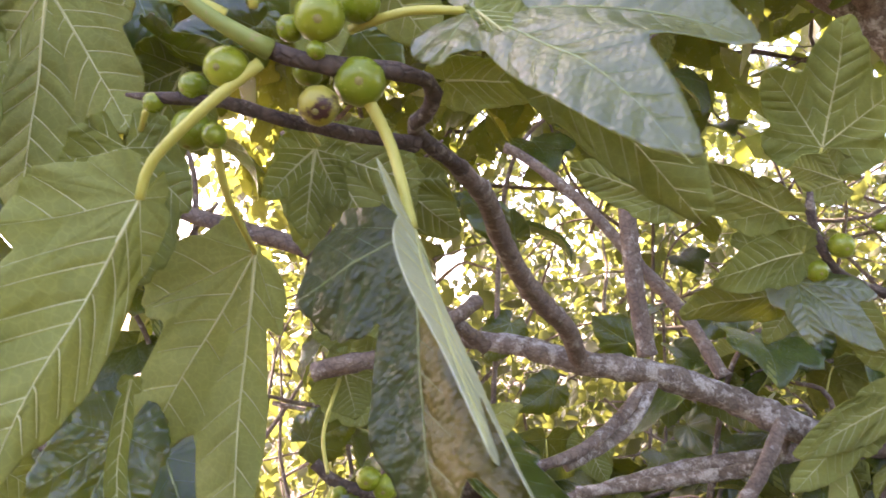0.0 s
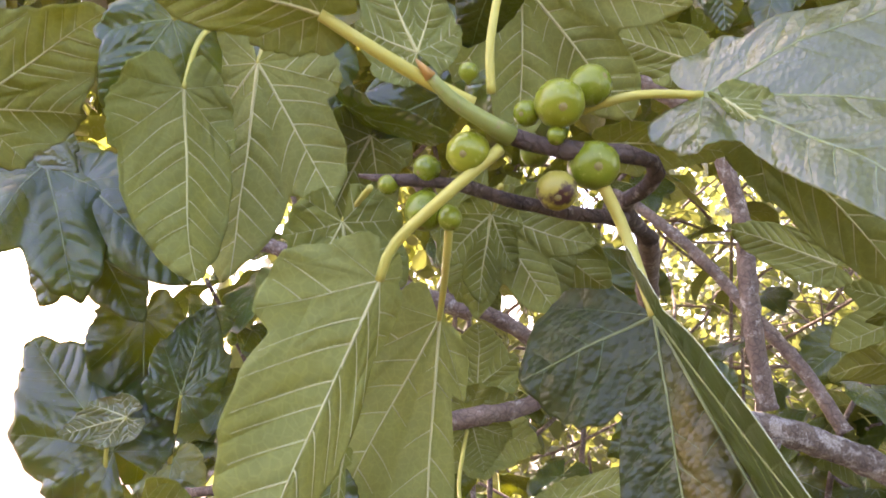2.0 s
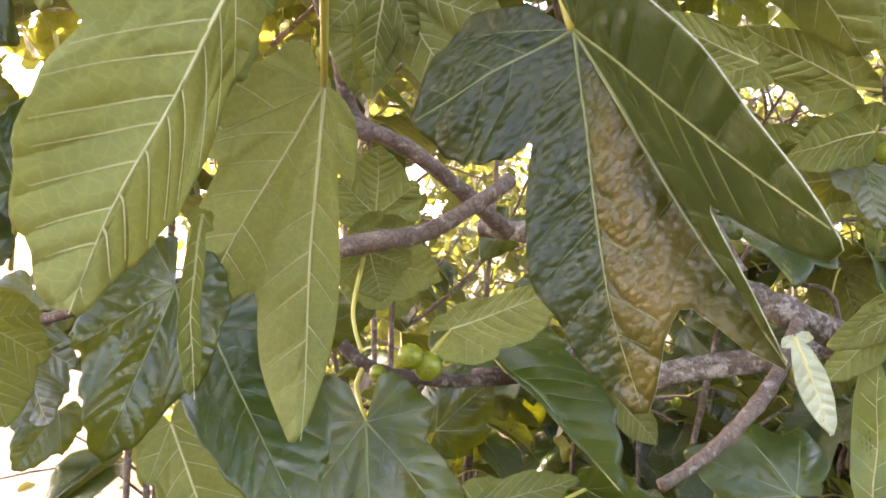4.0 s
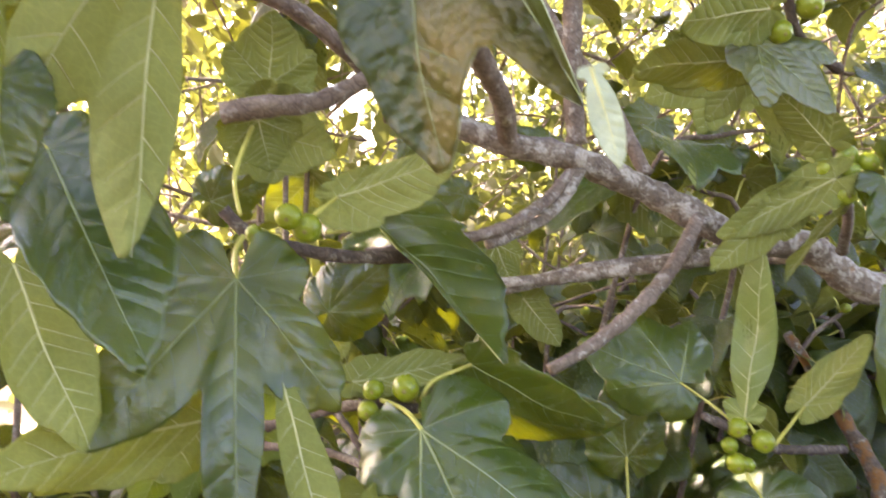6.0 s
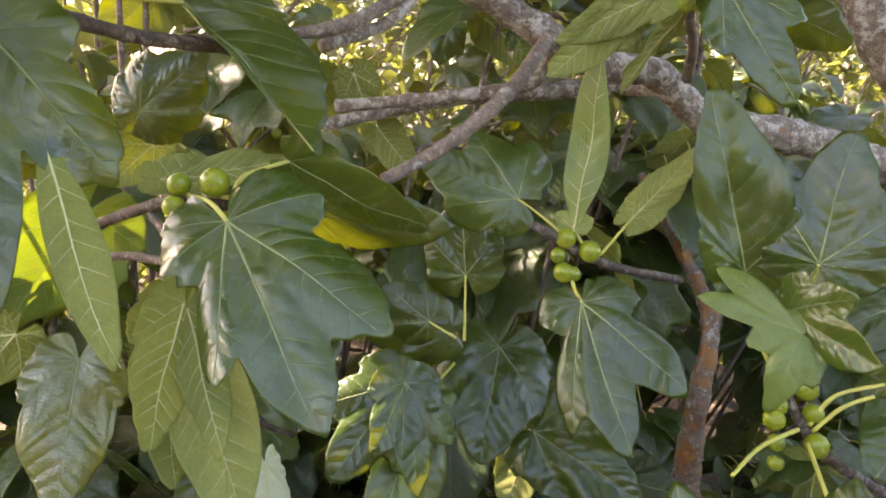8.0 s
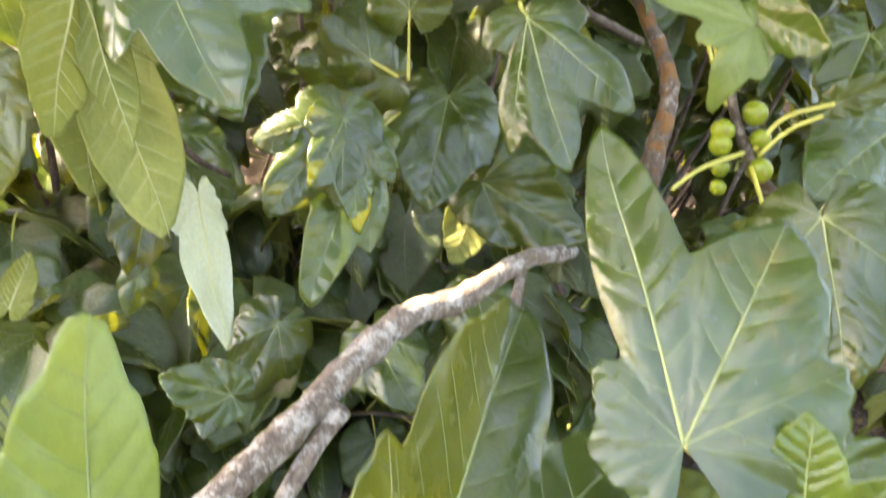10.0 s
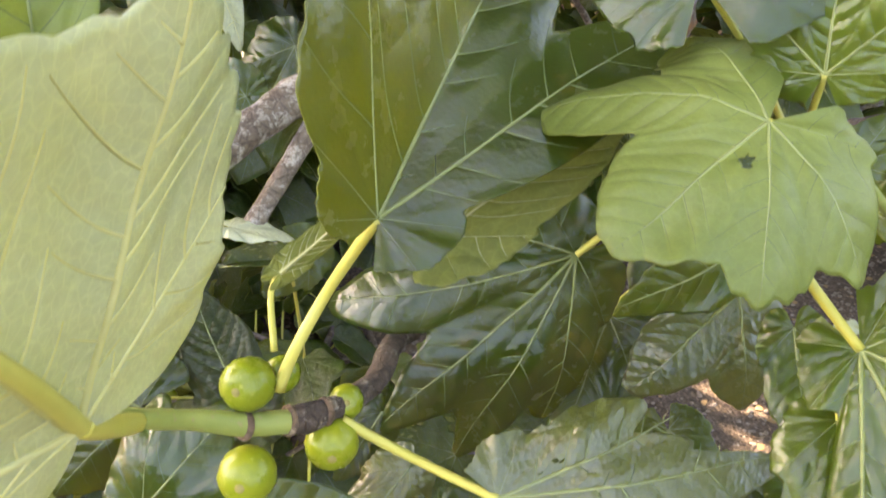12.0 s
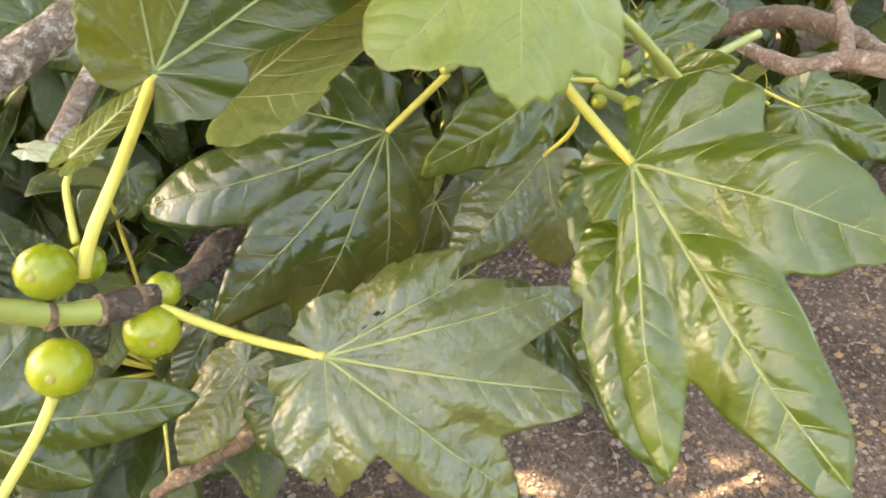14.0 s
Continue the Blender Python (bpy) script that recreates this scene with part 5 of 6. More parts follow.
N = thing("fig_branch", (0.766, 0.833, 1.105), "fig shoot with a hanging cluster of green figs", "branch", "fig branches")
stem(N, [(1.114, 0.902, 0.862), (0.914, 0.852, 0.968), (0.819, 0.827, 1.038), (0.772, 0.830, 1.106), (0.746, 0.834, 1.169)], (0.008, 0.005), DARK_BARK, rough=0.22, knots=0.35)
fig(N, (0.806, 0.824, 1.097), (-0.314, -0.949, 0.028), 0.0161, None, 35)
fig(N, (0.767, 0.828, 1.073), (-0.314, -0.949, 0.028), 0.0146, None, 36)
fig(N, (0.810, 0.792, 1.031), (-0.314, -0.949, 0.028), 0.0161, None, 37)
fig(N, (0.763, 0.822, 1.056), (-0.314, -0.949, 0.028), 0.0146, None, 38)
fig(N, (0.812, 0.809, 1.068), (-0.314, -0.949, 0.028), 0.0131, None, 39)
fig(N, (0.758, 0.800, 1.006), (-0.314, -0.949, 0.028), 0.0102, None, 40)
fig(N, (0.762, 0.810, 1.029), (-0.314, -0.949, 0.028), 0.0117, None, 41)
petiole(N, [(0.729, 0.823, 1.156), (0.685, 0.835, 1.251)], 0.0024, 0.0017)
leaf(N, (0.685, 0.835, 1.251), (0.622, 0.879, 1.465), (-0.304, -0.950, -0.020), OVATE, (0.75, 1.1), (28, 38), 15, 0.025, under=PALE, vein=0.0014, side=0.38)
petiole(N, [(0.756, 0.815, 1.158), (0.733, 0.773, 1.278)], 0.0024, 0.0017)
leaf(N, (0.733, 0.773, 1.278), (0.766, 0.796, 1.435), (-0.689, -0.681, 0.249), TRI, (1.1, 1.1), (10, 10), 15, 0.02, vein=0.0014, side=0.38)
leaf(N, (0.663, 0.732, 1.234), (0.677, 0.616, 1.213), (-0.989, -0.134, 0.063), TRI, (0.9, 0.9), (10, 10), 15, 0.02, side=0.38)
leaf(N, (0.658, 0.701, 1.219), (0.585, 0.787, 1.234), (-0.543, -0.564, 0.623), ((0, 1, 0.13, 1.2), (-24, 1.1, 0.13, 1.2), (35, 0.5, 0.16, 1.0), (90, 0.75, 0.17, 1.05), (120, 0.5, 0.16, 1.0), (-70, 0.3, 0.14, 0.95)), (1, 1), (8, 8), 12, 0.025, top=SOFT, vein=0.0011, side=0.42)
petiole(N, [(0.804, 0.805, 1.054), (0.825, 0.795, 1.099), (0.869, 0.767, 1.126)], 0.003, 0.0024)
petiole(N, [(0.808, 0.801, 1.047), (0.831, 0.787, 1.086), (0.856, 0.766, 1.111)], 0.003, 0.0024)
petiole(N, [(0.783, 0.800, 1.052), (0.715, 0.785, 1.039), (0.646, 0.747, 1.026)], 0.003, 0.0024)
petiole(N, [(0.793, 0.790, 1.036), (0.748, 0.703, 1.013), (0.724, 0.646, 0.997)], 0.003, 0.0024)
petiole(N, [(0.765, 0.832, 1.105), (0.740, 0.857, 1.164), (0.722, 0.868, 1.224)], 0.003, 0.0024)
leaf(N, (0.869, 0.767, 1.126), (0.916, 0.714, 1.175), (-0.796, -0.595, 0.110), OVATE, (0.8, 0.8), (10, 10), 15, 0.02, side=0.38)
leaf(N, (0.724, 0.646, 0.997), (0.781, 0.563, 0.990), (-0.596, -0.467, 0.653), TRI, (0.8, 0.8), (10, 10), 15, 0.02, side=0.38)
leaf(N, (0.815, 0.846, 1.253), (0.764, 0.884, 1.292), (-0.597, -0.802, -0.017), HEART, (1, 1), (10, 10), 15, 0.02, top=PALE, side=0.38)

Q = thing("fig_branch", (0.151, 0.295, 0.789), "low fig shoot tip with five green figs", "branch")
stem(Q, [(0.268, 0.447, 0.702), (0.246, 0.420, 0.713), (0.219, 0.362, 0.738), (0.180, 0.327, 0.757), (0.153, 0.319, 0.764), (0.129, 0.311, 0.778), (0.102, 0.299, 0.803), (0.081, 0.272, 0.843), (0.074, 0.245, 0.884)], (0.0075, 0.0078, 0.0078, 0.0078, 0.0078, 0.007, 0.006, 0.005, 0.004), GREEN_STEM, knots=0.12)
stem(Q, [(0.268, 0.447, 0.702), (0.246, 0.420, 0.713), (0.219, 0.362, 0.738), (0.180, 0.327, 0.757), (0.157, 0.320, 0.763)], (0.0085, 0.0086), DARK_BARK, rough=0.22, knots=0.35)
ring(Q, (0.157, 0.320, 0.763), (-0.860, -0.269, 0.434), 0.0095)
ring(Q, (0.131, 0.311, 0.776), (-0.860, -0.269, 0.434), 0.0086)
ring(Q, (0.180, 0.327, 0.757), (-0.860, -0.269, 0.434), 0.0095)
fig(Q, (0.135, 0.325, 0.796), (-0.463, -0.766, 0.445), 0.0162, None, 42)
fig(Q, (0.156, 0.339, 0.786), (0.130, -0.441, 0.888), 0.0119, None, 43)
fig(Q, (0.129, 0.298, 0.745), (-0.288, -0.857, 0.427), 0.0176, None, 44)
fig(Q, (0.183, 0.316, 0.738), (-0.119, -0.966, 0.231), 0.0174, None, 45)
fig(Q, (0.196, 0.338, 0.751), (-0.061, -0.704, 0.708), 0.0120, None, 46)
petiole(Q, [(0.153, 0.326, 0.787), (0.164, 0.330, 0.814), (0.187, 0.343, 0.848), (0.211, 0.325, 0.909)], 0.0042, 0.0034)
leaf(Q, (0.211, 0.325, 0.909), (0.355, 0.532, 1.020), (0.200, -0.620, 0.760), ((0, 1, 0.23, 0.9), (40, 0.46, 0.17, 0.95), (88, 0.17, 0.1, 0.95), (-33, 0.98, 0.15, 0.95), (-75, 0.2, 0.1, 0.95), (-118, 0.13, 0.08, 0.9), (130, 0.1, 0.07, 0.9)), (1.22, 0.86), (40, 22), 10, 0.02, vein=0.0015, curl=0.06, side=0.42, fine=True)
leaf(Q, (0.250, 0.339, 0.882), (0.384, 0.378, 0.952), (0.135, 0.735, -0.664), OVATE, (0.65, 0.3), (10, 10), 10, 0.012, vein=0.0008, side=0.56)
petiole(Q, [(0.191, 0.324, 0.750), (0.232, 0.300, 0.732), (0.275, 0.251, 0.743)], 0.0036, 0.003)
leaf(Q, (0.275, 0.251, 0.743), (0.428, 0.171, 0.719), (-0.162, -0.554, 0.817), ((0, 1, 0.18, 1.05), (24, 1.12, 0.14, 1.2), (-27, 0.95, 0.17, 1.1), (40, 0.75, 0.2, 1.0), (-75, 0.48, 0.2, 1.0), (85, 0.26, 0.13, 0.95), (-140, 0.22, 0.12, 0.9), (120, 0.18, 0.1, 0.9)), (1, 1), (8, 5), 14, 0.03, top=WORN_SHEEN, vein=0.0014, side=0.42, fine=True, ragged=6, holes=((48, 0.26, 0.032), (44, 0.18, 0.027)), label="olive leaf with scars and a ragged edge")
petiole(Q, [(0.126, 0.301, 0.731), (0.110, 0.279, 0.717), (0.088, 0.250, 0.708), (0.069, 0.229, 0.691)], 0.0036, 0.003)
leaf(Q, (0.073, 0.211, 0.722), (0.024, 0.185, 0.656), (-0.264, -0.816, 0.514), TRI, (0.8, 0.8), (10, 10), 20, 0.02, side=0.38)
petiole(Q, [(0.083, 0.270, 0.841), (0.079, 0.238, 0.878), (0.081, 0.206, 0.918)], 0.0056, 0.0046)
leaf(Q, (0.082, 0.202, 0.921), (0.084, 0.111, 1.082), (-0.790, 0.530, 0.307), ((0, 1, 0.5, 0.85), (40, 0.86, 0.4, 0.85), (85, 0.5, 0.28, 0.95), (-42, 0.72, 0.32, 0.9), (-75, 0.25, 0.16, 0.95)), (1.0, 1.0), (4, 8), 10, 0.012, under=PALE, vein=0.0026, curl=0.02, side=0.36, fine=True)
stem(Q, [(0.081, 0.206, 0.918), (0.0855, 0.171, 0.976), (0.087, 0.137, 1.033), (0.0855, 0.112, 1.078)], (0.0042, 0.0012), PETIOLE, 'midrib', 0.006, 0.02, 0.0, 8, label='thick yellow midrib')
petiole(Q, [(0.153, 0.356, 0.789), (0.155, 0.390, 0.810), (0.164, 0.406, 0.816)], 0.0024, 0.002)
leaf(Q, (0.161, 0.375, 0.837), (0.215, 0.396, 0.869), (0.035, 0.799, -0.601), OVATE, (0.45, 0.5), (20, 20), 15, 0.02, side=0.56)
leaf(Q, (0.070, 0.314, 0.981), (0.078, 0.368, 1.130), (0.161, -0.931, 0.328), ((0, 1, 0.27, 0.8), (60, 0.3, 0.14, 0.95), (-60, 0.3, 0.14, 0.95)), (0.95, 0.7), (22, 30), 12, 0.02, top=SOFT, under=PALE, vein=0.0012, side=0.38)

S = thing("fig_branch", (0.454, 0.316, 0.944), "fig shoot with pale green broad leaves", "branch")
stem(S, [(0.704, 0.326, 0.764), (0.566, 0.327, 0.874), (0.496, 0.325, 0.924), (0.454, 0.317, 0.945)], (0.0042, 0.0034), GREEN_STEM)
petiole(S, [(0.455, 0.326, 0.940), (0.433, 0.347, 0.976), (0.381, 0.349, 1.025)], 0.0024, 0.0017)
leaf(S, (0.381, 0.349, 1.025), (0.403, 0.534, 1.161), (-0.569, -0.440, 0.694), ((0, 1.0, 0.13, 1.05), (-38, 0.7, 0.2, 1.05), (-75, 0.45, 0.2, 0.95), (-110, 0.28, 0.14, 0.9), (35, 0.3, 0.12, 0.95), (80, 0.25, 0.12, 0.95), (125, 0.2, 0.1, 0.9)), (1, 1), (10, 8), 14, 0.015, vein=0.0014, side=0.4, fine=True)
petiole(S, [(0.450, 0.312, 0.955), (0.431, 0.296, 0.994)], 0.0024, 0.0017)
leaf(S, (0.431, 0.296, 0.994), (0.430, 0.319, 1.063), (-0.726, -0.653, 0.217), TRI, (1.2, 1.2), (6, 6), 10, 0.015, top=FRESH, vein=0.0012, side=0.38)
petiole(S, [(0.455, 0.316, 0.945), (0.391, 0.278, 0.980)], 0.0024, 0.0017)
leaf(S, (0.391, 0.278, 0.980), (0.297, 0.240, 0.940), (-0.232, -0.364, 0.902), ((0, 1.0, 0.34, 1.0), (-65, 1.1, 0.25, 1.15), (-120, 0.88, 0.26, 1.1), (38, 0.85, 0.32, 1.0), (80, 0.75, 0.3, 1.0), (125, 0.5, 0.2, 0.95)), (1, 1), (4, 4), 8, 0.025, top=SOFT, vein=0.0012, side=0.42, fine=True, holes=((17, 0.26, 0.05), (20, 0.31, 0.035)), label="pale green young leaf with a torn hole")
petiole(S, [(0.416, 0.294, 0.922), (0.425, 0.285, 0.910), (0.447, 0.253, 0.882), (0.460, 0.224, 0.865)], 0.0036, 0.003)
leaf(S, (0.460, 0.224, 0.865), (0.458, 0.027, 0.792), (-0.691, -0.245, 0.680), ((0, 1.0, 0.16, 1.1), (40, 0.72, 0.19, 1.1), (88, 0.4, 0.18, 0.95), (-24, 0.88, 0.09, 1.2), (-60, 0.2, 0.1, 0.95), (125, 0.2, 0.1, 0.9), (-122, 0.16, 0.08, 0.9)), (1, 1), (10, 10), 14, 0.03, top=FRESH, vein=0.0015, side=0.42, fine=True)

T_ = thing("fig_branch", (0.432, 0.404, 0.843), "fig shoot with dark lobed leaves", "branch", "fig branches")
stem(T_, [(0.770, 0.501, 0.701), (0.640, 0.470, 0.769), (0.536, 0.439, 0.816), (0.462, 0.421, 0.843), (0.428, 0.407, 0.844)], (0.006, 0.004), GREEN_STEM)
petiole(T_, [(0.436, 0.413, 0.838), (0.382, 0.404, 0.800)], 0.003, 0.0026)
leaf(T_, (0.382, 0.404, 0.800), (0.235, 0.372, 0.677), (-0.220, -0.870, 0.430), ((0, 1.03, 0.16, 1.15), (-29, 1.02, 0.15, 1.2), (20, 1.0, 0.15, 1.15), (43, 0.78, 0.17, 1.1), (-62, 0.55, 0.2, 1.0), (75, 0.35, 0.17, 0.95), (-105, 0.3, 0.16, 0.9), (125, 0.2, 0.12, 0.9)), (1, 1), (6, 6), 12, 0.02, vein=0.0014, side=0.42)
petiole(T_, [(0.536, 0.439, 0.816), (0.507, 0.335, 0.830), (0.506, 0.362, 0.779)], 0.0024, 0.0017)
leaf(T_, (0.506, 0.362, 0.779), (0.419, 0.343, 0.704), (-0.326, -0.749, 0.576), ((0, 1, 0.26, 1.0), (52, 0.84, 0.27, 1.0), (95, 0.36, 0.18, 0.95), (-40, 0.42, 0.2, 0.95), (-100, 0.25, 0.14, 0.9)), (1, 1), (8, 8), 14, 0.025, top=WORN_SHEEN, vein=0.0013, side=0.42)
petiole(T_, [(0.528, 0.319, 0.864), (0.485, 0.334, 0.864)], 0.0024, 0.0017)
leaf(T_, (0.485, 0.334, 0.864), (0.375, 0.329, 0.811), (-0.097, -0.948, 0.303), OVATE, (0.8, 0.8), (12, 12), 14, 0.02, vein=0.0013, side=0.38)
petiole(T_, [(0.481, 0.259, 0.851), (0.466, 0.217, 0.812)], 0.0024, 0.0017)
leaf(T_, (0.466, 0.217, 0.812), (0.431, 0.110, 0.723), (-0.658, -0.346, 0.669), LONG, (1.0, 1.2), (12, 18), 14, 0.02, top=FRESH, vein=0.0013, side=0.38)
leaf(T_, (0.491, 0.261, 0.844), (0.494, 0.196, 0.790), (-0.075, 0.632, -0.771), NARROW, (1, 1), (12, 12), 14, 0.02, under=PALE, side=0.56)
leaf(T_, (0.528, 0.242, 0.779), (0.562, 0.134, 0.713), (-0.423, -0.570, 0.704), LONG, (1, 1), (12, 20), 14, 0.02, top=FRESH, side=0.38)

V = thing("fig_branch", (0.007, 0.329, 0.657), "low fig shoot with dark leaves in shade", "branch", "fig branches")
stem(V, [(-0.140, 0.409, 0.529), (-0.051, 0.366, 0.595), (0.011, 0.330, 0.660)], (0.006, 0.004), GREEN_STEM)
petiole(V, [(0.011, 0.330, 0.660), (0.057, 0.331, 0.680)], 0.003, 0.0026)
leaf(V, (0.057, 0.331, 0.680), (0.207, 0.302, 0.679), (-0.142, -0.777, 0.614), ((0, 1, 0.14, 1.05), (-30, 0.6, 0.13, 1.0), (48, 0.55, 0.15, 1.05), (85, 0.45, 0.14, 1.0), (-90, 0.35, 0.14, 0.95), (-122, 0.24, 0.11, 0.9), (122, 0.24, 0.11, 0.9)), (1.1, 1), (8, 8), 14, 0.02, vein=0.0013, side=0.38)
leaf(V, (0.130, 0.402, 0.665), (0.094, 0.500, 0.732), (-0.056, -0.575, 0.816), OVATE, (0.8, 0.8), (8, 8), 14, 0.02, top=CRINKLED, side=0.38)
leaf(V, (0.052, 0.419, 0.684), (-0.090, 0.434, 0.657), (-0.201, -0.713, 0.672), HEART, (0.8, 0.8), (8, 8), 14, 0.02, side=0.38)
leaf(V, (0.015, 0.291, 0.712), (0.060, 0.248, 0.712), (-0.237, -0.243, 0.941), HEART, (1, 1), (8, 8), 14, 0.02, side=0.38)
leaf(V, (-0.079, 0.482, 0.607), (-0.036, 0.412, 0.576), (-0.067, 0.366, -0.928), HEART, (1, 1), (8, 8), 14, 0.02, side=0.56)
leaf(V, (0.246, 0.346, 0.651), (0.182, 0.318, 0.591), (-0.332, -0.662, 0.672), OVATE, (0.9, 0.9), (8, 8), 14, 0.02, top=WORN_SHEEN, side=0.38)
fig(V, (-0.051, 0.344, 0.649), (-0.290, -0.877, 0.384), 0.0148, None, 47)
fig(V, (-0.030, 0.354, 0.638), (-0.290, -0.877, 0.384), 0.0121, None, 48)

W = thing("fig_branch", (0.106, 1.091, 0.950), "shaded fig shoot with hanging bluish leaves", "branch", "fig branches")
stem(W, [(-0.038, 1.265, 1.209), (0.026, 1.124, 1.158), (0.107, 1.080, 0.978), (0.175, 1.108, 0.917)], (0.006, 0.004), DARK_BARK, rough=0.22, knots=0.35)
leaf(W, (0.019, 0.989, 1.163), (0.023, 0.879, 0.977), (-0.273, 0.825, -0.495), LONG, (1.2, 1.0), (10, 20), 14, 0.02, side=0.56)
leaf(W, (0.030, 0.976, 1.145), (0.092, 0.817, 0.950), (0.200, 0.788, -0.582), LONG, (0.9, 1.0), (10, 20), 14, 0.02, side=0.56)
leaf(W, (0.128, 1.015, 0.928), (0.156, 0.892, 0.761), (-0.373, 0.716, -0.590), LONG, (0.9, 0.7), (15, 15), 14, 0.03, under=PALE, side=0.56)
leaf(W, (0.060, 1.077, 0.881), (0.039, 1.045, 0.794), (0.035, -0.941, 0.337), HEART, (0.9, 0.9), (10, 10), 14, 0.03, side=0.38)
leaf(W, (0.050, 1.043, 0.799), (0.029, 1.026, 0.747), (-0.009, -0.953, 0.302), HEART, (0.9, 0.9), (10, 10), 14, 0.03, side=0.38)
leaf(W, (0.084, 1.162, 0.959), (0.181, 1.092, 0.888), (-0.224, -0.832, 0.507), HEART, (0.9, 0.9), (10, 10), 14, 0.03, side=0.38)
leaf(W, (0.157, 0.851, 0.723), (0.072, 0.870, 0.746), (-0.021, -0.802, 0.597), HEART, (0.9, 0.9), (10, 10), 14, 0.03, side=0.38)
leaf(W, (0.137, 0.863, 0.734), (0.121, 0.822, 0.683), (-0.015, -0.779, 0.627), HEART, (0.9, 0.9), (10, 10), 14, 0.03, side=0.38)
leaf(W, (-0.074, 0.879, 0.848), (-0.049, 0.897, 0.907), (-0.095, 0.965, -0.246), OVATE, (0.9, 0.9), (10, 10), 14, 0.03, side=0.56)
leaf(W, (0.235, 1.045, 0.703), (0.166, 1.017, 0.587), (-0.224, -0.910, 0.349), HEART, (0.9, 0.9), (10, 10), 14, 0.03, side=0.38)

X = thing("fig_branch", (0.611, 1.226, 0.899), "shaded fig shoot with broad dark leaves", "branch", "fig branches")
stem(X, [(0.833, 1.241, 0.609), (0.717, 1.237, 0.757), (0.601, 1.225, 0.889), (0.504, 1.260, 1.011)], (0.007, 0.004), DARK_BARK, rough=0.22, knots=0.35)
leaf(X, (0.523, 1.197, 1.018), (0.466, 1.089, 0.863), (-0.239, -0.753, 0.613), HEART, (1, 1), (10, 10), 14, 0.03, side=0.38)
leaf(X, (0.571, 1.123, 0.896), (0.701, 0.990, 0.840), (-0.556, -0.718, 0.419), HEART, (0.9, 0.8), (10, 10), 14, 0.03, side=0.38)
leaf(X, (0.372, 0.993, 0.703), (0.410, 0.888, 0.631), (-0.330, -0.607, 0.723), HEART, (1, 1), (10, 10), 14, 0.03, side=0.38)
leaf(X, (0.701, 1.049, 0.842), (0.748, 0.937, 0.764), (-0.583, -0.617, 0.529), HEART, (1, 1), (10, 10), 14, 0.03, top=CRINKLED, side=0.38)
leaf(X, (0.538, 1.014, 0.757), (0.540, 0.917, 0.674), (-0.390, -0.602, 0.697), HEART, (1, 1), (10, 10), 14, 0.03, side=0.38)
petiole(X, [(0.463, 1.222, 0.992), (0.354, 1.078, 0.975)], 0.0024, 0.0017)
leaf(X, (0.354, 1.078, 0.975), (0.261, 0.956, 0.773), (-0.117, -0.824, 0.555), ((0, 1, 0.14, 1.05), (-36, 0.63, 0.15, 1), (22, 0.64, 0.14, 1), (-90, 0.25, 0.1, 1), (75, 0.25, 0.1, 1), (-122, 0.24, 0.11, 0.9), (122, 0.24, 0.11, 0.9)), (1, 1), (10, 10), 14, 0.02, top=FRESH, vein=0.0014, side=0.38)
leaf(X, (0.619, 1.216, 0.864), (0.539, 1.129, 0.742), (0.213, 0.719, -0.662), OVATE, (0.9, 0.9), (10, 10), 14, 0.02, side=0.56)
leaf(X, (0.433, 1.199, 1.043), (0.275, 1.209, 1.060), (-0.041, -0.981, 0.189), OVATE, (1.1, 1.1), (10, 10), 14, 0.02, side=0.38)
leaf(X, (0.619, 1.175, 0.899), (0.727, 1.048, 0.845), (-0.599, -0.685, 0.414), HEART, (0.9, 0.9), (10, 10), 14, 0.02, side=0.38)
leaf(W, (0.108, 1.050, 1.205), (0.174, 0.895, 1.062), (-0.240, -0.712, 0.660), HEART, (1, 1), (10, 10), 14, 0.02, vein=0.0013, side=0.38)
leaf(X, (-0.160, 1.470, 1.170), (-0.285, 1.430, 0.960), (-0.450, 0.800, 0.400), HEART, (1, 1), (10, 10), 14, 0.02, top=SOFT, under=SOFT, side=0.5)
leaf(X, (-0.300, 1.500, 1.060), (-0.370, 1.460, 0.930), (-0.450, 0.800, 0.400), HEART, (1, 1), (10, 10), 14, 0.02, top=SOFT, under=SOFT, side=0.5)
leaf(X, (-0.034, 1.252, 1.317), (-0.097, 1.259, 1.253), (0.091, 0.996, 0.018), HEART, (1, 1), (10, 10), 14, 0.02, side=0.56)
leaf(D, (0.693, 1.374, 1.825), (0.547, 1.451, 1.759), (0.385, 0.903, 0.191), TRI, (1.1, 1.1), (10, 10), 20, 0.02, vein=0.0014, side=0.56)
leaf(D, (0.760, 1.500, 1.687), (0.657, 1.514, 1.613), (-0.201, -0.976, 0.087), HEART, (0.9, 0.9), (10, 10), 20, 0.02, vein=0.0014, side=0.38)
leaf(D, (0.551, 1.534, 1.582), (0.644, 1.453, 1.498), (0.583, 0.803, -0.124), OVATE, (1, 1), (10, 10), 20, 0.02, vein=0.0014, side=0.56)
leaf(D, (0.509, 1.645, 1.572), (0.495, 1.639, 1.484), (-0.289, -0.951, 0.114), HEART, (1, 1), (10, 10), 20, 0.02, vein=0.0014, side=0.38)
leaf(D, (0.537, 1.630, 1.490), (0.615, 1.557, 1.449), (-0.635, -0.758, 0.145), HEART, (0.9, 0.9), (10, 10), 20, 0.02, vein=0.0014, side=0.38)
leaf(D, (0.320, 1.674, 1.452), (0.361, 1.655, 1.362), (0.231, 0.968, -0.095), HEART, (1, 1), (10, 10), 20, 0.02, vein=0.0014, side=0.56)
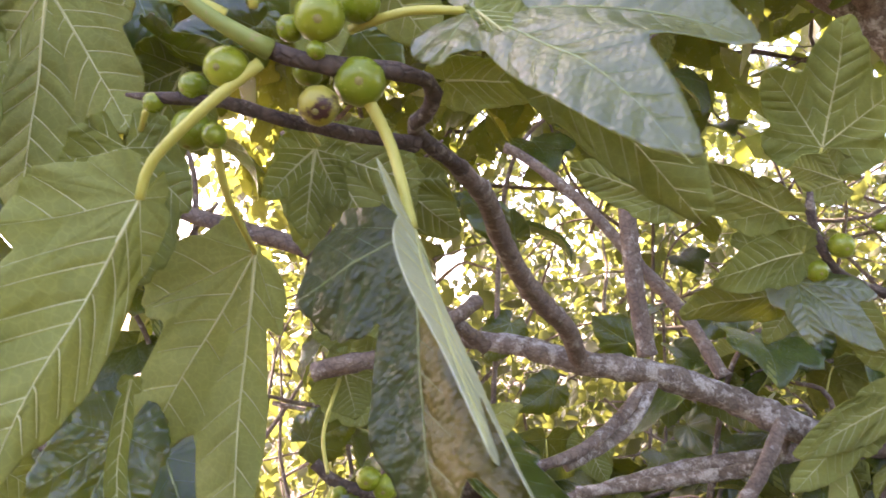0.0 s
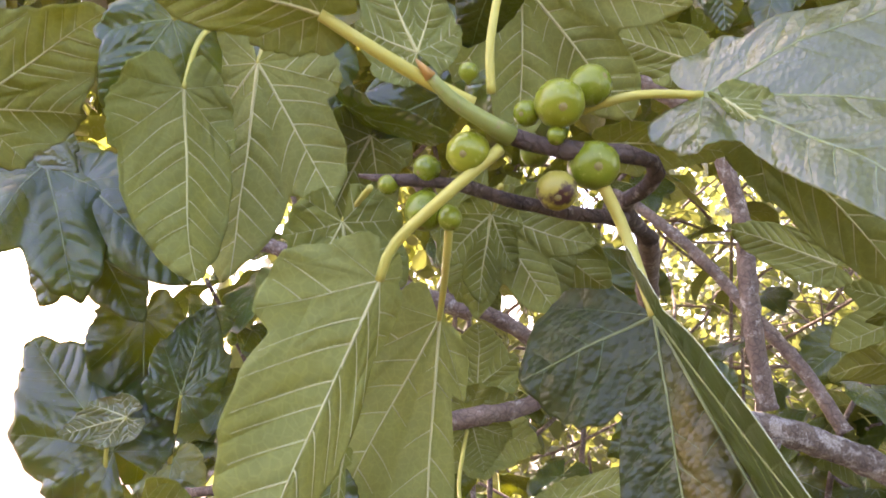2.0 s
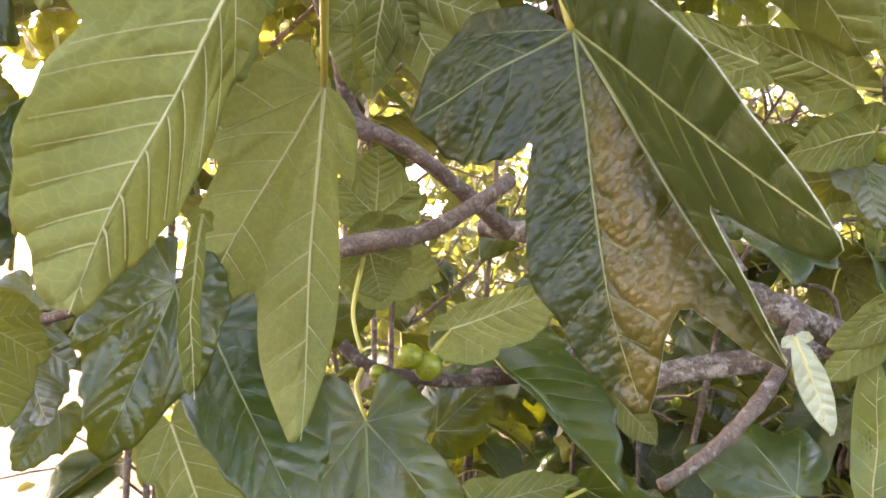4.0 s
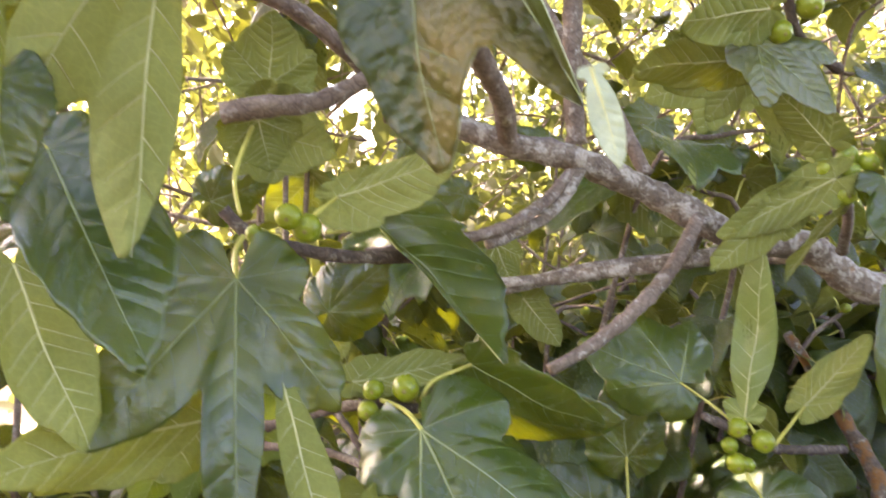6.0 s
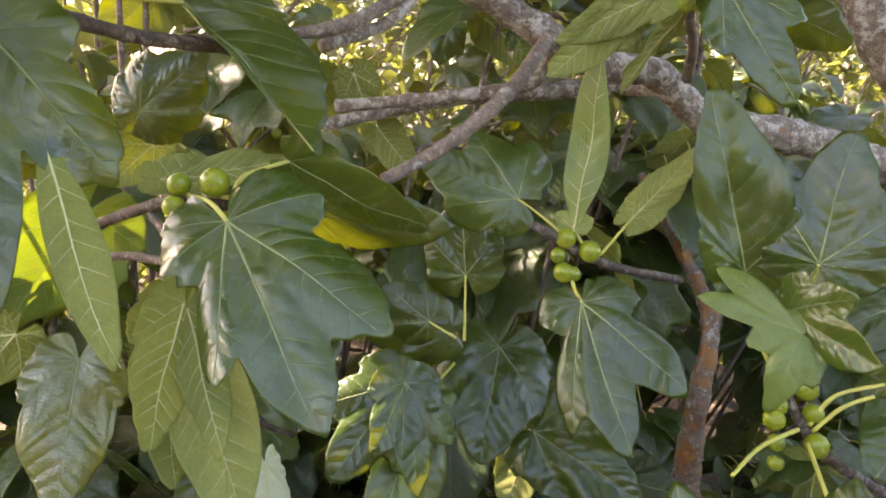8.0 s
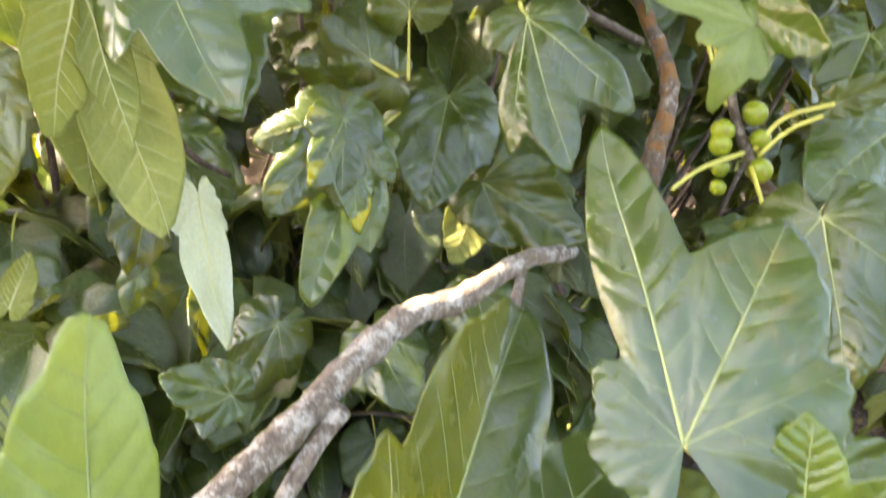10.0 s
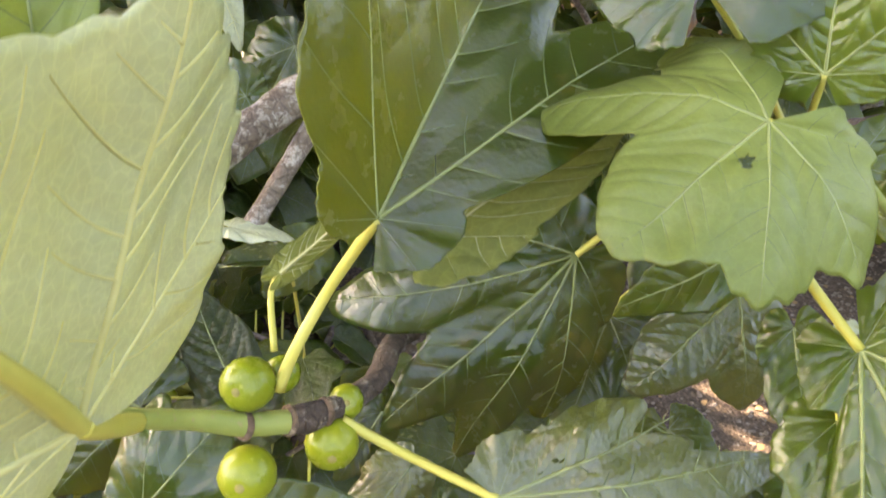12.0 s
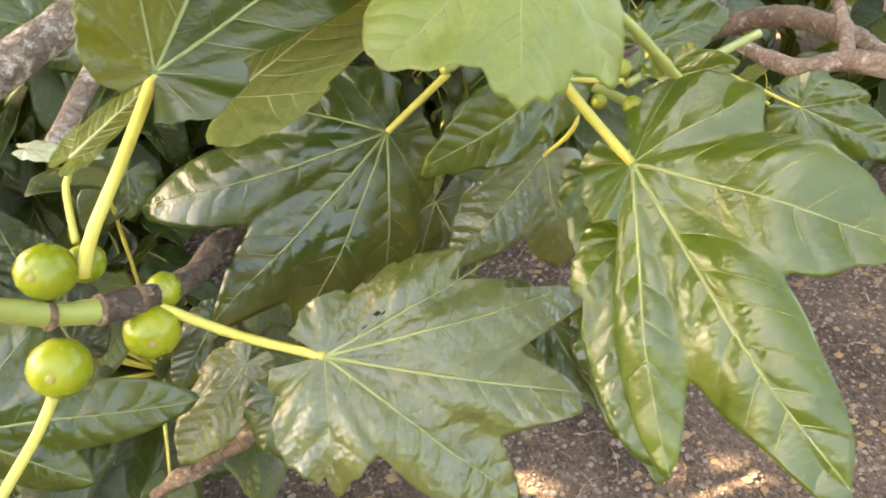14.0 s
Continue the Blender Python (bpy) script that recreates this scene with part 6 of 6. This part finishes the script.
leaf(D, (0.357, 1.551, 1.349), (0.437, 1.524, 1.256), (0.231, 0.969, -0.087), OVATE, (1, 1), (10, 10), 20, 0.02, vein=0.0014, side=0.56)
leaf(D, (0.170, 1.838, 1.719), (0.111, 1.840, 1.623), (-0.022, -1.000, -0.014), HEART, (1, 1), (10, 10), 20, 0.02, vein=0.0014, side=0.38)
leaf(D, (0.788, 1.561, 1.359), (0.770, 1.553, 1.246), (-0.462, -0.876, 0.137), OVATE, (1, 1), (10, 10), 20, 0.02, vein=0.0014, side=0.38)
leaf(D, (0.740, 1.822, 1.777), (0.635, 1.835, 1.685), (-0.168, -0.985, 0.050), HEART, (1, 1), (10, 10), 20, 0.02, vein=0.0014, side=0.38)
leaf(D, (0.471, 1.870, 1.672), (0.385, 1.895, 1.735), (-0.320, -0.946, -0.052), HEART, (1, 1), (10, 10), 20, 0.02, vein=0.0014, side=0.38)
leaf(D, (0.285, 1.899, 1.560), (0.193, 1.912, 1.497), (-0.130, -0.991, -0.023), HEART, (1, 1), (10, 10), 20, 0.02, vein=0.0014, side=0.38)
leaf(N, (0.733, 0.613, 1.045), (0.708, 0.499, 0.914), (-0.716, -0.453, 0.531), HEART, (1, 1), (10, 10), 15, 0.02, vein=0.0013, side=0.38)
leaf(N, (0.996, 0.775, 1.100), (0.841, 0.735, 1.016), (-0.222, -0.650, 0.726), HEART, (1, 1), (10, 10), 15, 0.02, vein=0.0013, side=0.38)
leaf(N, (1.011, 0.877, 1.198), (0.920, 0.807, 1.105), (-0.436, -0.462, 0.772), HEART, (1, 1), (10, 10), 15, 0.02, vein=0.0013, side=0.38)
leaf(X, (-0.090, 1.871, 1.581), (-0.199, 1.882, 1.467), (-0.033, 0.992, 0.121), HEART, (1, 1), (10, 10), 14, 0.02, side=0.56)

Y = thing("fig_branch", (0.705, 0.464, 0.779), "low fig shoot with small green figs", "branch", "fig branches")
stem(Y, [(1.026, 0.599, 0.732), (0.831, 0.513, 0.754), (0.705, 0.464, 0.779), (0.661, 0.447, 0.781)], (0.006, 0.004), GREEN_STEM)
fig(Y, (0.659, 0.459, 0.792), (-0.454, -0.807, 0.378), 0.0101, None, 49)
fig(Y, (0.662, 0.431, 0.764), (-0.454, -0.807, 0.378), 0.0112, None, 50)
fig(Y, (0.645, 0.463, 0.756), (-0.454, -0.807, 0.378), 0.0081, None, 51)
petiole(Y, [(0.848, 0.418, 0.745), (0.831, 0.513, 0.754), (0.878, 0.401, 0.745)], 0.0024, 0.0017)
leaf(Y, (0.878, 0.401, 0.745), (0.944, 0.313, 0.727), (-0.710, -0.605, 0.360), HEART, (0.8, 0.8), (10, 10), 14, 0.03, side=0.38)
petiole(Y, [(0.705, 0.464, 0.779), (0.677, 0.422, 0.796)], 0.0024, 0.0017)
leaf(Y, (0.677, 0.422, 0.796), (0.715, 0.372, 0.832), (-0.849, -0.455, 0.268), HEART, (0.8, 0.8), (10, 10), 14, 0.03, top=FRESH, side=0.38)
petiole(Y, [(0.705, 0.464, 0.779), (0.742, 0.519, 0.782)], 0.0024, 0.0017)
leaf(Y, (0.742, 0.519, 0.782), (0.832, 0.499, 0.820), (-0.384, -0.768, 0.513), HEART, (0.8, 0.8), (10, 10), 14, 0.03, side=0.38)
leaf(Y, (0.505, 0.303, 0.798), (0.481, 0.227, 0.749), (-0.535, -0.325, 0.780), OVATE, (0.8, 0.8), (10, 10), 14, 0.03, side=0.38)
leaf(Y, (0.491, 0.234, 0.716), (0.474, 0.120, 0.664), (-0.238, -0.374, 0.896), OVATE, (0.8, 0.8), (10, 20), 14, 0.03, side=0.38)
leaf(Y, (0.531, 0.174, 0.757), (0.514, 0.111, 0.729), (0.343, 0.318, -0.884), OVATE, (0.6, 0.8), (20, 10), 14, 0.03, under=PALE, side=0.56)
leaf(Y, (0.450, 0.256, 0.711), (0.459, 0.178, 0.683), (-0.221, -0.357, 0.908), OVATE, (0.8, 0.8), (10, 20), 14, 0.03, side=0.38)
leaf(V, (0.257, 0.303, 0.653), (0.270, 0.260, 0.608), (-0.198, -0.730, 0.655), HEART, (0.9, 0.9), (8, 8), 14, 0.02, side=0.38)
leaf(V, (0.237, 0.405, 0.651), (0.193, 0.379, 0.603), (-0.276, -0.719, 0.638), OVATE, (0.9, 0.9), (8, 8), 14, 0.02, side=0.38)
leaf(V, (0.203, 0.613, 0.671), (0.152, 0.593, 0.627), (-0.145, -0.830, 0.538), HEART, (0.9, 0.9), (8, 8), 14, 0.02, side=0.38)
leaf(V, (0.454, 0.442, 0.690), (0.391, 0.371, 0.614), (-0.359, -0.517, 0.777), HEART, (0.95, 0.95), (8, 8), 14, 0.02, side=0.38)
leaf(V, (0.494, 0.362, 0.615), (0.495, 0.293, 0.568), (-0.520, -0.488, 0.701), HEART, (0.9, 0.9), (8, 8), 14, 0.02, side=0.38)

LOW = thing("fig_limb", (0.626, 0.960, 0.839), "lichen-grey fig bough lit by spots of sun", "limb")
stem(LOW, [(0.761, 1.062, 0.792), (0.635, 0.976, 0.831), (0.564, 0.929, 0.847), (0.446, 0.861, 0.831), (0.372, 0.823, 0.839), (0.286, 0.755, 0.824), (0.224, 0.683, 0.819), (0.169, 0.630, 0.810), (0.098, 0.576, 0.785), (0.019, 0.538, 0.740), (-0.082, 0.530, 0.639)], (0.011, 0.0125, 0.013, 0.015, 0.0165, 0.0165, 0.016, 0.0165, 0.017, 0.018, 0.019), LICHEN_BARK, rough=0.18, sides=14)
stem(LOW, [(0.564, 0.928, 0.845), (0.550, 0.898, 0.820), (0.520, 0.851, 0.769), (0.507, 0.826, 0.704)], (0.008, 0.006), LICHEN_BARK, name='twig')
stem(LOW, [(0.255, 0.684, 0.813), (0.219, 0.641, 0.801), (0.182, 0.607, 0.765), (0.146, 0.573, 0.728)], (0.01, 0.009), LICHEN_BARK, name='twig')
# Pale colour stands in for direct sun, which doesn't reach this leaf
leaf(LOW, (0.128, 0.565, 0.738), (0.182, 0.548, 0.729), (-0.350, 0.100, 0.930), OVATE, (1.2, 0.9), (8, 20), 10, 0.03, top=PALE, vein=0.0006, label="small leaf coloured pale to look sunlit")
stem(LOW, [(0.159, 0.366, 0.494), (0.182, 0.364, 0.510), (0.201, 0.365, 0.511), (0.216, 0.368, 0.523), (0.233, 0.366, 0.525), (0.252, 0.370, 0.535), (0.272, 0.373, 0.534)], (0.005, 0.0075, 0.006, 0.0095, 0.007, 0.0075, 0.003), DEAD_WOOD, name='dead_twig', rough=0.55, knots=0.5, step=0.006, label='broken dead twig with peeling brown bark')
stem(LIMB, [(1.250, 1.550, 0.000), (1.009, 1.281, 0.804), (1.068, 1.358, 0.998), (1.042, 1.446, 1.124), (0.996, 1.602, 1.287)], (0.06, 0.022, 0.018, 0.014, 0.01), RUSTY_BARK, name='trunk', rough=0.25, knots=0.3)
stem(LIMB, [(1.770, 1.386, -0.030), (1.730, 1.366, 0.500), (1.650, 1.336, 1.307), (1.400, 1.486, 1.750), (1.050, 1.636, 2.400), (0.450, 1.686, 3.000), (-0.550, 1.636, 3.400)], (0.1, 0.085, 0.07, 0.055, 0.045, 0.035, 0.02), LICHEN_BARK, name='trunk', rough=0.2, knots=0.2, sides=16, step=0.03)
stem(LIMB, [(1.050, 1.636, 2.400), (0.690, 1.436, 2.840), (0.150, 1.136, 3.300)], (0.035, 0.014), BARK, name='bough', step=0.03)
stem(LIMB, [(1.050, 1.636, 2.400), (1.170, 1.796, 2.920), (1.350, 2.036, 3.500)], (0.035, 0.014), BARK, name='bough', step=0.03)
stem(LIMB, [(1.050, 1.636, 2.400), (0.810, 1.996, 2.840), (0.450, 2.536, 3.300)], (0.035, 0.014), BARK, name='bough', step=0.03)
stem(LIMB, [(1.050, 1.636, 2.400), (1.250, 1.396, 2.840), (1.550, 1.036, 3.300)], (0.035, 0.014), BARK, name='bough', step=0.03)

stem(LIMB, [(1.098, 0.684, 0.676), (1.111, 0.628, 0.672), (1.115, 0.572, 0.682), (1.146, 0.539, 0.705), (1.179, 0.489, 0.720), (1.400, 0.900, 0.600), (1.300, 1.400, 0.200)], (0.009, 0.013, 0.014, 0.015, 0.016, 0.02, 0.03), BARK, name='bough', rough=0.2)
stem(LIMB, [(1.150, 0.535, 0.709), (1.189, 0.583, 0.731), (1.261, 0.677, 0.758)], (0.011, 0.008), BARK, name='twig', rough=0.2)

Z = thing("fig_branch", (0.100, 0.800, 0.000), "low fig sucker with dark overlapping leaves", "branch", "fig branches")
stem(Z, [(0.100, 0.800, -0.020), (0.160, 0.720, 0.200), (0.220, 0.620, 0.380)], (0.008, 0.005), BARK)

Z2 = thing("fig_branch", (0.500, 0.850, 0.000), "low fig sucker with dark overlapping leaves", "branch", "fig branches")
stem(Z2, [(0.500, 0.850, -0.020), (0.500, 0.720, 0.180), (0.460, 0.600, 0.340)], (0.008, 0.005), BARK)
petiole(Z, [(0.200, 0.660, 0.330), (0.051, 0.720, 0.505), (-0.097, 0.780, 0.620)], 0.0024, 0.0017)
spare_leaf(Z, (-0.097, 0.780, 0.620), (-0.003, 0.697, 0.613), (-0.076, -0.329, 0.941), 0)
petiole(Z, [(0.200, 0.660, 0.330), (0.087, 0.625, 0.509), (-0.027, 0.590, 0.628)], 0.0024, 0.0017)
spare_leaf(Z, (-0.027, 0.590, 0.628), (-0.089, 0.561, 0.616), (0.029, -0.330, 0.943), 0)
petiole(Z, [(0.200, 0.660, 0.330), (0.075, 0.612, 0.465), (-0.051, 0.564, 0.541)], 0.0024, 0.0017)
spare_leaf(Z, (-0.051, 0.564, 0.541), (-0.127, 0.517, 0.502), (0.044, -0.330, 0.943), 6)
petiole(Z, [(0.200, 0.660, 0.330), (0.023, 0.619, 0.393), (-0.155, 0.578, 0.396)], 0.0024, 0.0017)
spare_leaf(Z, (-0.155, 0.578, 0.396), (-0.090, 0.496, 0.377), (0.023, -0.330, 0.944), 9)
petiole(Z, [(0.200, 0.660, 0.330), (0.124, 0.641, 0.526), (0.047, 0.621, 0.662)], 0.0024, 0.0017)
spare_leaf(Z, (0.047, 0.621, 0.662), (-0.036, 0.592, 0.641), (-0.072, -0.329, 0.941), 8)
petiole(Z, [(0.200, 0.660, 0.330), (0.133, 0.650, 0.465), (0.066, 0.641, 0.540)], 0.0024, 0.0017)
spare_leaf(Z, (0.066, 0.641, 0.540), (-0.033, 0.645, 0.551), (0.155, -0.326, 0.932), 7)
petiole(Z, [(0.200, 0.660, 0.330), (0.125, 0.597, 0.456), (0.049, 0.534, 0.521)], 0.0024, 0.0017)
spare_leaf(Z, (0.049, 0.534, 0.521), (0.068, 0.448, 0.478), (-0.143, -0.327, 0.934), 9)
petiole(Z, [(0.200, 0.660, 0.330), (0.105, 0.574, 0.414), (0.011, 0.488, 0.438)], 0.0024, 0.0017)
spare_leaf(Z, (0.011, 0.488, 0.438), (-0.080, 0.478, 0.435), (-0.235, -0.321, 0.917), 8)
petiole(Z, [(0.200, 0.660, 0.330), (0.190, 0.620, 0.535), (0.180, 0.579, 0.679)], 0.0024, 0.0017)
spare_leaf(Z, (0.180, 0.579, 0.679), (0.109, 0.571, 0.688), (0.095, -0.329, 0.940), 8)
petiole(Z, [(0.200, 0.660, 0.330), (0.192, 0.601, 0.486), (0.184, 0.542, 0.582)], 0.0024, 0.0017)
spare_leaf(Z, (0.184, 0.542, 0.582), (0.139, 0.477, 0.536), (0.045, -0.330, 0.943), 7)
petiole(Z, [(0.200, 0.660, 0.330), (0.167, 0.589, 0.470), (0.133, 0.518, 0.549)], 0.0024, 0.0017)
spare_leaf(Z, (0.133, 0.518, 0.549), (0.102, 0.464, 0.521), (0.130, -0.328, 0.936), 4)
petiole(Z, [(0.200, 0.660, 0.330), (0.187, 0.572, 0.362), (0.174, 0.483, 0.334)], 0.0024, 0.0017)
spare_leaf(Z, (0.174, 0.483, 0.334), (0.140, 0.415, 0.289), (0.095, -0.329, 0.940), 0)
petiole(Z2, [(0.470, 0.620, 0.320), (0.425, 0.621, 0.517), (0.381, 0.622, 0.654)], 0.0024, 0.0017)
spare_leaf(Z2, (0.381, 0.622, 0.654), (0.285, 0.622, 0.661), (-0.120, -0.328, 0.937), 3)
petiole(Z2, [(0.470, 0.620, 0.320), (0.388, 0.577, 0.471), (0.306, 0.535, 0.562)], 0.0024, 0.0017)
spare_leaf(Z2, (0.306, 0.535, 0.562), (0.336, 0.454, 0.529), (-0.125, -0.328, 0.936), 2)
petiole(Z2, [(0.470, 0.620, 0.320), (0.395, 0.528, 0.455), (0.321, 0.435, 0.529)], 0.0024, 0.0017)
spare_leaf(Z2, (0.321, 0.435, 0.529), (0.236, 0.413, 0.516), (0.213, -0.323, 0.922), 3)
petiole(Z2, [(0.470, 0.620, 0.320), (0.362, 0.517, 0.436), (0.254, 0.414, 0.492)], 0.0024, 0.0017)
spare_leaf(Z2, (0.254, 0.414, 0.492), (0.247, 0.342, 0.455), (0.050, -0.330, 0.943), 4)
petiole(Z2, [(0.470, 0.620, 0.320), (0.460, 0.608, 0.530), (0.451, 0.596, 0.679)], 0.0024, 0.0017)
spare_leaf(Z2, (0.451, 0.596, 0.679), (0.364, 0.560, 0.649), (-0.207, -0.323, 0.923), 8)
petiole(Z2, [(0.470, 0.620, 0.320), (0.495, 0.572, 0.467), (0.520, 0.524, 0.554)], 0.0024, 0.0017)
spare_leaf(Z2, (0.520, 0.524, 0.554), (0.386, 0.520, 0.541), (0.248, -0.320, 0.914), 8)
petiole(Z2, [(0.470, 0.620, 0.320), (0.434, 0.511, 0.483), (0.398, 0.403, 0.585)], 0.0024, 0.0017)
spare_leaf(Z2, (0.398, 0.403, 0.585), (0.335, 0.369, 0.567), (-0.238, -0.321, 0.917), 3)
petiole(Z2, [(0.470, 0.620, 0.320), (0.453, 0.517, 0.411), (0.436, 0.414, 0.441)], 0.0024, 0.0017)
spare_leaf(Z2, (0.436, 0.414, 0.441), (0.499, 0.338, 0.428), (0.021, -0.330, 0.944), 5)
petiole(Z2, [(0.470, 0.620, 0.320), (0.522, 0.559, 0.557), (0.574, 0.499, 0.733)], 0.0024, 0.0017)
spare_leaf(Z2, (0.574, 0.499, 0.733), (0.482, 0.459, 0.696), (0.250, -0.320, 0.914), 9)
petiole(Z2, [(0.470, 0.620, 0.320), (0.547, 0.578, 0.477), (0.623, 0.535, 0.573)], 0.0024, 0.0017)
spare_leaf(Z2, (0.623, 0.535, 0.573), (0.709, 0.483, 0.597), (-0.009, -0.330, 0.944), 1)

# ---- fig branches further back ----


def back_shoots(count, x_of, y_of, z_of, seed, size, leaves, label, clear=None):
    rng = random.Random(seed)
    made = 0
    while made < count:
        x, y, z = rng.uniform(*x_of), rng.uniform(*y_of), rng.uniform(*z_of)
        if clear and clear(x, y, z):
            continue
        made += 1
        d = Vector((rng.uniform(-0.4, 0.4), rng.uniform(-0.35, 0.15), rng.uniform(0.0, 0.3)))
        p = Vector((x, y, z)) - d * 0.5
        foot = (p.x + rng.uniform(-0.15, 0.15), p.y + rng.uniform(0.2, 0.6), -0.02)
        leafy_shoot([foot, tuple((p * 0.7 + Vector(foot) * 0.3)), tuple(p), tuple(p + d * 0.5 + Vector((0, 0, 0.03))), tuple(p + d)], 0.008, leaves, size, seed + made, label, figs=1)


back_shoots(46, (-1.2, 2.2), (1.6, 2.3), (0.35, 1.35), 100, 0.2, 12, "leafy fig branch in the shade of the tree", lambda x, y, z: (z > 1.15 and 0.35 < x < 1.0) or (x < -0.2 and z > 0.95))
back_shoots(34, (-1.2, 3.2), (2.4, 3.2), (0.2, 1.6), 150, 0.21, 12, "leafy fig branch in the shade of the tree", lambda x, y, z: (z > 1.25 and 0.2 < x < 1.6) or (x < -0.1 and z > 0.8))
back_shoots(3, (-0.7, -0.2), (1.4, 2.2), (1.5, 2.3), 200, 0.18, 8, "leafy fig branch against the bright sky")
back_shoots(8, (0.9, 2.6), (2.0, 3.0), (1.5, 2.5), 300, 0.17, 7, "leafy fig branch in the shade of the tree")
back_shoots(34, (-0.9, 1.7), (1.0, 1.7), (0.1, 0.6), 400, 0.18, 11, "low fig sucker with dark leaves near the ground", lambda x, y, z: x > 0.6 and y < 1.15)
back_shoots(24, (-1.6, 0.7), (1.6, 2.6), (0.08, 0.5), 450, 0.2, 11, "low fig sucker with dark leaves near the ground")
back_shoots(14, (-0.7, 0.35), (0.5, 0.95), (0.08, 0.32), 500, 0.15, 9, "low fig sucker with dark leaves near the ground")
back_shoots(9, (0.45, 1.15), (1.7, 2.3), (1.1, 1.55), 600, 0.15, 9, "leafy fig branch in the shade of the tree")
back_shoots(5, (-0.25, 0.35), (1.5, 2.2), (1.65, 2.3), 620, 0.16, 9, "leafy fig branch in the shade of the tree")
back_shoots(4, (-0.45, -0.1), (1.4, 1.9), (1.2, 1.5), 640, 0.15, 8, "leafy fig branch in the shade of the tree")
back_shoots(6, (0.6, 1.2), (1.6, 2.1), (1.15, 1.5), 660, 0.15, 9, "leafy fig branch in the shade of the tree")
back_shoots(16, (1.6, 3.0), (0.9, 2.0), (0.15, 0.55), 720, 0.18, 10, "low fig sucker with dark leaves near the ground")
back_shoots(3, (0.65, 1.1), (1.4, 1.8), (1.5, 1.75), 700, 0.16, 8, "leafy fig branch in the shade of the tree")

# ---- crown above, outside the view but shading it ----
small_leaves("fig_crown", 11500, (-3.8, 2.2, 1.0, 4.0, 2.75, 3.9), 0.2, 31, "broad dense fig leaves of the crown above",
                     lambda x, y, z: noise.noise((x * 1.1, y * 1.1, z)) > -0.6 and not (x > 0.7 and y > 1.5 and z < 1.7 + 0.42 * math.hypot(x, y)), TOP, hole=in_gap)

# Unseen leaves added on the right to keep sky light off that side
small_leaves("overhanging_crown", 900, (0.55, 2.8, -1.8, 1.2, 1.9, 3.4), 0.2, 37, "unseen broad leaves added overhead to shade the right side",
             lambda x, y, z: noise.noise((x * 0.9, y * 0.9, 4.0)) > -0.1 and z > 1.75 + 0.35 * (2.0 - x), TOP, hole=in_gap)

# ---- shrubs and trees behind ----
small_leaves("background_shrub", 32000, (-6.0, 8.0, 3.6, 7.5, 0.0, 4.4), 0.125, 32, "small yellow-green sunlit leaves of shrubs behind the fig tree",
             lambda x, y, z: x > -0.32 * y and (z < 1.6 + 0.8 * noise.noise((x * 0.7, y * 0.7, 1.0)) or noise.noise((x * 0.9, y * 0.9, z * 0.9)) > -0.02), SMALL, hole=in_opening)

small_leaves("far_trees", 30000, (-3.0, 14.0, 8.5, 13.0, 0.0, 7.0), 0.16, 35, "dense green crowns of trees in the distance",
                         lambda x, y, z: x > -0.2 * y and z < 4.5 + 2.5 * noise.noise((x * 0.4, y * 0.4, 1.0)), SMALL, hole=in_opening)

# Unseen foliage added behind the camera to darken low sky reflections
small_leaves("hedge", 26000, (-6.0, 6.0, -6.0, 1.5, 0.0, 4.2), 0.14, 36, "unseen dark foliage added behind the viewpoint",
                     lambda x, y, z: math.hypot(x, y) > 3.2 and z < 1.7 + 0.8 * noise.noise((x * 0.5, y * 0.5, 2.0)) + 4.0 * max(0.0, noise.noise((x * 0.35, y * 0.35, 7.0))) and (y < 0 or x > 0), SMALL)


def shrub_twigs(count, seed):
    rng = random.Random(seed)
    verts, faces = [], []
    for _ in range(count):
        x, y, z = rng.uniform(-4, 6), rng.uniform(2.6, 5.5), rng.uniform(0.3, 3.0)
        if x < -0.25 * y:
            continue
        p = [Vector((x, y, z))]
        d = Vector((rng.uniform(-1, 1), rng.uniform(-0.4, 0.4), rng.uniform(-0.2, 0.9))).normalized()
        for k in range(4):
            p.append(p[-1] + d * rng.uniform(0.15, 0.35))
            d = (d + Vector((rng.uniform(-0.5, 0.5), rng.uniform(-0.4, 0.4), rng.uniform(-0.4, 0.5)))).normalized()
        r = rng.uniform(0.004, 0.014)
        line, rad = smooth_line([tuple(q) for q in p], [r, r * 0.85, r * 0.7, r * 0.5, r * 0.3], 0.09)
        v, f = tube_data(line, rad, 5, 0.1, 0.0, rng)
        o = len(verts)
        verts.extend(v)
        faces.extend(tuple(o + k for k in q) for q in f)
    ob = new("shrub_twigs", mesh_of("shrub_twigs", verts, faces, [BARK]))
    return tagged(ob, "tangle of thin grey twigs behind the fig tree", "twigs", kind="stuff")


shrub_twigs(600, 33)
